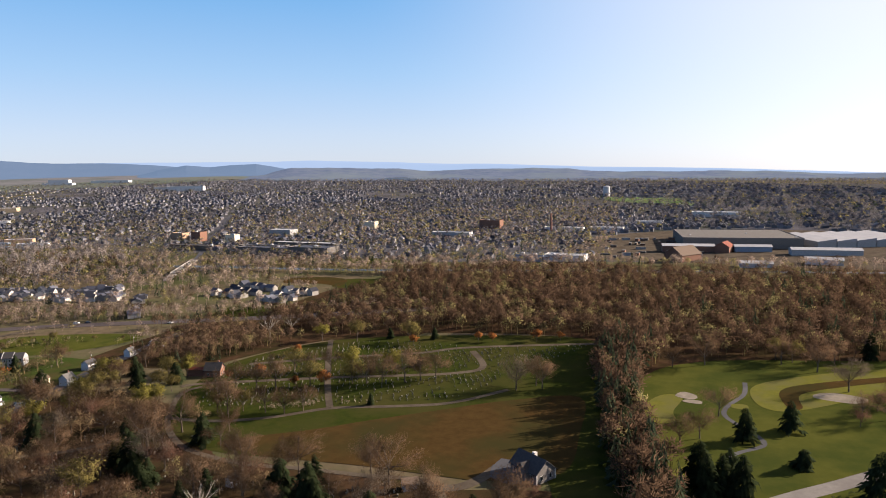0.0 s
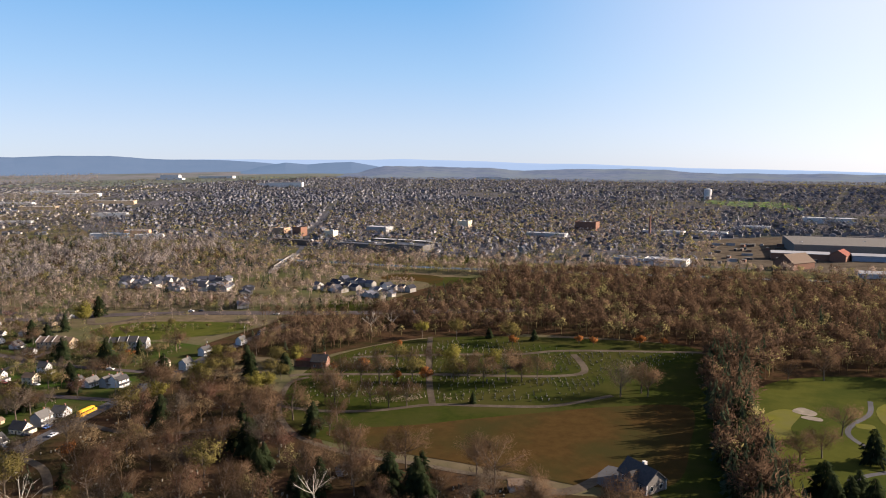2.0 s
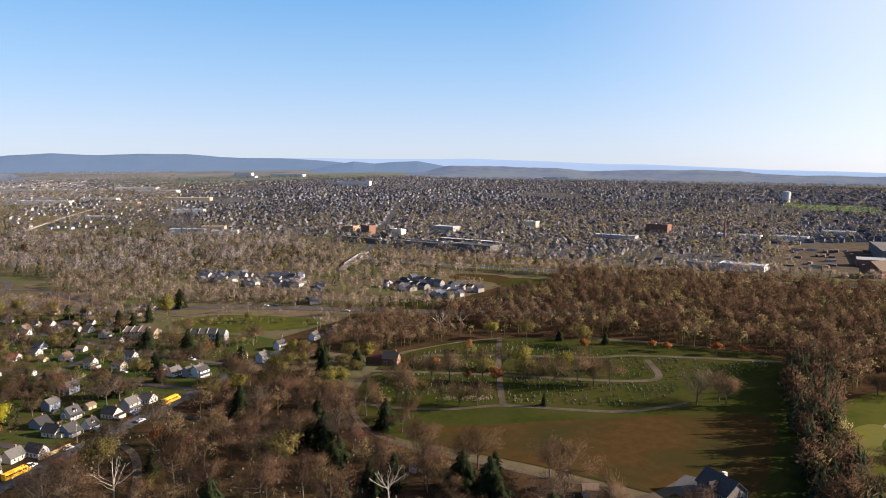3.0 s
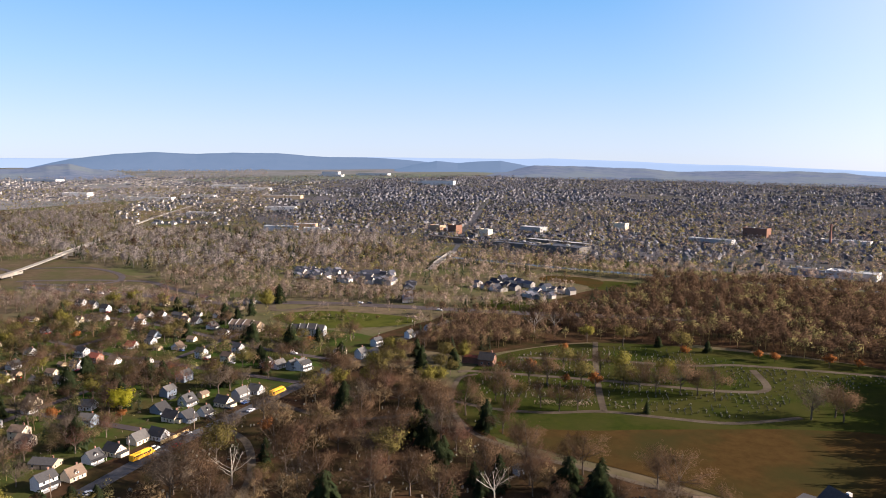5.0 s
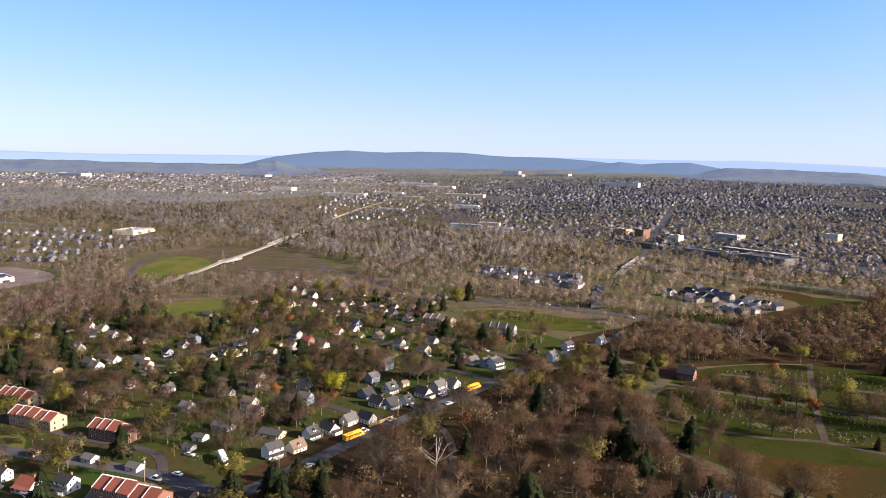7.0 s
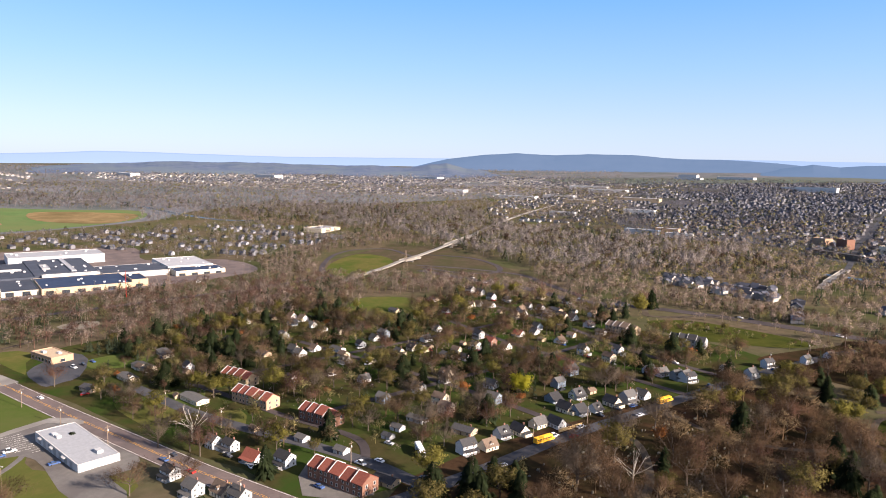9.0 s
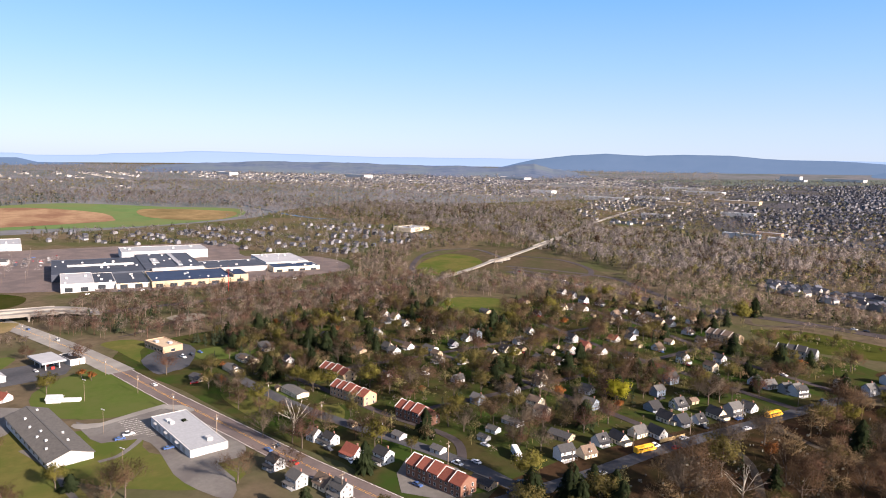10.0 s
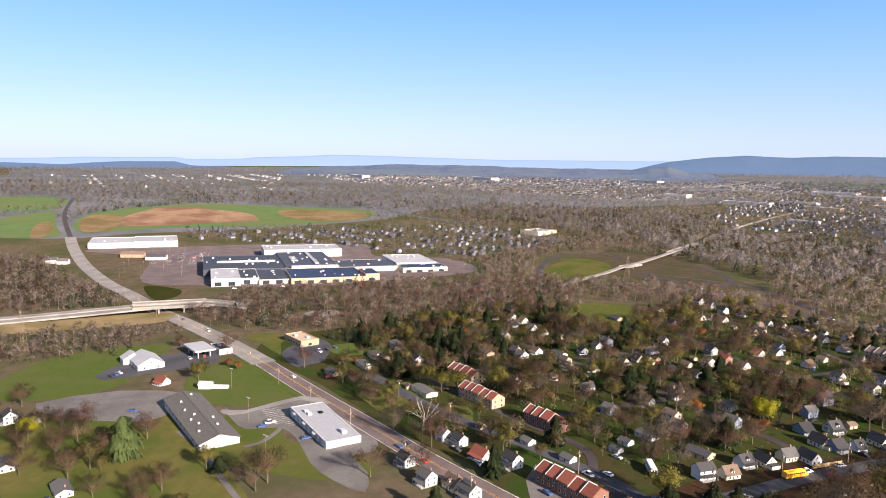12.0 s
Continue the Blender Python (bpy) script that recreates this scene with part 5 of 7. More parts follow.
def house_kind(w, d, eave, ridge_z, wall, roof, label, porch=False, dormer=False, chimney=True, wing=False, name="house", category="house", windows=True):
    root = thing(name, label, category)
    part("wall", gable_walls(w, d, eave, ridge_z), M[wall], root)
    rf = part("roof", gable_roof(w, d, eave, ridge_z), M[roof], root)
    if chimney:
        b = Build().box(w * 0.28 - 0.4, 0.3, eave, w * 0.28 + 0.4, 1.0, ridge_z + 1.0).box(w * 0.28 - 0.5, 0.2, ridge_z + 1.0, w * 0.28 + 0.5, 1.1, ridge_z + 1.15)
        part("chimney", b, M["chimney_brick"], rf)
    part("door", Build().box(-0.5, -d / 2 - 0.06, -0.1, 0.5, -d / 2, 2.05), M["roof_brown"], root, "dark front door")
    if windows:
        n = max(2, int(w // 4))
        for fl in range(2 if eave > 4.5 else 1):
            z = 0.95 + 2.7 * fl
            for k in range(n):
                x = -w / 2 + w * (k + 0.5) / n
                if fl or abs(x) > 1.0:
                    window_part(root, x, -d / 2, z, 0.95, 1.25, "f")
            for sy in (-d / 4, d / 4):
                window_part(root, w / 2, sy, z, 0.85, 1.2, "r")
        if ridge_z - eave > 2.4:
            window_part(root, w / 2, 0, eave + 0.4, 0.8, 1.0, "r")
    if porch:
        b = Build().box(-w / 2 + 0.2, -d / 2 - 2.4, -0.5, w / 2 - 0.2, -d / 2 - 0.01, 0.25)
        pr = part("porch", b, M["wall_grey"], root)
        part("porch_roof", Build().extrude([(-d / 2 - 2.7, 2.45), (-d / 2 - 0.02, 3.05), (-d / 2 - 0.02, 3.2), (-d / 2 - 2.7, 2.6)][::-1], -w / 2, w / 2), M[roof], pr)
        for x in (-w / 2 + 0.4, -w / 6, w / 6, w / 2 - 0.4):
            part("post", Build().box(x - 0.08, -d / 2 - 2.3, 0.25, x + 0.08, -d / 2 - 2.14, 2.5), M["trim_white"], pr)
    if dormer:
        dz = eave + 0.9
        p = (ridge_z - eave) / (d / 2)
        yb = -d / 2 + (dz + 1.5 - eave) / p
        dm = part("dormer", Build().box(-1.1, -d / 2 + 0.7, eave, 1.1, min(yb + 0.6, 0), dz + 1.2), M["trim_white"], root, "white roof dormer")
        b = Build()
        top, sl = dz + 1.2, 0.9
        b.f.append((0, 1, 2)), b.f.append((5, 4, 3)), b.f.append((0, 2, 5, 3)), b.f.append((2, 1, 4, 5)), b.f.append((1, 0, 3, 4))
        y0, y1 = -d / 2 + 0.4, min(yb + 1.2, 0.2)
        b.v = [(-1.4, y0, top - 0.1), (1.4, y0, top - 0.1), (0, y0, top + sl), (-1.4, y1, top - 0.1), (1.4, y1, top - 0.1), (0, y1, top + sl)]
        part("dormer_roof", b, M[roof], dm)
        window_part(dm, 0, -d / 2 + 0.7, dz - 0.1, 0.9, 1.0, "f")
    if wing:
        b = Build().box(w / 2 - 0.02, -d / 2 + 1.0, -0.6, w / 2 + 3.6, d / 2 - 1.0, 2.6)
        wg = part("wing", b, M[wall], root)
        part("wing_roof", Build().box(w / 2 + 0.0, -d / 2 + 0.7, 2.6, w / 2 + 3.9, d / 2 - 0.7, 2.85), M[roof], wg)
    return root


def two_windows(root, w, d):
    """A pair of windows on the gable end of a small house."""
    for sy in (-d / 4, d / 4):
        window_part(root, w / 2, sy, 0.9, 0.9, 1.2, "r")
    return root


HOUSES = {
    "cw": [house_kind(9, 8, 3.0, 6.4, "wall_white", "roof_grey", "white cape house with a grey shingle roof", chimney=True),
           house_kind(8.5, 8.5, 3.0, 6.6, "wall_white", "roof_brown", "white cape house with a brown shingle roof", porch=True)],
    "cg": [house_kind(9, 8.5, 3.0, 7.0, "wall_grey", "roof_grey", "grey cape house with a white roof dormer", porch=True, dormer=True),
           house_kind(9, 8, 3.0, 6.6, "wall_cream", "roof_grey", "cream cape house with a grey roof", wing=True)],
    "cb": [house_kind(10, 8.5, 3.0, 7.2, "wall_cream", "roof_brown", "cream cape house with a steep brown roof and dormer", dormer=True)],
    "cr": [house_kind(11, 8, 3.2, 6.8, "wall_white", "roof_rust", "white house with a rust red roof", porch=True)],
    "r": [house_kind(15, 8, 2.8, 4.6, "wall_white", "roof_grey", "long white ranch house with a low grey roof"),
          house_kind(14, 8.5, 2.8, 4.8, "wall_tan", "roof_dark", "long tan ranch house with a dark roof")],
    "tw": [house_kind(9.5, 7.5, 5.4, 8.2, "wall_white", "roof_dark", "white two storey house with a dark gable roof", porch=True),
           house_kind(8, 7, 5.4, 8.4, "wall_white", "roof_grey", "narrow white two storey house with a grey roof", wing=True)],
    "tg": [house_kind(9, 8, 5.4, 8.6, "wall_grey", "roof_grey", "grey two storey house with a porch", porch=True)],
    "tb": [house_kind(9, 8, 5.2, 8.0, "wall_blue", "roof_grey", "blue sided two storey house")],
    "tt": [house_kind(9, 8, 5.2, 7.8, "wall_cream", "roof_brown", "cream two storey house with a warm brown roof")],
    "td": [house_kind(10, 8, 4.8, 8.4, "wall_white", "roof_dark", "white gabled house with a steep black roof")],
    "tk": [house_kind(9, 8, 5.0, 8.0, "brick", "roof_rust", "orange brick two storey house")],
    "sm": [house_kind(8.5, 7, 2.8, 5.6, "wall_white", "roof_dark", "small white house with a dark roof", chimney=False, windows=False), house_kind(8, 7, 2.8, 5.4, "wall_cream", "roof_brown", "small cream house with a brown roof", chimney=False, windows=False)],
    "bf": [house_kind(11, 7.5, 3.4, 7.2, "wall_white", "roof_dark", "white gable fronted house with a dark roof", chimney=False), house_kind(10.5, 8, 3.2, 7.0, "wall_cream", "roof_dark", "cream gable fronted bungalow with a dark roof", wing=True)],
    "bd": [house_kind(8.5, 8, 3.2, 7.0, "wall_white", "roof_dark", "white bungalow with a dark roof, dormer and porch", porch=True, dormer=True),
           house_kind(8.5, 9.5, 3.2, 6.8, "wall_blue", "roof_dark", "blue grey bungalow with a dark roof", porch=True)],
    "g": [house_kind(7.5, 6, 2.5, 4.2, "wall_white", "roof_grey", "small white garage with a grey roof", chimney=False, name="garage", category="garage", windows=False),
          house_kind(6, 5, 2.4, 4.0, "wall_tan", "roof_brown", "small tan garden shed", chimney=False, name="shed", category="shed", windows=False)],
    "lw": [house_kind(24, 10, 3.4, 4.6, "wall_cream", "roof_grey", "long low cream office building", chimney=False, name="office_building", category="building")],
}
for small in HOUSES["sm"]:
    two_windows(small, 8.5 if small is HOUSES["sm"][0] else 8.0, 7)
house_pick = random.Random(8)


def put_house(key, x, y, turn, group="suburban houses"):
    src = HOUSES[key][house_pick.randrange(len(HOUSES[key]))]
    ob = copy_thing(src, place(x, y, turn + house_pick.uniform(-2, 2), house_pick.uniform(0.66, 0.80)))
    ob["group"] = group
    TAKEN.append((x, y, 6.5))
    TAKEN.append((x + 7, y - 5, 5.5))
    return ob


HOUSE_SPOTS = (
    ("lw", [(-502, 94, 0), (-459, 62, 10), (-477, 75, 14), (-397, 82, 12)]),
    ("r", [(-450, 40, 20)]),
    ("g", [(-452, 94, 14)]),
    ("tw", [(-456, 96, 0), (-329, 70, 17), (-321, 75, 17), (-292, 88, 17), (-308, 46, 17), (-414, 291, 5), (-391, 270, 5), (-338, 187, 17), (-257, 157, 90), (-261, 321, 90), (-337, 318, 0), (-323, 336, 0), (-259, 322, 80), (-241, 356, 80), (-247, 385, 80), (-237, 412, 80), (-419, -126, 20)]),
    ("g", [(-408, 76, 0), (-400, 165, 12), (-337, 92, 17), (-289, 113, 17), (-312, 105, 17), (-412, 246, 5), (-557, 335, 5), (-471, 361, 5), (-405, 270, 5), (-291, 138, 17), (-297, 147, 17), (-279, 261, 90), (-379, 321, 0)]),
    ("cw", [(-563, 171, 12), (-560, 210, 12), (-545, 213, 12), (-520, 209, 12), (-503, 210, 12), (-448, 166, 12), (-454, 180, 12), (-454, 227, 5), (-452, 281, 5), (-506, 366, 5), (-495, 371, 5), (-379, 287, 5), (-472, 395, 5), (-453, 371, 5), (-320, 224, 17), (-257, 277, 0), (-460, 398, 0), (-415, 391, 0), (-398, 332, 0), (-276, 319, 80)]),
    ("cw", [(-234, 437, 80), (-415, -115, 20)]),
    ("r", [(-512, 142, 12), (-463, 147, 12), (-444, 192, 12), (-567, 195, 12), (-385, 242, 5), (-530, 292, 5), (-551, 348, 5), (-301, 161, 17), (-275, 170, 17), (-252, 113, 17), (-446, 403, 0), (-421, 444, 0), (-428, 468, 0), (-359, -114, 20), (-326, -87, 20)]),
    ("cg", [(-501, 177, 12), (-460, 167, 12), (-414, 182, 12), (-408, 195, 5), (-412, 221, 5), (-410, 237, 5), (-260, 203, 90)]),
    ("cr", [(-304, 79, 17), (-401, 319, 5)]),
    ("tg", [(-288, 49, 17), (-271, 61, 17), (-257, 265, 90), (-266, 320, 80)]),
    ("cb", [(-281, 58, 17), (-415, 234, 5), (-352, 216, 5), (-508, 359, 5), (-450, 359, 5), (-254, 167, 90), (-421, 386, 0)]),
    ("tb", [(-458, 237, 5), (-335, 162, 17), (-299, 208, 17), (-298, 255, 90), (-310, 278, 90)]),
    ("td", [(-566, 404, 5), (-548, 402, 5), (-523, 395, 5)]),
    ("tk", [(-392, 284, 5)]),
    ("tt", [(-315, 185, 17), (-303, 180, 17), (-315, 318, 0), (-256, 355, 80)]),
    ("bd", [(-261, 181, 90), (-261, 232, 90), (-258, 241, 90), (-278, 249, 90), (-282, 235, 90), (-284, 318, 90), (-410, 346, 0)]),
    ("bf", [(-259, 190, 0), (-255, 210, 0), (-267, 229, 0), (-259, 255, 0)]),
)
HOUSE_SPOTS += (
    ("sm", [(-467, 438, 5), (-428, 188, 12), (-477, 73, 17), (-456, 63, 0), (-367, 370, 5), (-375, 347, 12), (-493, 283, 17), (-500, 325, 0), (-497, 435, 5), (-360, 295, 12), (-487, 215, 17), (-446, 211, 0), (-343, 208, 5), (-374, 247, 12), (-393, 255, 17), (-501, 348, 0), (-431, 393, 5), (-433, 411, 12), (-370, 398, 17), (-293, 351, 0), (-399, 138, 5)]),
    ("cw", [(-414, 414, 95), (-373, 172, 95), (-368, 328, 95), (-429, 255, 95), (-466, 381, 95)]),
    ("bd", [(-390, 382, 100), (-508, 401, 100), (-536, 200, 100), (-438, 383, 100), (-361, 189, 100)]),
)
for key, spots in HOUSE_SPOTS:
    for hx, hy, ht in spots:
        put_house(key, hx, hy, ht, "garages and sheds" if key == "g" else "suburban houses")


# ---------- larger buildings ----------
def terrace(x, y, turn, units, wall, roof, label, unit=6.5, d=10.0):
    """A row of joined houses with white party walls stepping down the roof."""
    root = thing("terrace", label, "row houses")
    w = units * unit
    for k in range(units):
        x0 = -w / 2 + k * unit
        z = 0.35 * ((k % 3) - 1)
        sec = [(-d / 2, -0.8), (d / 2, -0.8), (d / 2, 5.3 + z), (0, 8.0 + z), (-d / 2, 5.3 + z)]
        wl = part("wall", Build().extrude(sec, x0 + 0.005, x0 + unit - 0.005), M[wall], root)
        rsec = [(-d / 2 - 0.4, 5.1 + z), (0, 8.02 + z), (d / 2 + 0.4, 5.1 + z), (d / 2 + 0.4, 5.35 + z), (0, 8.28 + z), (-d / 2 - 0.4, 5.35 + z)]
        part("roof", Build().extrude(rsec[::-1], x0 + 0.16, x0 + unit - 0.16), M[roof], root)
        psec = [(-d / 2 - 0.45, 4.9 + z), (d / 2 + 0.45, 4.9 + z), (d / 2 + 0.45, 5.75 + z), (0, 8.65 + z), (-d / 2 - 0.45, 5.75 + z)]
        part("party_wall", Build().extrude(psec, x0 - 0.09, x0 + 0.09), M["wall_grey"], root, "pale stepped party wall")
        for fl in (0, 1):
            for wx in (unit * 0.28, unit * 0.72):
                window_part(wl, x0 + wx, -d / 2, 0.9 + 2.6 * fl, 0.95, 1.3, "f")
    for fl in (0, 1):
        for wy in (-d / 4, d / 4):
            window_part(root, w / 2, wy, 0.9 + 2.6 * fl, 0.95, 1.3, "r")
    root.matrix_basis = place(x, y, turn)
    TAKEN.append((x, y, 16.0))
    return root


terrace(-414, 113, 18, 4, "wall_tan", "roof_rust", "tan terrace with a rust red roof", 5.6, 9.0)
terrace(-374, 107, 18, 5, "brick_tan", "roof_rust", "brick terrace with red roofs and white party walls", 5.6, 9.0)
terrace(-329, 123, 18, 4, "brick", "roof_rust", "brick terrace with dark red stepped roofs", 5.6, 9.0)
terrace(-262, 99, 17, 5, "brick", "roof_rust", "red roofed brick row beside the yard", 6.0, 9)
terrace(-360, 386, 8, 4, "wall_tan", "roof_brown", "tan apartment row with a brown roof", 6.0, 10)
terrace(-308, 392, 20, 4, "wall_grey", "roof_dark", "dark roofed row houses with white gables", 6.0, 9)


def flat_block(root, x0, y0, x1, y1, h, wall, roof, parapet=0.7, units=0, seed=1, name="wall"):
    """A flat roofed block with a parapet and roof units."""
    wl = part(name, Build().box(x0, y0, -1.5, x1, y1, h), M[wall], root)
    b = Build()
    t = 0.4
    for q in ((x0 - 0.05, y0 - 0.05, x1 + 0.05, y0 + t), (x0 - 0.05, y1 - t, x1 + 0.05, y1 + 0.05), (x0 - 0.05, y0 + t, x0 + t, y1 - t), (x1 - t, y0 + t, x1 + 0.05, y1 - t)):
        b.box(q[0], q[1], h, q[2], q[3], h + parapet)
    part("parapet", b, M["trim_white" if wall.startswith("wall_w") else wall], wl)
    part("roof", Build().box(x0 + t, y0 + t, h, x1 - t, y1 - t, h + 0.12), M[roof], root)
    rg = random.Random(seed)
    for _ in range(units):
        ux, uy, s = rg.uniform(x0 + 4, x1 - 4), rg.uniform(y0 + 4, y1 - 4), rg.uniform(1.0, 2.0)
        part("roof_unit", Build().box(ux - s, uy - s * 0.7, h + 0.12, ux + s, uy + s * 0.7, h + 0.12 + s * 0.8), M["steel"], root)
    return wl


def at_place(root, x, y, turn, r=0.0):
    root.matrix_basis = place(x, y, turn)
    if r:
        TAKEN.append((x, y, r))
    return root


# white flat roofed warehouse by the main road
wh = thing("warehouse", "white flat roofed warehouse with loading doors", "warehouse")
body = flat_block(wh, -25, -8.5, 25, 8.5, 3.8, "wall_white", "roof_white", 0.3, 3, 4)
for k in range(7):
    part("loading_door", Build().box(-21 + 6.2 * k, -8.56, 0.1, -18 + 6.2 * k, -8.45, 3.2), M["wall_grey"], body, "grey roller door")
for k in range(3):
    part("awning", Build().extrude([(-9.6, 3.0), (-8.5, 3.6), (-8.5, 3.5), (-9.6, 2.9)], -19 + 14 * k, -15.5 + 14 * k), M["trim_white"], body)
part("door", Build().box(24.95, -2, 0, 25.06, 1, 2.4), M["wall_grey"], body)
at_place(wh, -361, 20, 11.5, 28)
# long dark roofed hall
hall = thing("hall", "long hall with a dark gable roof and white end wall", "hall")
part("wall", gable_walls(68, 18, 4.0, 7.0), M["wall_white"], hall)
rf = part("roof", gable_roof(68, 18, 4.0, 7.0, 0.7), M["old_shingle"], hall, "dark weathered shingle roof")
part("ridge_cap", Build().box(-34.6, -0.35, 7.1, 34.6, 0.35, 7.32), M["roof_grey"], rf)
for k, (vx, vy) in enumerate(((-20, -4), (-8, -5), (2, -3), (6, -5.5), (14, -4), (22, -6), (-28, 3), (9, 4), (20, 3))):
    vz = 7.0 - abs(vy) * 0.33
    part("roof_vent", Build().box(vx - 0.5, vy - 0.5, vz - 0.4, vx + 0.5, vy + 0.5, vz + 0.9), M["steel"], rf)
for k in range(9):
    window_part(hall, -30 + 7.4 * k, -9, 1.2, 2.2, 1.3, "f")
    window_part(hall, -30 + 7.4 * k, 9, 1.2, 2.2, 1.3, "b")
part("door", Build().box(33.95, 2, -0.3, 34.06, 4.5, 2.3), M["wall_grey"], hall)
part("step", Build().box(34.1, -6, -0.9, 37.5, 7, 0.15), M["worn_concrete"], hall)
at_place(hall, -386, -37, 15, 30)
# restaurant, filling station, office, small buildings across the field
rest = house_kind(24, 16, 3.6, 7.6, "wall_white", "roof_pale", "white restaurant with a broad grey hipped roof", chimney=False, name="restaurant", category="building")
part("gable", gable_walls(9, 12, 3.4, 6.8), M["wall_white"], rest).location = (-12, -6, 0)
part("gable_roof", gable_roof(9, 12, 3.4, 6.8), M["roof_pale"], rest).location = (-12, -6, 0)
at_place(rest, -508, -70, 18, 18)
gas = thing("filling_station", "filling station with a flat pale canopy over pumps", "filling station")
part("canopy", Build().box(-12, -7, 4.8, 12, 7, 5.9), M["roof_pale"], gas, "flat pale canopy")
for px in (-9, 0, 9):
    for py in (-4, 4):
        part("post", Build().box(px - 0.25, py - 0.25, -0.3, px + 0.25, py + 0.25, 4.8), M["trim_white"], gas)
    part("pump", Build().box(px - 0.5, -0.9, -0.1, px + 0.5, 0.9, 1.9), M["car_red"], gas, "red fuel pump")
flat_block(gas, -8, 10, 10, 19, 3.8, "wall_white", "roof_dark", 0.5, 1, 3)
at_place(gas, -524, -38, 20, 14)
off = thing("bank_building", "cream flat roofed bank with red walls by the road", "building")
ow = flat_block(off, -13, -7, 13, 7, 4.2, "brick_tan", "wall_tan", 0.6, 2, 6)
for k in range(6):
    window_part(ow, -10.5 + 4.2 * k, -7, 0.8, 2.4, 1.8, "f")
window_part(ow, 13, 0, 0.8, 3.0, 1.8, "r")
at_place(off, -536, 32, 20, 14)
put_house("cr", -462, -58, 40, "small roadside buildings")
mot = thing("billboard_house", "white shed with a low attached annex by the field", "shed")
part("wall", gable_walls(7, 5, 2.4, 4.0), M["wall_white"], mot)
part("roof", gable_roof(7, 5, 2.4, 4.0), M["roof_white"], mot)
part("annex", Build().box(3.52, -1.3, -0.3, 13, 1.3, 1.9), M["wall_white"], mot)
at_place(mot, -446, -34, 70, 8)
# chapel beside the meadow
chap = thing("chapel", "grey walled chapel with a steep dark roof beside the meadow", "chapel")
part("wall", gable_walls(14, 9.5, 4.0, 8.0), M["stone_wall"], chap)
rf = part("roof", gable_roof(14, 9.5, 4.0, 8.0, 0.5, 0.3), M["roof_dark"], chap)
part("vent", Build().box(-1.0, 0.6, 6.6, 0.4, 2.0, 8.6), M["trim_white"], rf, "white roof vent")
part("side_gable", gable_walls(5.5, 5, 3.8, 6.6), M["stone_wall"], chap).matrix_basis = pose(0.5, -3.4, 0, 0, 0, 90)
part("side_gable_roof", gable_roof(5.5, 5, 3.8, 6.6, 0.4), M["roof_dark"], chap).matrix_basis = pose(0.5, -3.4, 0, 0, 0, 90)
part("door", Build().box(-0.3, -6.22, 0, 1.3, -6.14, 2.4), M["roof_brown"], chap, "dark door")
for k in (-4.6, -2.9, 4.4):
    window_part(chap, k, -4.75, 1.2, 0.9, 1.8, "f")
for k in (-2.2, 2.2):
    window_part(chap, 7, k, 1.2, 1.2, 1.6, "r")
for k in (-4.6, 4.6):
    part("corner_post", Build().box(6.9, k - 0.2, -0.3, 7.2, k + 0.2, 4.0), M["trim_white"], chap)
at_place(chap, 16, 252, -48, 10)
# lodge in the cemetery and small tomb house
lodge = house_kind(9, 8, 4.0, 7.4, "brick", "roof_dark", "brick cemetery lodge with a dark roof", name="lodge", category="house")
part("arch_wall", Build().box(-16, -0.6, -0.4, -4.6, 0.6, 3.6), M["brick"], lodge)
part("arch_roof", Build().extrude([(-1.2, 3.5), (0, 5.0), (1.2, 3.5)][::-1], -16.5, -4.6), M["roof_rust"], lodge)
at_place(lodge, -162, 372, 5, 10)
tomb = house_kind(5.5, 4, 2.8, 4.2, "wall_grey", "roof_brown", "small stone tomb house under trees", chimney=False, name="mausoleum", category="mausoleum", windows=False)
at_place(tomb, -28, 240, 20, 4)
tomb2 = house_kind(3, 3.4, 3.0, 4.4, "wall_white", "roof_grey", "tiny pale stone mausoleum under bare trees", chimney=False, name="mausoleum", category="mausoleum", windows=False)
at_place(tomb2, -95, 240, 60, 3)

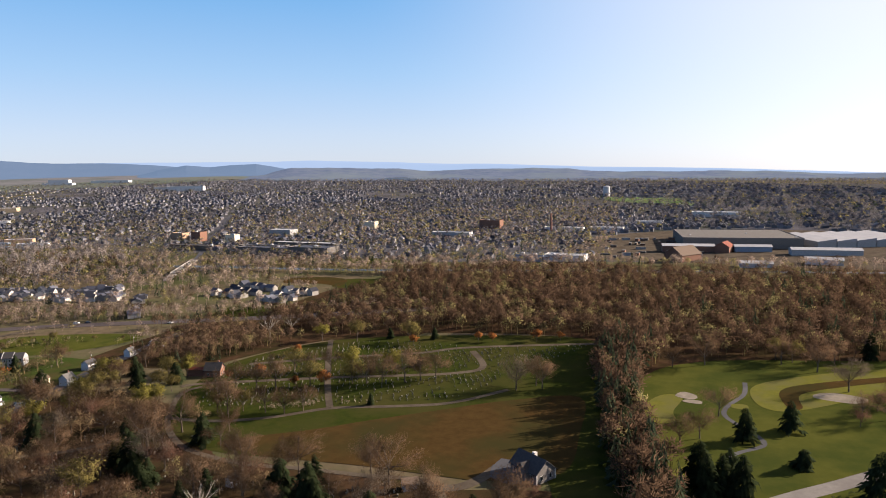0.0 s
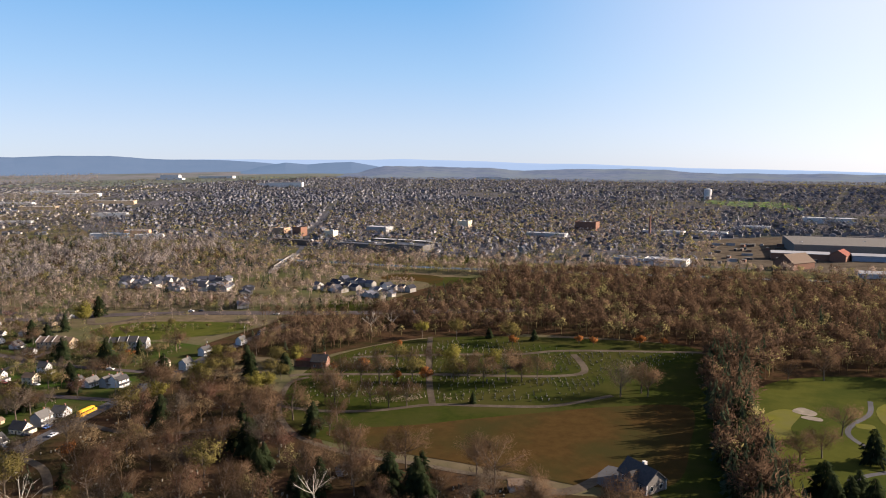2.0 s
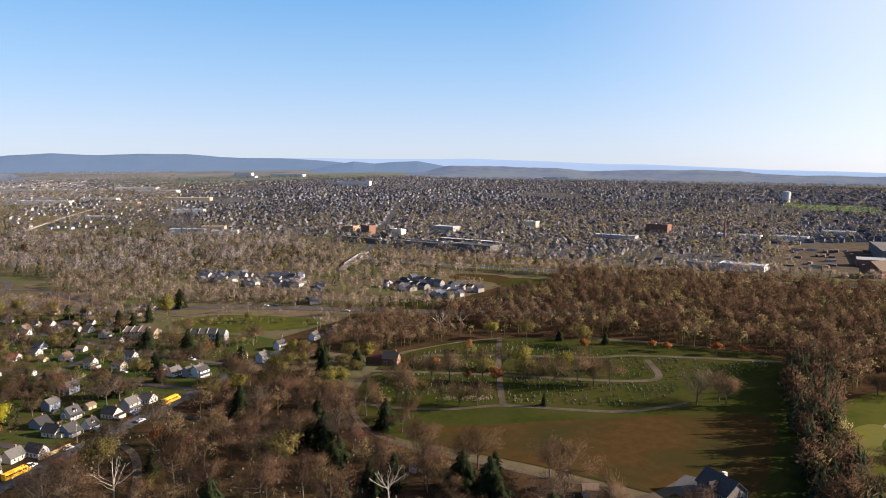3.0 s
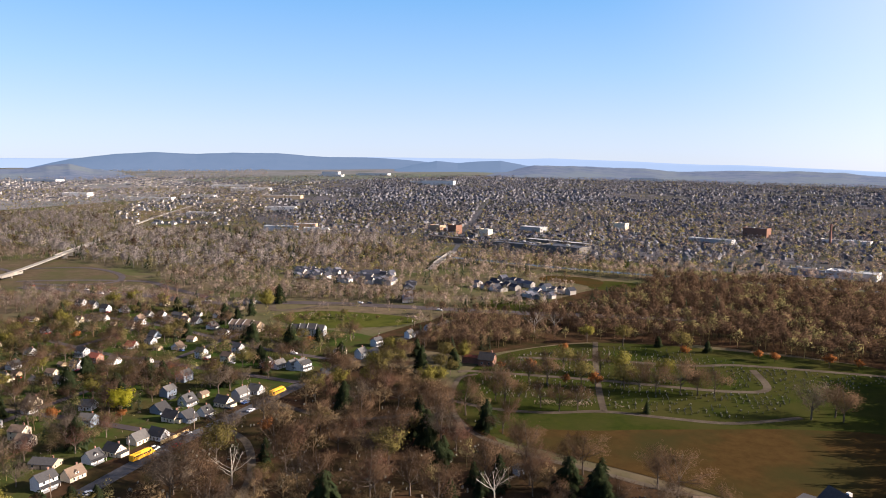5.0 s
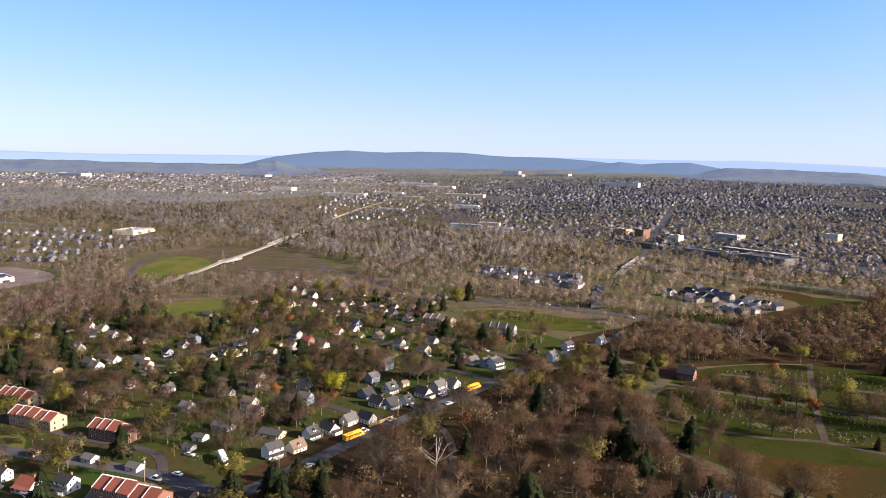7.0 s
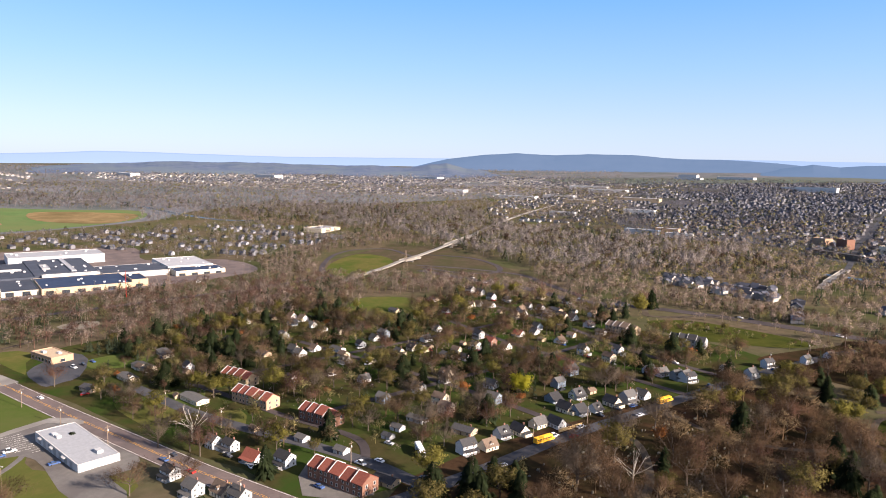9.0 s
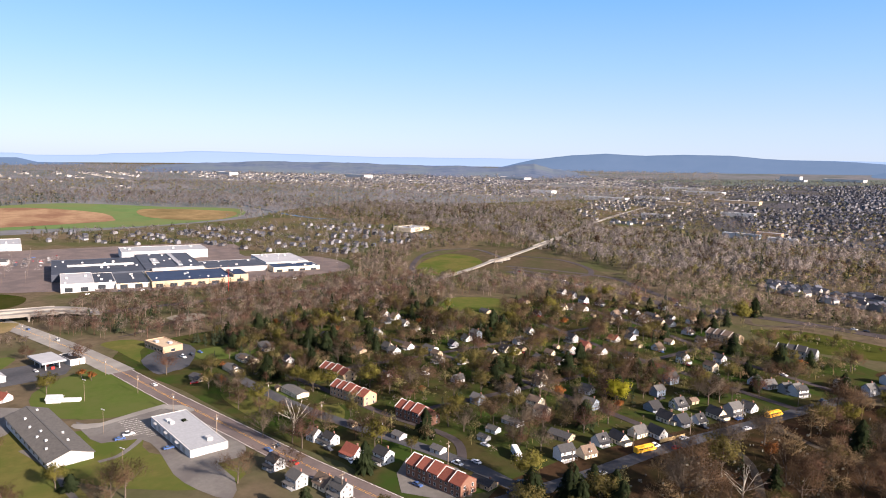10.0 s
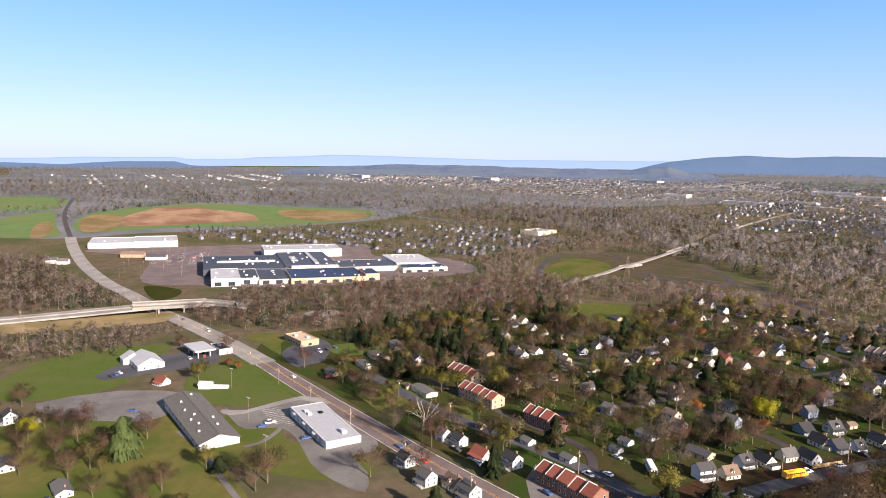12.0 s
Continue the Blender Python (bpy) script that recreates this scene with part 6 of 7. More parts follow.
# ---------- the shopping centre ----------
mall = thing("shopping_centre", "sprawling flat roofed shopping centre with dark roofs", "shopping centre")
for q in ((-876, -36, -990, 58, 6.2, "roof_membrane", "roof_membrane", 10), (-880, 58, -1012, 122, 6.6, "roof_membrane", "roof_membrane", 9), (-866, 122, -925, 194, 6.6, "wall_grey", "roof_membrane", 6), (-804, -28, -874, 2, 7.5, "wall_white", "roof_pale", 3),
          (-812, 2, -876, 22, 6.0, "wall_white", "roof_membrane", 3), (-806, 22, -878, 54, 4.6, "wall_cream", "roof_membrane", 4), (-797, 55, -866, 138, 6.4, "wall_tan", "roof_navy", 7), (-800, 138, -840, 154, 8.6, "wall_tan", "roof_navy", 1),
          (-878, 195, -955, 248, 8, "wall_white", "roof_pale", 6), (-846, 195, -877.5, 252, 6.6, "wall_cream", "roof_navy", 4),
          (-1020, 44, -1074, 152, 9, "wall_white", "roof_white", 5), (-870, 64, -878, 120, 8.0, "wall_white", "roof_pale", 0), (-930, -20, -936, 50, 7.4, "wall_white", "roof_pale", 0), (-926, 70, -960, 78, 7.6, "wall_grey", "roof_pale", 1), (-900, 96, -1010, 101, 7.6, "wall_grey", "roof_pale", 0)):
    xa, ya, xb, yb, hh, wl, rf_, nu = q
    cx, cy = -900, 100
    bl = flat_block(mall, min(xa, xb) - cx, ya - cy, max(xa, xb) - cx, yb - cy, hh, wl, rf_, 0.45, nu, int(-xa + yb))
    if max(xa, xb) > -850:
        n = int((yb - ya) // 14)
        for k in range(n):
            yy = ya - cy + 7 + 14 * k
            part("shop_front", Build().box(max(xa, xb) - cx, yy - 3.5, -0.2, max(xa, xb) - cx + 0.5, yy + 3.5, 4.2), M["glass"], bl, "dark glazed shop front")
mall.matrix_basis = Matrix.Translation((-900, 100, ground_z(-840, 100)))
store = thing("store", "long low white store with a green glazed front", "store")
flat_block(store, -38, -62, 38, 0, 6.5, "wall_white", "roof_white", 0.8, 4, 2)
flat_block(store, -34, 0, 40, 62, 8.0, "wall_white", "roof_white", 0.8, 4, 5)
part("shop_front", Build().box(40.0, 10, -0.2, 40.6, 46, 4.5), M["wall_blue"], store, "green blue shop front")
at_place(store, -1207, -137, 3)
for bx, by, bw, bd, hh, wl, rf_, lab in ((-1078, -128, 30, 14, 4.5, "brick_tan", "roof_brown", "tan roadside shop with a pitched brown roof"), (-1048, -96, 26, 14, 4.2, "wall_white", "roof_dark", "white roadside diner with a dark roof"),
                                 (-1040, -222, 16, 9, 4.5, "wall_white", "roof_grey", "white house by the concrete road"), (-1030, -206, 13, 9, 4.0, "wall_white", "roof_grey", "small white house by the concrete road")):
    put = house_kind(bw, bd, hh, hh + 3, wl, rf_, lab, chimney=False, name="roadside_building", category="building")
    at_place(put, bx, by, 80)
whb = thing("depot", "white flat roofed depot among woods", "warehouse")
flat_block(whb, -20, -30, 20, 30, 6, "wall_cream", "roof_white", 0.8, 4, 8)
at_place(whb, -1200, 555, 28)

# ---------- bridges ----------
def bridge(x, y, turn, length, width, height, label, name="bridge", deck="worn_concrete", piers=3, base=0.0):
    root = thing(name, label, "bridge")
    part("deck", Build().box(-length / 2, -width / 2, height - 1.5, length / 2, width / 2, height - 0.05), M[deck], root)
    for s in (-1, 1):
        part("parapet", Build().box(-length / 2, s * width / 2 - 0.2, height - 0.05, length / 2, s * width / 2 + 0.2, height + 1.0), M["worn_concrete"], root)
    for k in range(piers):
        px = -length / 2 + length * (k + 1) / (piers + 1)
        part("pier", Build().box(px - 0.7, -width / 2 + 0.8, -3, px + 0.7, width / 2 - 0.8, height - 1.5), M["worn_concrete"], root)
    root.matrix_basis = Matrix.Translation((x, y, ground_z(x, y))) @ Matrix.Rotation(radians(turn), 4, "Z")
    return root


bridge(-687 + 8, -62, 92, 62, 11, 6.0, "concrete highway overpass on piers", "overpass", piers=2)
bridge(-687 - 8, -64, 92, 62, 11, 6.0, "concrete highway overpass on piers", "overpass", piers=2)
bridge(-916, 658, 127, 150, 8.0, 6.6, "long concrete road bridge over the river", piers=5)
bridge(-386, 781, 105.4, 118, 8.4, 2.5, "pale concrete bridge into the town", piers=4)
bridge(-790, 480, 116, 40, 10, 4.5, "short concrete bridge over the highway", piers=1)

# ---------- single trees ----------
for key, spots in (
    ("fir", [(101, 285), (122, 295), (74, 238), (80, 241), (86, 238), (74, 247), (53, 243), (51, 251), (48, 258), (60, 310), (56, 304), (129, 236), (52, 279), (60, 272)]),
    ("fir", [(-140, 250), (-125, 230), (-148, 260), (-101, 217), (-97, 224), (-249, 346), (-150, 254), (-155, 272), (-126, 237), (-72, 229), (-588, 145), (-566, 142), (-516, 115), (-449, 121), (-444, 130), (-534, 118), (-473, 262), (-454, 258)]),
    ("fir", [(-347, 196), (-356, 188), (-533, 222), (-546, 246), (-520, 250), (-352, 236), (-366, 257), (-286, 77), (-307, 116), (-392, 398), (-383, 402), (-392, 428), (-404, 478), (-293, 353), (-275, 306), (-470, 126), (-478, 134), (-486, 120), (-495, 112)]),
    ("fir", [(-230, 120), (-222, 132), (-226, 146), (-212, 128), (-218, 150), (-204, 140), (-60, 222), (-108, 206)]),
    ("shrub", [(114, 260), (-326, -29), (-372, 20)]),
    ("bare", [(98, 312), (75, 281), (84, 287), (164, 375), (111, 388), (93, 384), (22, 348), (19, 353), (-44, 249), (-78, 248), (-115, 275), (-96, 252), (-36, 243), (-195, 218), (-200, 255), (-175, 287), (-154, 238), (-129, 220)]),
    ("bare", [(-105, 230), (-102, 260), (-72, 249), (-214, 179), (-218, 190), (-180, 261), (-118, 291), (-85, 227), (-189, 229), (-172, 230), (-178, 248), (-156, 296), (-139, 325), (-151, 246), (-338, -87), (-371, -97), (-301, 29), (-303, -16), (-309, -11)]),
    ("grey", [(9, 346), (166, 344), (-343, 50), (-330, 60), (-304, 135), (-330, 176), (-268, 153), (-287, 156), (-279, 146), (-290, 190), (-273, 266), (-271, 282), (-324, 195)]),
    ("bare", [(-425, 325), (-453, 350), (-410, 357), (-430, 362), (-446, 272), (-410, 408), (-423, 85), (-441, 136), (-438, 82), (-460, 180), (-480, 210), (-500, 240), (-330, 262), (-345, 280)]),
    ("red", [(-393, -89), (-374, -60), (-443, -126), (-400, -100), (-520, -20), (-545, -50), (-470, 25), (-372, 128), (-300, 262), (-322, 62), (-268, 300)]),
    ("pale", [(-192, 188), (-341, 64), (-160, 455), (-150, 470), (-95, 215)]),
    ("yellow", [(-85, 381), (-60, 376), (-177, 369), (-120, 445), (-218, 298), (-207, 309), (-174, 317), (-170, 322), (-551, 126), (-541, 148), (-386, 122), (-380, 128), (-308, 91), (-483, 283), (-505, 341), (-532, 410), (-523, 423), (-492, 429)]),
    ("yellow", [(-332, 236), (-391, 446), (-394, 100), (-391, 224), (-396, 92), (-463, -38), (-400, 455), (-408, 465), (-244, 128), (-330, -34)]),
    ("rust", [(-134, 370), (-150, 364), (-126, 411), (-57, 432), (-7, 439), (21, 439), (36, 441), (-16, 440), (-92, 352), (-108, 352), (-350, 352), (-212, 232), (-486, -20), (-478, -15)]),
    ("bare", [(-140, 350), (-128, 349), (-118, 350), (-70, 356), (-62, 357), (-50, 359), (-42, 361), (-34, 364), (-100, 312), (-110, 314), (-92, 316), (-128, 312), (-108, 378), (-96, 379), (-72, 378), (-48, 380)]),
    ("olive", [(-78, 357), (-100, 353), (-118, 381), (-134, 314), (-122, 316), (-222, 112), (-214, 106), (-206, 118), (-346, -80), (-60, 440), (-96, 442)]),
):
    for px, py in spots:
        put_tree(key, px, py)
for px, py in ((-61, 325), (-46, 388), (-75, 449), (-45, 447)):
    put_tree("fir", px, py, 0.5)
put_tree("bright", -295, 223, 1.05)
put_tree("lightfir", -354, -68, 1.12)
put_tree("bright", -390, -112, 0.8)


def fill(poly, spacing, mix, size, group, clear=6.0):
    """Single trees spread through an outline, clear of houses and roads."""
    x, y = sow(poly, spacing, 0.4)
    keys, weights = [k for k, _ in mix], [w for _, w in mix]
    for a, b in zip(x, y):
        if all((a - c) ** 2 + (b - d) ** 2 > (r + clear - 6 + 2) ** 2 for c, d, r in TAKEN):
            put_tree(tree_pick.choices(keys, weights)[0], float(a), float(b), size * tree_pick.uniform(0.7, 1.25), group)


SUBURB = [(-272, 130), (-300, 95), (-345, 84), (-430, 70), (-540, 75), (-590, 150), (-600, 250), (-560, 300), (-545, 410), (-440, 430), (-400, 400), (-266, 400), (-272, 300)]
suburb_mix = [("bare", 34), ("grey", 8), ("red", 8), ("olive", 28), ("yellow", 5), ("fir", 11), ("rust", 3)]
fill(SUBURB, 12.0, suburb_mix, 0.84, "suburban trees")
fill([(-300, 98), (-345, 58), (-430, 36), (-470, 28), (-470, 90), (-430, 74), (-345, 90)], 13.0, suburb_mix, 0.78, "suburban trees")
fill([(-250, 100), (-330, 70), (-318, 36), (-262, 40), (-225, 80)], 12.0, suburb_mix, 0.75, "suburban trees")
fill([(-222, 130), (-160, 130), (-110, 195), (-70, 240), (-112, 262), (-130, 292), (-158, 318), (-236, 330)], 16.5, [("bare", 56), ("grey", 14), ("red", 10), ("olive", 12), ("fir", 8)], 1.05, "old burial ground trees")
fill([(-110, 195), (20, 205), (30, 232), (-20, 236), (-66, 246)], 12.0, [("bare", 60), ("grey", 20), ("fir", 12), ("red", 8)], 0.85, "old burial ground trees")
fill([(-236, 330), (-165, 345), (-178, 385), (-234, 395)], 11.0, [("bare", 40), ("olive", 25), ("yellow", 15), ("fir", 20)], 0.85, "lodge trees")
fill([(66, 236), (90, 234), (92, 248), (72, 250)], 6.5, [("fir", 85), ("bare", 15)], 0.85, "golf course trees")
fill([(120, 385), (125, 398), (330, 402), (330, 385), (215, 388)], 10.0, [("bare", 70), ("fir", 8), ("olive", 22)], 1.0, "golf course trees")
fill([(140, 300), (150, 288), (240, 320), (230, 345), (180, 330)], 7.5, [("bare", 50), ("red", 45), ("shrub", 5)], 0.62, "golf course trees")
fill([(-330, -90), (-280, -60), (-290, -20), (-330, -60), (-400, -95), (-450, -150), (-360, -150)], 17.0, [("bare", 60), ("red", 20), ("olive", 20)], 0.8, "lawn trees")
fill([(-470, 40), (-500, 70), (-580, 70), (-560, 100), (-480, 100)], 16.0, [("bare", 30), ("fir", 30), ("olive", 30), ("yellow", 10)], 0.7, "suburban trees")
fill([(-385, 410), (-330, 410), (-270, 430), (-240, 460), (-275, 470), (-330, 455)], 26.0, [("olive", 50), ("bare", 50)], 0.45, "meadow bushes")

# the many trees between the houses and over the old graves
def grove(poly, spacing, low, high, mix, label, clear=2.0):
    """Rounded trees in numbers, clear of houses; mix: shares of brown, reddish, olive and evergreen."""
    x, y = sow(poly, spacing, 0.42)
    taken = np.array(TAKEN)
    k = np.array([bool(np.all((taken[:, 0] - a) ** 2 + (taken[:, 1] - b) ** 2 > (taken[:, 2] * 0.75 + clear) ** 2)) for a, b in zip(x, y)])
    x, y = x[k], y[k]
    cls = nrg.choice(4, len(x), p=mix)
    h = nrg.uniform(low, high, len(x))
    for c, (word, protos, mat, wide) in enumerate((("bare brown", GARDEN, "grove_brown", 1.25), ("bare reddish", GARDEN, "grove_red", 1.2), ("olive leafed", GARDEN_LEAF, "wood_olive", 1.1), ("dark evergreen", FIRS, "wood_dark", 0.95))):
        s = cls == c
        if s.any():
            joined("grove_trees", protos, x[s], y[s], h[s], h[s] * wide * nrg.uniform(0.85, 1.15, s.sum()), M[mat], f"{word} trees {label}")


grove(SUBURB, 12.6, 7, 13.5, [0.56, 0.06, 0.29, 0.09], "crowding between the suburban houses", 1.2)
grove([(-300, 98), (-345, 62), (-430, 40), (-470, 34), (-500, 90), (-540, 100), (-430, 74), (-345, 90)], 13.0, 5, 10, [0.50, 0.15, 0.25, 0.10], "beside the main road")
grove([(-232, 404), (-180, 392), (-150, 440), (-180, 474), (-236, 460)], 9.0, 7, 12, [0.50, 0.16, 0.28, 0.06], "round the cemetery lodge")
grove([(-222, 130), (-160, 130), (-110, 195), (-70, 240), (-112, 262), (-130, 292), (-158, 318), (-236, 330)], 15.0, 10, 16, [0.70, 0.16, 0.06, 0.08], "over the old burial ground", 3.0)

# bushes and hedges of the gardens
for poly, gap, tall, mat, protos, lab in ((SUBURB, 9.0, 3.2, "wood_brown", THIN, "bare brown garden bushes between the houses"), (SUBURB, 13.0, 2.6, "wood_dark", TUFT, "dark evergreen garden bushes"), (SUBURB, 12.0, 3.4, "wood_olive", TUFT, "olive garden bushes in early leaf"),
                                    ([(-114, 316), (-88, 323), (-60, 324), (-58, 327), (-90, 328), (-116, 320)], 1.6, 2.4, "wood_brown", THIN, "bare hedge along the cemetery lane"),
                                    ([(-380, 425), (-330, 428), (-300, 445), (-300, 452), (-340, 440), (-380, 436)], 5.0, 4.0, "wood_olive", TUFT, "bushes across the meadow"),
                                    ([(96, 232), (180, 270), (240, 294), (240, 291), (180, 267), (100, 230)], 1.6, 2.0, "wood_dark", TUFT, "clipped dark hedge along the golf road")):
    bx_, by_ = sow(poly, gap, 0.5)
    bh = tall * nrg.uniform(0.5, 1.2, len(bx_))
    joined("bushes", protos, bx_, by_, bh, bh * nrg.uniform(1.0, 1.8, len(bx_)), M[mat], lab, "bushes")

# ---------- gravestones ----------
def stone_proto(k):
    w, d, h = ((0.45, 0.16, 0.85), (0.35, 0.14, 1.0), (0.55, 0.3, 0.6), (0.22, 0.22, 1.7))[k]
    pts = [(-w, -d), (w, -d), (w, d), (-w, d)]
    v = [(x, y, -0.15) for x, y in pts] + [(x, y, h * 0.82) for x, y in pts] + [(x * 0.6, y, h) for x, y in pts]
    t = []
    for r in (0, 4):
        for i in range(4):
            a, b = r + i, r + (i + 1) % 4
            t += [(a, b, b + 4), (a, b + 4, a + 4)]
    t += [(8, 9, 10), (8, 10, 11)]
    return np.array(v), np.array(t)


STONES = [stone_proto(k) for k in range(4)]
CEM = [(-150, 322), (-84, 326), (-20, 334), (-6, 352), (6, 380), (54, 425), (50, 432), (-20, 424), (-52, 444), (-110, 440), (-152, 398), (-158, 362)]
row_x = np.arange(-190, 90, 3.3)
steps_y = np.arange(312, 452, 1.9)
sx = np.repeat(row_x, len(steps_y)) + nrg.normal(0, 0.5, len(row_x) * len(steps_y))
sy = np.tile(steps_y, len(row_x)) + nrg.normal(0, 0.3, len(sx))
sx = sx - 0.22 * (sy - 380)
patchy = np.array([noise.noise(Vector((a * 0.035, b * 0.07, 2.0))) for a, b in zip(sx, sy)])
keep = inside(CEM, sx, sy) & free_of_roads(sx, sy, 1.2) & (nrg.uniform(0, 1, len(sx)) < 0.5 + 0.7 * patchy)
sx, sy = sx[keep], sy[keep]


def headstones(name, x, y, label):
    vs, ts, base = [], [], 0
    pick = nrg.choice(4, len(x), p=[0.5, 0.25, 0.17, 0.08])
    for k, (pv, pt) in enumerate(STONES):
        s = pick == k
        sc = nrg.uniform(0.65, 1.05, s.sum())[:, None]
        a = nrg.normal(1.75, 0.08, s.sum())[:, None]
        X = (pv[:, 0] * np.cos(a) - pv[:, 1] * np.sin(a)) * sc + x[s][:, None]
        Y = (pv[:, 0] * np.sin(a) + pv[:, 1] * np.cos(a)) * sc + y[s][:, None]
        vs.append(np.stack([X, Y, pv[:, 2] * sc + terr(x[s], y[s])[:, None] + 0.1], -1).reshape(-1, 3))
        ts.append((pt[None] + (np.arange(s.sum()) * len(pv))[:, None, None] + base).reshape(-1, 3))
        base += len(vs[-1])
    me = sheet_mesh(name, np.concatenate(vs), np.concatenate(ts), M["stone_grave"])
    me.shade_flat()
    return tagged(new(name, me), label, "gravestones", kind="stuff")


headstones("gravestones", sx, sy, "rows of pale gravestones on the cemetery lawn")
OLD = [(-232, 150), (-175, 140), (-110, 200), (-72, 236), (-112, 258), (-134, 288), (-160, 312), (-230, 320)]
ox, oy = sow(OLD, 3.4, 0.4)
pk = np.array([noise.noise(Vector((a * 0.05, b * 0.05, 9.0))) for a, b in zip(ox, oy)]) > -0.08
ox, oy = ox[pk], oy[pk]
stone_meshes = [sheet_mesh("gravestone", pv, pt, M["stone_grave"]) for pv, pt in STONES]
for me in stone_meshes:
    me.shade_flat()
for a, b in list(zip(ox, oy))[:: max(1, len(ox) // 280)]:
    k = tree_pick.choices((0, 1, 2, 3), (5, 3, 2, 1))[0]
    g = tagged(new("gravestone", stone_meshes[k]), ("upright pale stone", "narrow pale stone", "low broad stone", "tall stone obelisk")[k] + " gravestone in leaf litter", "gravestone", "old gravestones")
    g.matrix_basis = place(float(a), float(b), tree_pick.uniform(75, 105), tree_pick.uniform(0.8, 1.3), 0.04)
px_, py_ = sow([(-60, 215), (10, 222), (-20, 238), (-62, 244)], 3.6, 0.35)
headstones("gravestones", px_, py_, "pale gravestones along the gravel drive")

# ---------- vehicles ----------
def wheels(root, xs, half, r, w=0.24, rims=True):
    for x in xs:
        for s in (-1, 1):
            wl = part("wheel", Build().tube((x, s * half - w / 2, r), (x, s * half + w / 2, r), r, r, 12), M["tyre"], root)
            if rims:
                part("rim", Build().tube((x, s * (half + w / 2 - 0.01), r), (x, s * (half + w / 2 + 0.015), r), r * 0.55, r * 0.5, 10), M["steel"], wl)


def car_kind(mat, label, long=4.6, tall=1.45):
    root = thing("car", label, "car")
    L, W = long / 2, 0.9
    sec = [(-L, 0.35), (L, 0.35), (L, 0.72), (L - 0.15, 0.85), (L * 0.42, 0.95), (-L * 0.62, 0.97), (-L, 0.92)]
    b = Build()
    n = len(sec)
    b.v = [(x, y, z) for y in (-W, W) for x, z in sec]
    b.f = [tuple(range(n)), tuple(range(2 * n - 1, n - 1, -1))] + [(i, n + i, n + (i + 1) % n, (i + 1) % n) for i in range(n)]
    part("body", b, M[mat], root)
    c = Build()
    g = [(-L * 0.66, 0.95), (L * 0.42, 0.95), (L * 0.1, tall - 0.06), (-L * 0.5, tall - 0.06)]
    c.v = [(x, y * (0.92 if z < 1 else 0.78), z) for y in (-W, W) for x, z in g]
    c.f = [(0, 1, 2, 3), (7, 6, 5, 4)] + [(i, 4 + i, 4 + (i + 1) % 4, (i + 1) % 4) for i in range(4)]
    part("cabin_glass", c, M["glass"], root)
    part("car_roof", Build().box(-L * 0.5, -W * 0.78, tall - 0.06, L * 0.1, W * 0.78, tall), M[mat], root)
    wheels(root, (-L * 0.6, L * 0.62), W - 0.12, 0.33, rims=False)
    return root


CARS = {"cars": [car_kind("car_white", "white car with dark glass"), car_kind("car_dark", "dark car with tinted glass"), car_kind("car_red", "red car with dark glass"), car_kind("car_silver", "silver car with dark glass"),
                 car_kind("car_blue", "blue car with dark glass"), car_kind("car_white", "tall white delivery van", 5.4, 2.1), car_kind("car_dark", "dark tall family car", 4.8, 1.75)]}
HOUSES["vehicles"] = CARS["cars"]
car_pick = random.Random(31)


def put_car(x, y, turn, lift=0.16, group="parked cars"):
    ob = copy_thing(car_pick.choice(CARS["cars"]), place(x, y, turn, 1.0, lift))
    ob["group"] = group
    return ob


def cars_along(line, side, count, group, lift=0.16):
    """Cars at chance places along a road."""
    pts = smooth_line(line, 6)
    for _ in range(count):
        i = car_pick.randrange(len(pts) - 1)
        d = (pts[i + 1] - pts[i]).normalized()
        p = pts[i].lerp(pts[i + 1], car_pick.random()) + Vector((-d.y, d.x)) * side * car_pick.choice((-1, 1))
        put_car(p.x, p.y, math.degrees(math.atan2(d.y, d.x)), lift, group)


cars_along(main_road[:9], 2.6, 9, "cars on the main road")
cars_along(highway[8:17], 6, 12, "cars on the highway")
cars_along(bus_street[1:7], 3.1, 10, "cars parked on the street")
cars_along(cross_street, 3.4, 4, "cars parked on the street")
for x, y, turn in ((-486, -88, 30), (-489, -86, 30), (-492, -84, 30), (-372, -8, 100), (-376, -4, 100), (-416, -70, 60), (-350, 10, 100), (-505, 40, 20), (-508, 46, 20), (-512, 52, 20), (-514, -44, 20), (-520, -32, 20), (-264, 90, 17), (-281, 104, 17)):
    put_car(x, y, turn)
for hx, hy, _ in [q for key, spots in HOUSE_SPOTS for q in spots][::4]:
    put_car(hx + 6.5, hy - 3.5, car_pick.choice((0, 90, 20)), 0.08, "cars in driveways")
for k in range(16):
    put_car(-1020 - 6.2 * car_pick.randrange(14), -30 - 9 * car_pick.randrange(7), 90 if car_pick.random() < 0.8 else 180, 0.16, "cars at the shopping centre")
for k in range(8):
    put_car(-788 + car_pick.uniform(-3, 3), -10 + 30 * k + car_pick.uniform(-8, 8), 90, 0.16, "cars at the shopping centre")


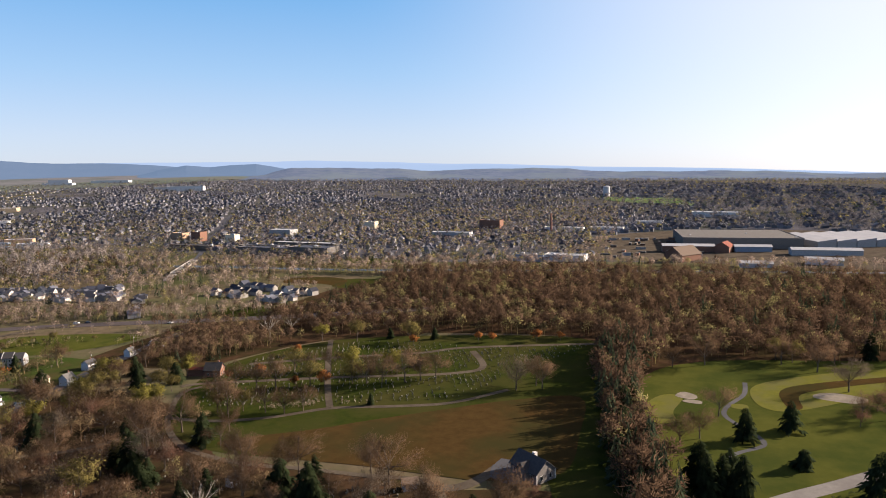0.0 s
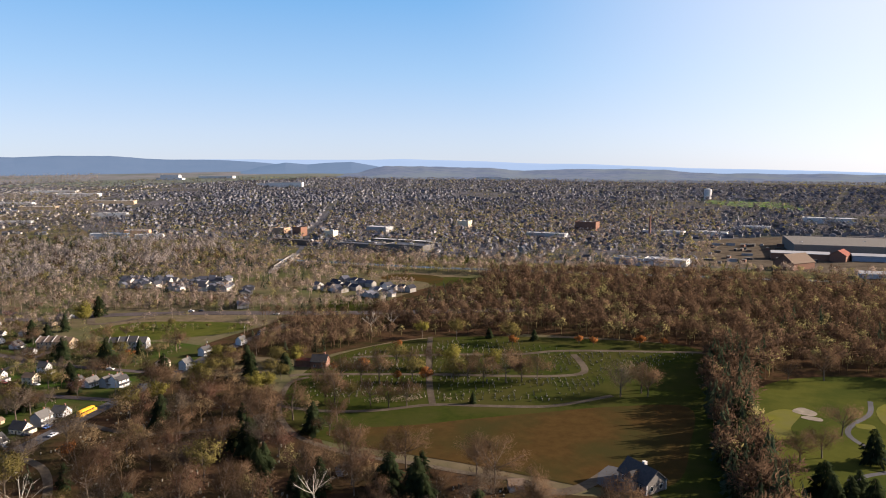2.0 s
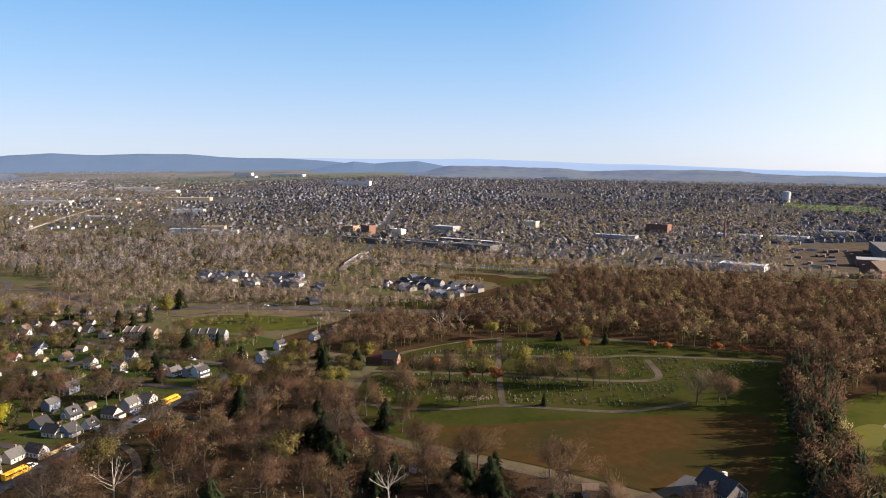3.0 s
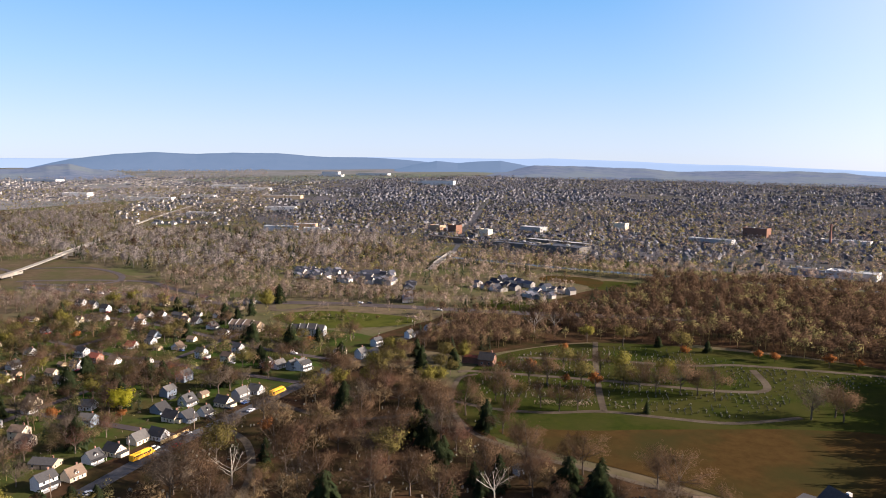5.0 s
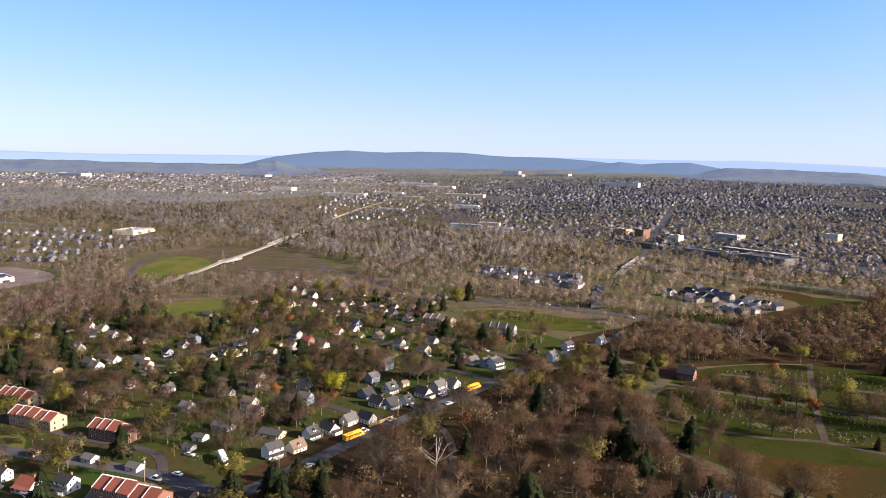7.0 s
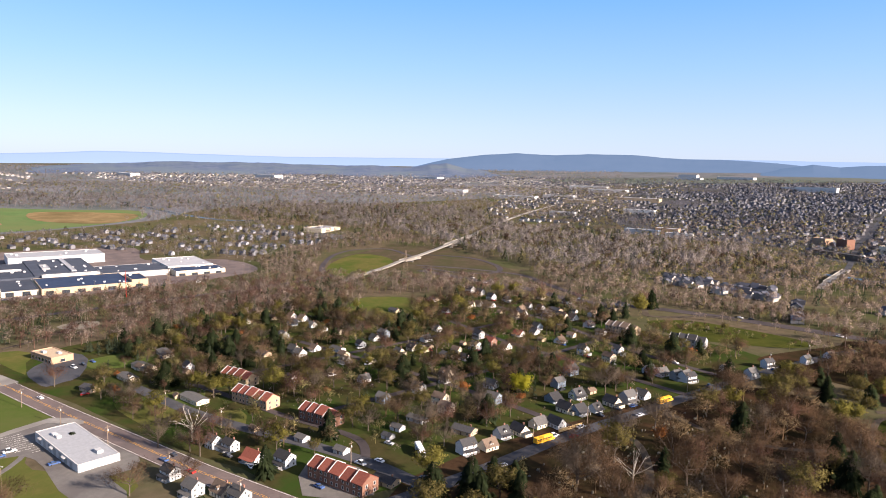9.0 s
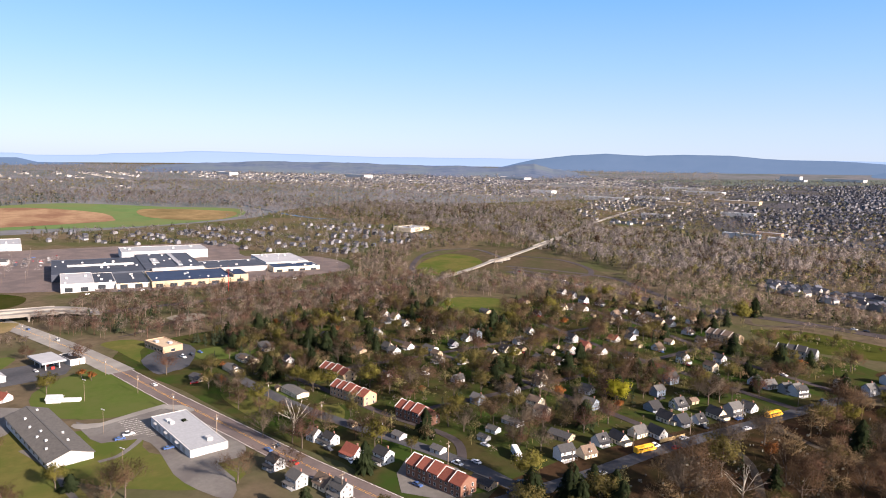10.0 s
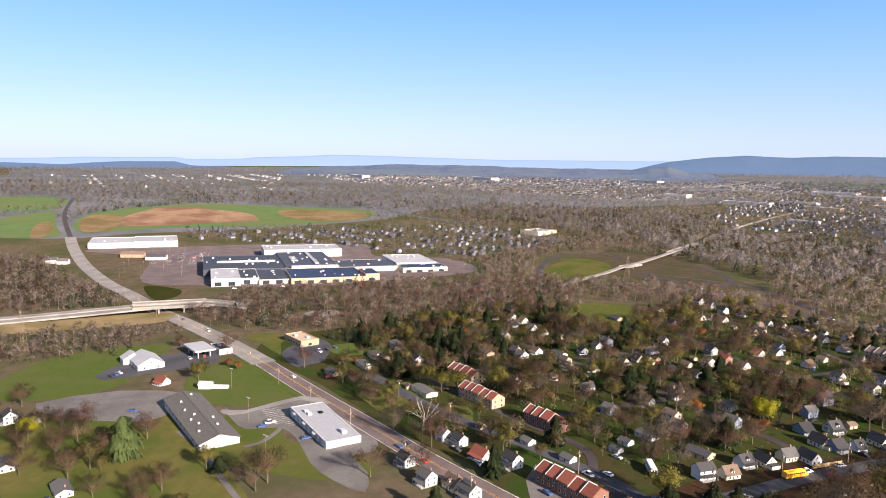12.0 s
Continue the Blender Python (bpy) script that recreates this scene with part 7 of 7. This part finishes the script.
def bus_kind(long=11.4):
    root = thing("school_bus", "yellow school bus parked along the street", "bus", "school buses")
    L, W = long / 2, 1.2
    part("body", Build().extrude([(-W, 0.5), (W, 0.5), (W, 2.6), (W - 0.25, 3.0), (-W + 0.25, 3.0), (-W, 2.6)], -L, L - 1.6), M["bus_yellow"], root)
    part("hood", Build().extrude([(-W + 0.1, 0.5), (W - 0.1, 0.5), (W - 0.15, 1.5), (-W + 0.15, 1.5)], L - 1.6, L), M["bus_yellow"], root)
    for s in (-1, 1):
        for k in range(9):
            part("window", Build().box(-L + 0.5 + 1.0 * k, s * W - 0.02, 1.75, -L + 1.3 + 1.0 * k, s * W + 0.02, 2.4), M["glass"], root)
        part("stripe", Build().box(-L, s * W - 0.02, 1.35, L - 1.6, s * W + 0.025, 1.47), M["tyre"], root, "black side stripe")
    part("windscreen", Build().box(L - 1.62, -W + 0.2, 1.6, L - 1.57, W - 0.2, 2.6), M["glass"], root)
    wheels(root, (-L + 3.0, L - 1.2), W - 0.18, 0.5, 0.3)
    return root


bus = bus_kind()
HOUSES["buses"] = [bus]
for x, y in ((-244.6, 192), (-244.8, 280)):
    copy_thing(bus, place(x, y, 90, 1.0, 0.16))
camper = thing("camper_van", "white motor home parked on grass", "motor home")
part("body", Build().extrude([(-1.2, 0.5), (1.2, 0.5), (1.2, 2.9), (1.0, 3.15), (-1.0, 3.15), (-1.2, 2.9)], -4.6, 4.2), M["car_white"], camper)
part("cab", Build().extrude([(-1.1, 0.5), (1.1, 0.5), (1.05, 1.6), (0.95, 2.2), (-0.95, 2.2), (-1.05, 1.6)], 4.2, 5.2), M["car_white"], camper)
for s in (-1, 1):
    for k in range(4):
        part("window", Build().box(-3.8 + 2.0 * k, s * 1.2 - 0.02, 1.6, -2.7 + 2.0 * k, s * 1.2 + 0.02, 2.3), M["glass"], camper)
    part("stripe", Build().box(-4.5, s * 1.2 - 0.02, 1.1, 4.1, s * 1.2 + 0.02, 1.25), M["car_blue"], camper)
part("windscreen", Build().box(5.18, -0.9, 1.4, 5.23, 0.9, 2.1), M["glass"], camper)
wheels(camper, (-2.8, 3.4), 1.0, 0.42)
camper.matrix_basis = place(-268, 140, -22, 1.1, 0.05)
# plank fence along the bus street
fence = thing("plank_fence", "tan plank fence before a white house", "fence")
for k in range(9):
    part("post", Build().box(-0.06, -8 + 2 * k - 0.06, -0.2, 0.06, -8 + 2 * k + 0.06, 1.6), M["wood_fence"], fence)
for k in range(40):
    part("plank", Build().box(0.07, -8 + 0.4 * k + 0.01, 0.05, 0.1, -8 + 0.4 * k + 0.38, 1.75), M["wood_fence"], fence)
fence.matrix_basis = place(-248.4, 213, 0)

# ---------- poles, towers ----------
def pole_kind(h=10.5):
    root = thing("utility_pole", "wooden utility pole with a crossarm", "utility pole", "utility poles")
    part("pole", Build().tube((0, 0, -0.5), (0, 0, h), 0.17, 0.11, 8), M["pole_wood"], root)
    part("crossarm", Build().box(-1.3, -0.07, h - 1.0, 1.3, 0.07, h - 0.84), M["pole_wood"], root)
    part("transformer", Build().tube((0.3, 0, h - 2.8), (0.3, 0, h - 1.9), 0.22, 0.22, 10), M["steel"], root)
    return root


pole = pole_kind()
lamp = thing("light_pole", "tall grey car park light pole", "light pole", "light poles")
part("pole", Build().tube((0, 0, -0.5), (0, 0, 12), 0.09, 0.06, 8), M["pole_wood"], lamp)
part("lamp_arm", Build().box(-1.0, -0.06, 11.85, 1.0, 0.06, 11.97), M["steel"], lamp)
for s in (-1, 1):
    part("lamp_head", Build().box(s * 1.0 - 0.35, -0.2, 11.75, s * 1.0 + 0.35, 0.2, 11.98), M["steel"], lamp)
HOUSES["poles"] = [pole, lamp]
for line, side, step, turn in ((main_road[:10], 9.5, 42, 107), (bus_street[1:], 5.5, 36, 0), (cross_street, 6.0, 40, 107)):
    pts = smooth_line(line, 8)
    run = 0.0
    for a, b in zip(pts, pts[1:]):
        run += (b - a).length
        if run > step:
            run = 0.0
            d = (b - a).normalized()
            q = b + Vector((-d.y, d.x)) * side
            copy_thing(pole, place(q.x, q.y, turn))
for i in range(5):
    for j in range(4):
        copy_thing(lamp, place(-890 - 52 * i, -60 - 22 * j + 10 * i * 0, 15))
for x, y in ((-800, 215), (-812, 262), (-840, 280), (-900, 275), (-960, 262), (-1010, 215), (-785, 100), (-785, 20), (-330, -10), (-440, -20), (-384, -14)):
    copy_thing(lamp, place(x, y, 30))


def pylon_kind(h, w, label, mat="pole_wood"):
    root = thing("pylon", label, "pylon")
    legs = []
    for sx_, sy_ in ((-1, -1), (1, -1), (1, 1), (-1, 1)):
        part("leg", Build().tube((sx_ * w, sy_ * w, -0.5), (sx_ * w * 0.12, sy_ * w * 0.12, h), 0.09, 0.05, 5), M[mat], root)
        legs.append((sx_, sy_))
    for k in range(7):
        f0, f1 = k / 7, (k + 1) / 7
        for (ax, ay), (bx, by) in zip(legs, legs[1:] + legs[:1]):
            s0, s1 = w * (1 - 0.88 * f0), w * (1 - 0.88 * f1)
            part("brace", Build().tube((ax * s0, ay * s0, h * f0), (bx * s1, by * s1, h * f1), 0.06, 0.06, 4), M[mat], root)
    for z in (0.72, 0.84, 0.96):
        part("crossarm", Build().tube((-w * 1.5, 0, h * z), (w * 1.5, 0, h * z), 0.1, 0.1, 5), M[mat], root)
    return root


for x, y, h, w in ((-668, 393, 34, 3.2), (-565, -152, 30, 3.0), (-704, 150, 30, 2.6), (-712, 250, 30, 2.6)):
    p = pylon_kind(h, w, "steel lattice power pylon above the trees")
    p.matrix_basis = place(x, y, 40)
mast = thing("radio_mast", "slender red steel mast above the wood", "mast")
part("mast", Build().tube((0, 0, -0.5), (0, 0, 26), 0.35, 0.2, 6), M["car_red"], mast)
mast.matrix_basis = place(-742, 120, 0)
tank = thing("water_tower", "white cylindrical water tower on the hill", "water tower")
part("tank", Build().tube((0, 0, -1), (0, 0, 24), 8.5, 8.5, 24), M["wall_white"], tank)
part("cap", Build().tube((0, 0, 24), (0, 0, 26.5), 8.5, 1.0, 24), M["roof_white"], tank)
tank.matrix_basis = place(222, 1800, 0)
stack = thing("smokestack", "tall dark brick smokestack by the works", "chimney")
part("shaft", Build().tube((0, 0, -1), (0, 0, 30), 2.0, 1.3, 14), M["chimney_brick"], stack)
part("collar", Build().tube((0, 0, 29.5), (0, 0, 30.6), 1.55, 1.55, 14), M["chimney_brick"], stack)
stack.matrix_basis = place(55, 1075, 0)

# painted stall lines of the car parks
def stall_lines(spots, label):
    b = Build()
    for x, y, turn, count, gap, long in spots:
        c, s_ = math.cos(radians(turn)), math.sin(radians(turn))
        for k in range(count):
            u = k * gap
            pts = [(x + (u + a) * c - d * s_, y + (u + a) * s_ + d * c) for a, d in ((-0.09, 0), (0.09, 0), (0.09, long), (-0.09, long))]
            zs = [ground_z(*q) + 0.19 for q in pts]
            b.face(*[(q[0], q[1], z) for q, z in zip(pts, zs)])
    return tagged(new("parking_lines", b.mesh("parking_lines", M["paint_line"])), label, "road marking", kind="structure")


stall_lines([(-402, -8, 12, 11, 2.8, 5.0), (-398, 2, 12, 11, 2.8, -4.0), (-380, 8, 12, 12, 2.8, 4.6)], "white stall lines on the warehouse car park")
stall_lines([(-1010 + 22 * (k % 2), -30 - 16 * k, 178, 32, 2.9, 9.0) for k in range(5)] + [(-800, 10 + 60 * k, 92, 14, 2.9, 5.0) for k in range(3)], "white stall lines of the shopping centre car park")

# ---------- the town, its works and far quarters ----------
def gable_proto():
    v = [(-0.5, -0.5, -0.2), (0.5, -0.5, -0.2), (0.5, 0.5, -0.2), (-0.5, 0.5, -0.2), (-0.5, -0.5, 0.62), (0.5, -0.5, 0.62), (0.5, 0.5, 0.62), (-0.5, 0.5, 0.62), (-0.5, 0, 0.97), (0.5, 0, 0.97)]
    t = [(0, 1, 5), (0, 5, 4), (2, 3, 7), (2, 7, 6), (1, 2, 6), (1, 6, 5), (3, 0, 4), (3, 4, 7), (5, 6, 9), (7, 4, 8)]
    k = len(v)
    v += [(-0.55, -0.58, 0.58), (0.55, -0.58, 0.58), (0.55, 0, 1.0), (-0.55, 0, 1.0), (0.55, 0.58, 0.58), (-0.55, 0.58, 0.58)]
    rt = [(k, k + 1, k + 2), (k, k + 2, k + 3), (k + 3, k + 2, k + 4), (k + 3, k + 4, k + 5)]
    return np.array(v), np.array(t), np.array(rt)


GABLE = gable_proto()


def far_houses(name, x, y, turn, w, d, h, label, wall="town_wall_hazed"):
    """Gabled houses too far to count, in one mesh with wall and roof materials."""
    pv, wt, rt = GABLE
    c, s = np.cos(turn)[:, None], np.sin(turn)[:, None]
    lx, ly = pv[:, 0] * w[:, None], pv[:, 1] * d[:, None]
    V = np.stack([lx * c - ly * s + x[:, None], lx * s + ly * c + y[:, None], pv[:, 2] * h[:, None] + terr(x, y)[:, None]], -1).reshape(-1, 3)
    o = (np.arange(len(x)) * len(pv))[:, None, None]
    T = np.concatenate([(wt[None] + o).reshape(-1, 3), (rt[None] + o).reshape(-1, 3)])
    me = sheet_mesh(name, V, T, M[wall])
    me.materials.append(M["town_roof_hazed"])
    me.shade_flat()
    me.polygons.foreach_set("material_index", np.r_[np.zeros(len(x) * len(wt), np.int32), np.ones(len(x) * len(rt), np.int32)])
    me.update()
    return tagged(new(name, me), label, "houses", kind="stuff")


def quarter(poly, along, across, turn_deg, keep_share, label, clear=(), far=99999, size=1.0, wall="town_wall_hazed"):
    """Streets of houses over an outline."""
    a = radians(turn_deg)
    xs, ys = [p[0] for p in poly], [p[1] for p in poly]
    cx, cy, half = (min(xs) + max(xs)) / 2, (min(ys) + max(ys)) / 2, math.hypot(max(xs) - min(xs), max(ys) - min(ys)) / 2
    rows = np.concatenate([[v, v + 22] for v in np.arange(-half, half, across)])
    u, v = np.meshgrid(np.arange(-half, half, along), rows)
    u, v = u.ravel() + nrg.normal(0, 1.2, u.size), v.ravel() + nrg.normal(0, 1.5, u.size)
    x, y = cx + u * math.cos(a) - v * math.sin(a), cy + u * math.sin(a) + v * math.cos(a)
    k = inside(poly, x, y) & (np.abs(u % 130 - 65) < 58)
    x, y = x[k], y[k]
    r = np.hypot(x, y)
    lumps = np.array([noise.noise(Vector((p * 0.004, q * 0.004, 6.0))) for p, q in zip(x, y)])
    k = free_of_roads(x, y, 6) & (nrg.uniform(0, 1, len(x)) < (keep_share + 1.3 * lumps) * np.clip(far / r, 0, 1))
    for other in clear:
        k &= ~inside(other, x, y)
    x, y = x[k], y[k]
    n = len(x)
    far_houses("town_houses", x, y, a + nrg.choice([0, np.pi / 2], n) + nrg.normal(0, 0.05, n), nrg.uniform(6, 11, n) * size, nrg.uniform(6.5, 10, n) * size, nrg.uniform(4.6, 7.2, n), label, wall)


TOWN = [(-820, 1010), (-620, 1030), (-470, 960), (-440, 930), (-250, 860), (-130, 805), (60, 785), (95, 775), (101, 1010), (234, 1095), (430, 1085), (720, 1400), (900, 1800), (600, 2700), (-300, 3200), (-1000, 3400), (-1600, 2500), (-1250, 1500)]
quarter(TOWN, 7.6, 50, -18, 0.72, "grey roofed houses of the dense river town", (INDUS, [(196, 1760), (372, 1690), (370, 1500), (235, 1630)]), 1700, 0.78)
quarter([(430, 760), (900, 900), (1300, 1700), (900, 1800), (720, 1400), (440, 1080)], 14, 70, -10, 0.4, "houses on the far side of the works")
for poly, turn_ in VILLAGES:
    quarter(poly, 8.5, 36, turn_, 1.0, "white walled houses of the river village with dark roofs", (), size=0.9, wall="pale_wall")
quarter([(-1050, 230), (-1110, 200), (-1230, -40), (-1340, -60), (-1345, 430), (-1240, 540), (-1100, 560), (-1000, 400), (-960, 310)], 17, 70, 30, 0.6, "white houses of the leafy quarter behind the shopping centre", size=0.85)
quarter([(-1500, 1280), (-2000, 900), (-2600, 500), (-3300, 400), (-3500, 1400), (-2700, 2200), (-2000, 2300)], 12, 60, 35, 0.62, "pale houses of the far hillside town", (), 2600, 1.1, "pale_wall")
quarter([(-900, 1060), (-1080, 930), (-1300, 1030), (-1500, 1280), (-2000, 2300), (-1600, 2500), (-1250, 1500)], 13, 70, 20, 0.5, "low houses beyond the north bank woods", wall="pale_wall")
quarter([(-2150, 200), (-2250, -500), (-3000, -700), (-3300, 300)], 26, 110, 10, 0.25, "scattered pale houses in the far country", wall="pale_wall")


def block(x, y, turn, w, d, h, wall, roof, label, name="building", units=2, category="building"):
    root = thing(name, label, category)
    flat_block(root, -w / 2, -d / 2, w / 2, d / 2, h, wall, roof, 0.8, units, int(abs(x) + abs(y)))
    root.matrix_basis = Matrix.Translation((x, y, min(ground_z(x, y), ground_z(x - w / 3, y - d / 3)))) @ Matrix.Rotation(radians(turn), 4, "Z")
    return root


# town centre
for x, y, w, d, h, wl, rf_ in ((-93, 1035, 60, 16, 9, "wall_grey", "roof_white"), (-38, 1120, 34, 20, 18, "brick", "roof_dark"), (-500, 1055, 18, 16, 15, "brick", "roof_dark"), (-545, 1080, 24, 16, 11, "brick_tan", "roof_grey"), (-428, 1016, 18, 12, 14, "wall_cream", "roof_grey"),
                               (-375, 1095, 40, 22, 12, "wall_grey", "roof_pale"), (-290, 950, 100, 18, 8, "roof_grey", "roof_pale"), (-318, 905, 110, 26, 8, "stone_wall", "roof_membrane"), (-262, 890, 60, 30, 9, "stone_wall", "roof_membrane"), (-460, 960, 80, 20, 7, "roof_brown", "roof_dark"), (-345, 930, 70, 20, 8, "stone_wall", "roof_membrane"), (76, 1095, 60, 18, 7, "wall_white", "roof_pale"),
                               (140, 1085, 50, 20, 7, "wall_white", "roof_pale"), (217, 1170, 44, 20, 7, "wall_white", "roof_white"), (354, 1290, 80, 30, 9, "wall_white", "roof_white"), (60, 785, 44, 22, 7, "wall_white", "roof_white"), (20, 790, 36, 18, 7, "wall_blue", "roof_grey"), (-250, 1190, 20, 14, 12, "wall_cream", "roof_grey")):
    block(x, y, -16, w, d, h, wl, rf_, f"{'tall' if h > 15 else 'low'} {wl.replace('_', ' ').replace('wall ', '')} town building with a flat roof")
# commercial strip and far sheds
for x, y, w, d, h, wl, rf_ in ((-1753, 1285, 70, 34, 10, "wall_white", "roof_white"), (-1485, 1295, 120, 30, 9, "wall_white", "roof_white"), (-1702, 1832, 130, 40, 10, "wall_white", "roof_white"), (-1520, 1720, 120, 40, 10, "wall_white", "roof_pale"), (-1227, 1505, 110, 36, 9, "wall_tan", "roof_white"),
                               (-1440, 1420, 90, 30, 8, "wall_white", "roof_pale"), (-821, 1000, 60, 22, 8, "wall_blue", "roof_white"), (-790, 1030, 40, 20, 10, "brick_tan", "roof_pale"), (-747, 1004, 44, 18, 7, "wall_white", "roof_white"), (-1134, 1120, 60, 20, 7, "wall_white", "roof_white"), (-1045, 1276, 70, 26, 8, "wall_white", "roof_pale"),
                               (-1300, 1350, 80, 30, 8, "wall_tan", "roof_white"), (-640, 905, 44, 16, 6, "brick_tan", "roof_rust")):
    block(x, y, 24, w, d, h, wl, rf_, f"long flat roofed commercial shed with {wl.split('_')[-1]} walls", "commercial_building", 1)
for x, y, w, d, h in ((-2052, 2920, 90, 30, 14), (-1774, 2870, 160, 40, 12), (-1139, 2290, 120, 30, 16), (-1250, 2340, 60, 20, 10), (-560, 3150, 110, 30, 14), (-480, 3050, 60, 24, 12), (-1900, 2700, 120, 30, 10), (-2500, 1700, 150, 40, 12), (-2800, 1100, 160, 40, 12), (-3000, 600, 140, 36, 12)):
    block(x, y, 10, w, d, h, "wall_white", "roof_white", "long white building far off on the slope", "far_building", 0)
# ironworks: a huge dark shed, sawtooth halls and red gabled sheds
block(277, 917, -6, 134, 118, 13, "stone_wall", "old_shingle", "huge dark sheet metal works shed", "works_shed", 3, "factory")
for k in range(5):
    saw = thing("works_hall", "pale roofed sawtooth works hall", "factory", "sawtooth works halls")
    part("wall", Build().box(-11, -46, -2.5, 11, 46, 7), M["wall_grey"], saw)
    part("roof", Build().extrude([(-11.3, 7.0), (11.3, 7.0), (11.3, 7.8), (-11.3, 10.5)], -46.5, 46.5), M["roof_pale"], saw).matrix_basis = pose(0, 0, 0, 0, 0, 90)
    saw.matrix_basis = place(358 + 23 * k, 900 + 3 * k, 8)
for x, y, turn, w, d, e, r, wl, rf_ in ((184, 776, 40, 32, 24, 7, 15, "brick", "roof_brown"), (205, 845, -6, 58, 16, 7, 9, "brick", "roof_pale"), (244, 836, 60, 22, 16, 7, 12, "brick", "roof_rust"), (275, 836, -6, 40, 13, 6, 8, "wall_blue", "roof_pale"), (243, 722, -10, 30, 14, 4, 6, "wall_white", "roof_white"), (312, 734, -20, 34, 16, 5, 7, "wall_white", "roof_white"), (340, 800, -8, 70, 16, 6, 8, "wall_grey", "roof_pale")):
    sh = thing("works_shed", "gabled works shed with a sheet metal roof", "factory")
    part("wall", gable_walls(w, d, e, r), M[wl], sh)
    part("roof", gable_roof(w, d, e, r, 0.6, 0.3), M[rf_], sh)
    sh.matrix_basis = place(x, y, turn)

# clutter of the works yard: stacked pipes, trailers and small sheds
yard_pick = random.Random(77)
for _ in range(46):
    x, y = yard_pick.uniform(95, 215), yard_pick.uniform(800, 985)
    w, d, h = yard_pick.uniform(3, 12), yard_pick.uniform(2.5, 5), yard_pick.uniform(1.2, 3.4)
    box_ = thing("container", "weathered container or stack in the works yard", "container", "yard stacks")
    part("body", Build().box(-w / 2, -d / 2, -0.3, w / 2, d / 2, h), M[yard_pick.choice(("roof_brown", "roof_dark", "brick", "wall_grey", "roof_grey"))], box_)
    part("lid", Build().box(-w / 2 - 0.1, -d / 2 - 0.1, h, w / 2 + 0.1, d / 2 + 0.1, h + 0.2), M["roof_grey"], box_)
    box_.matrix_basis = place(x, y, yard_pick.choice((-16, 74, -8)))

# the patterns from which copies were taken
for src in [s for group in (TREES, HOUSES) for kinds in group.values() for s in kinds]:
    for o in (*src.children_recursive, src):
        bpy.data.objects.remove(o)
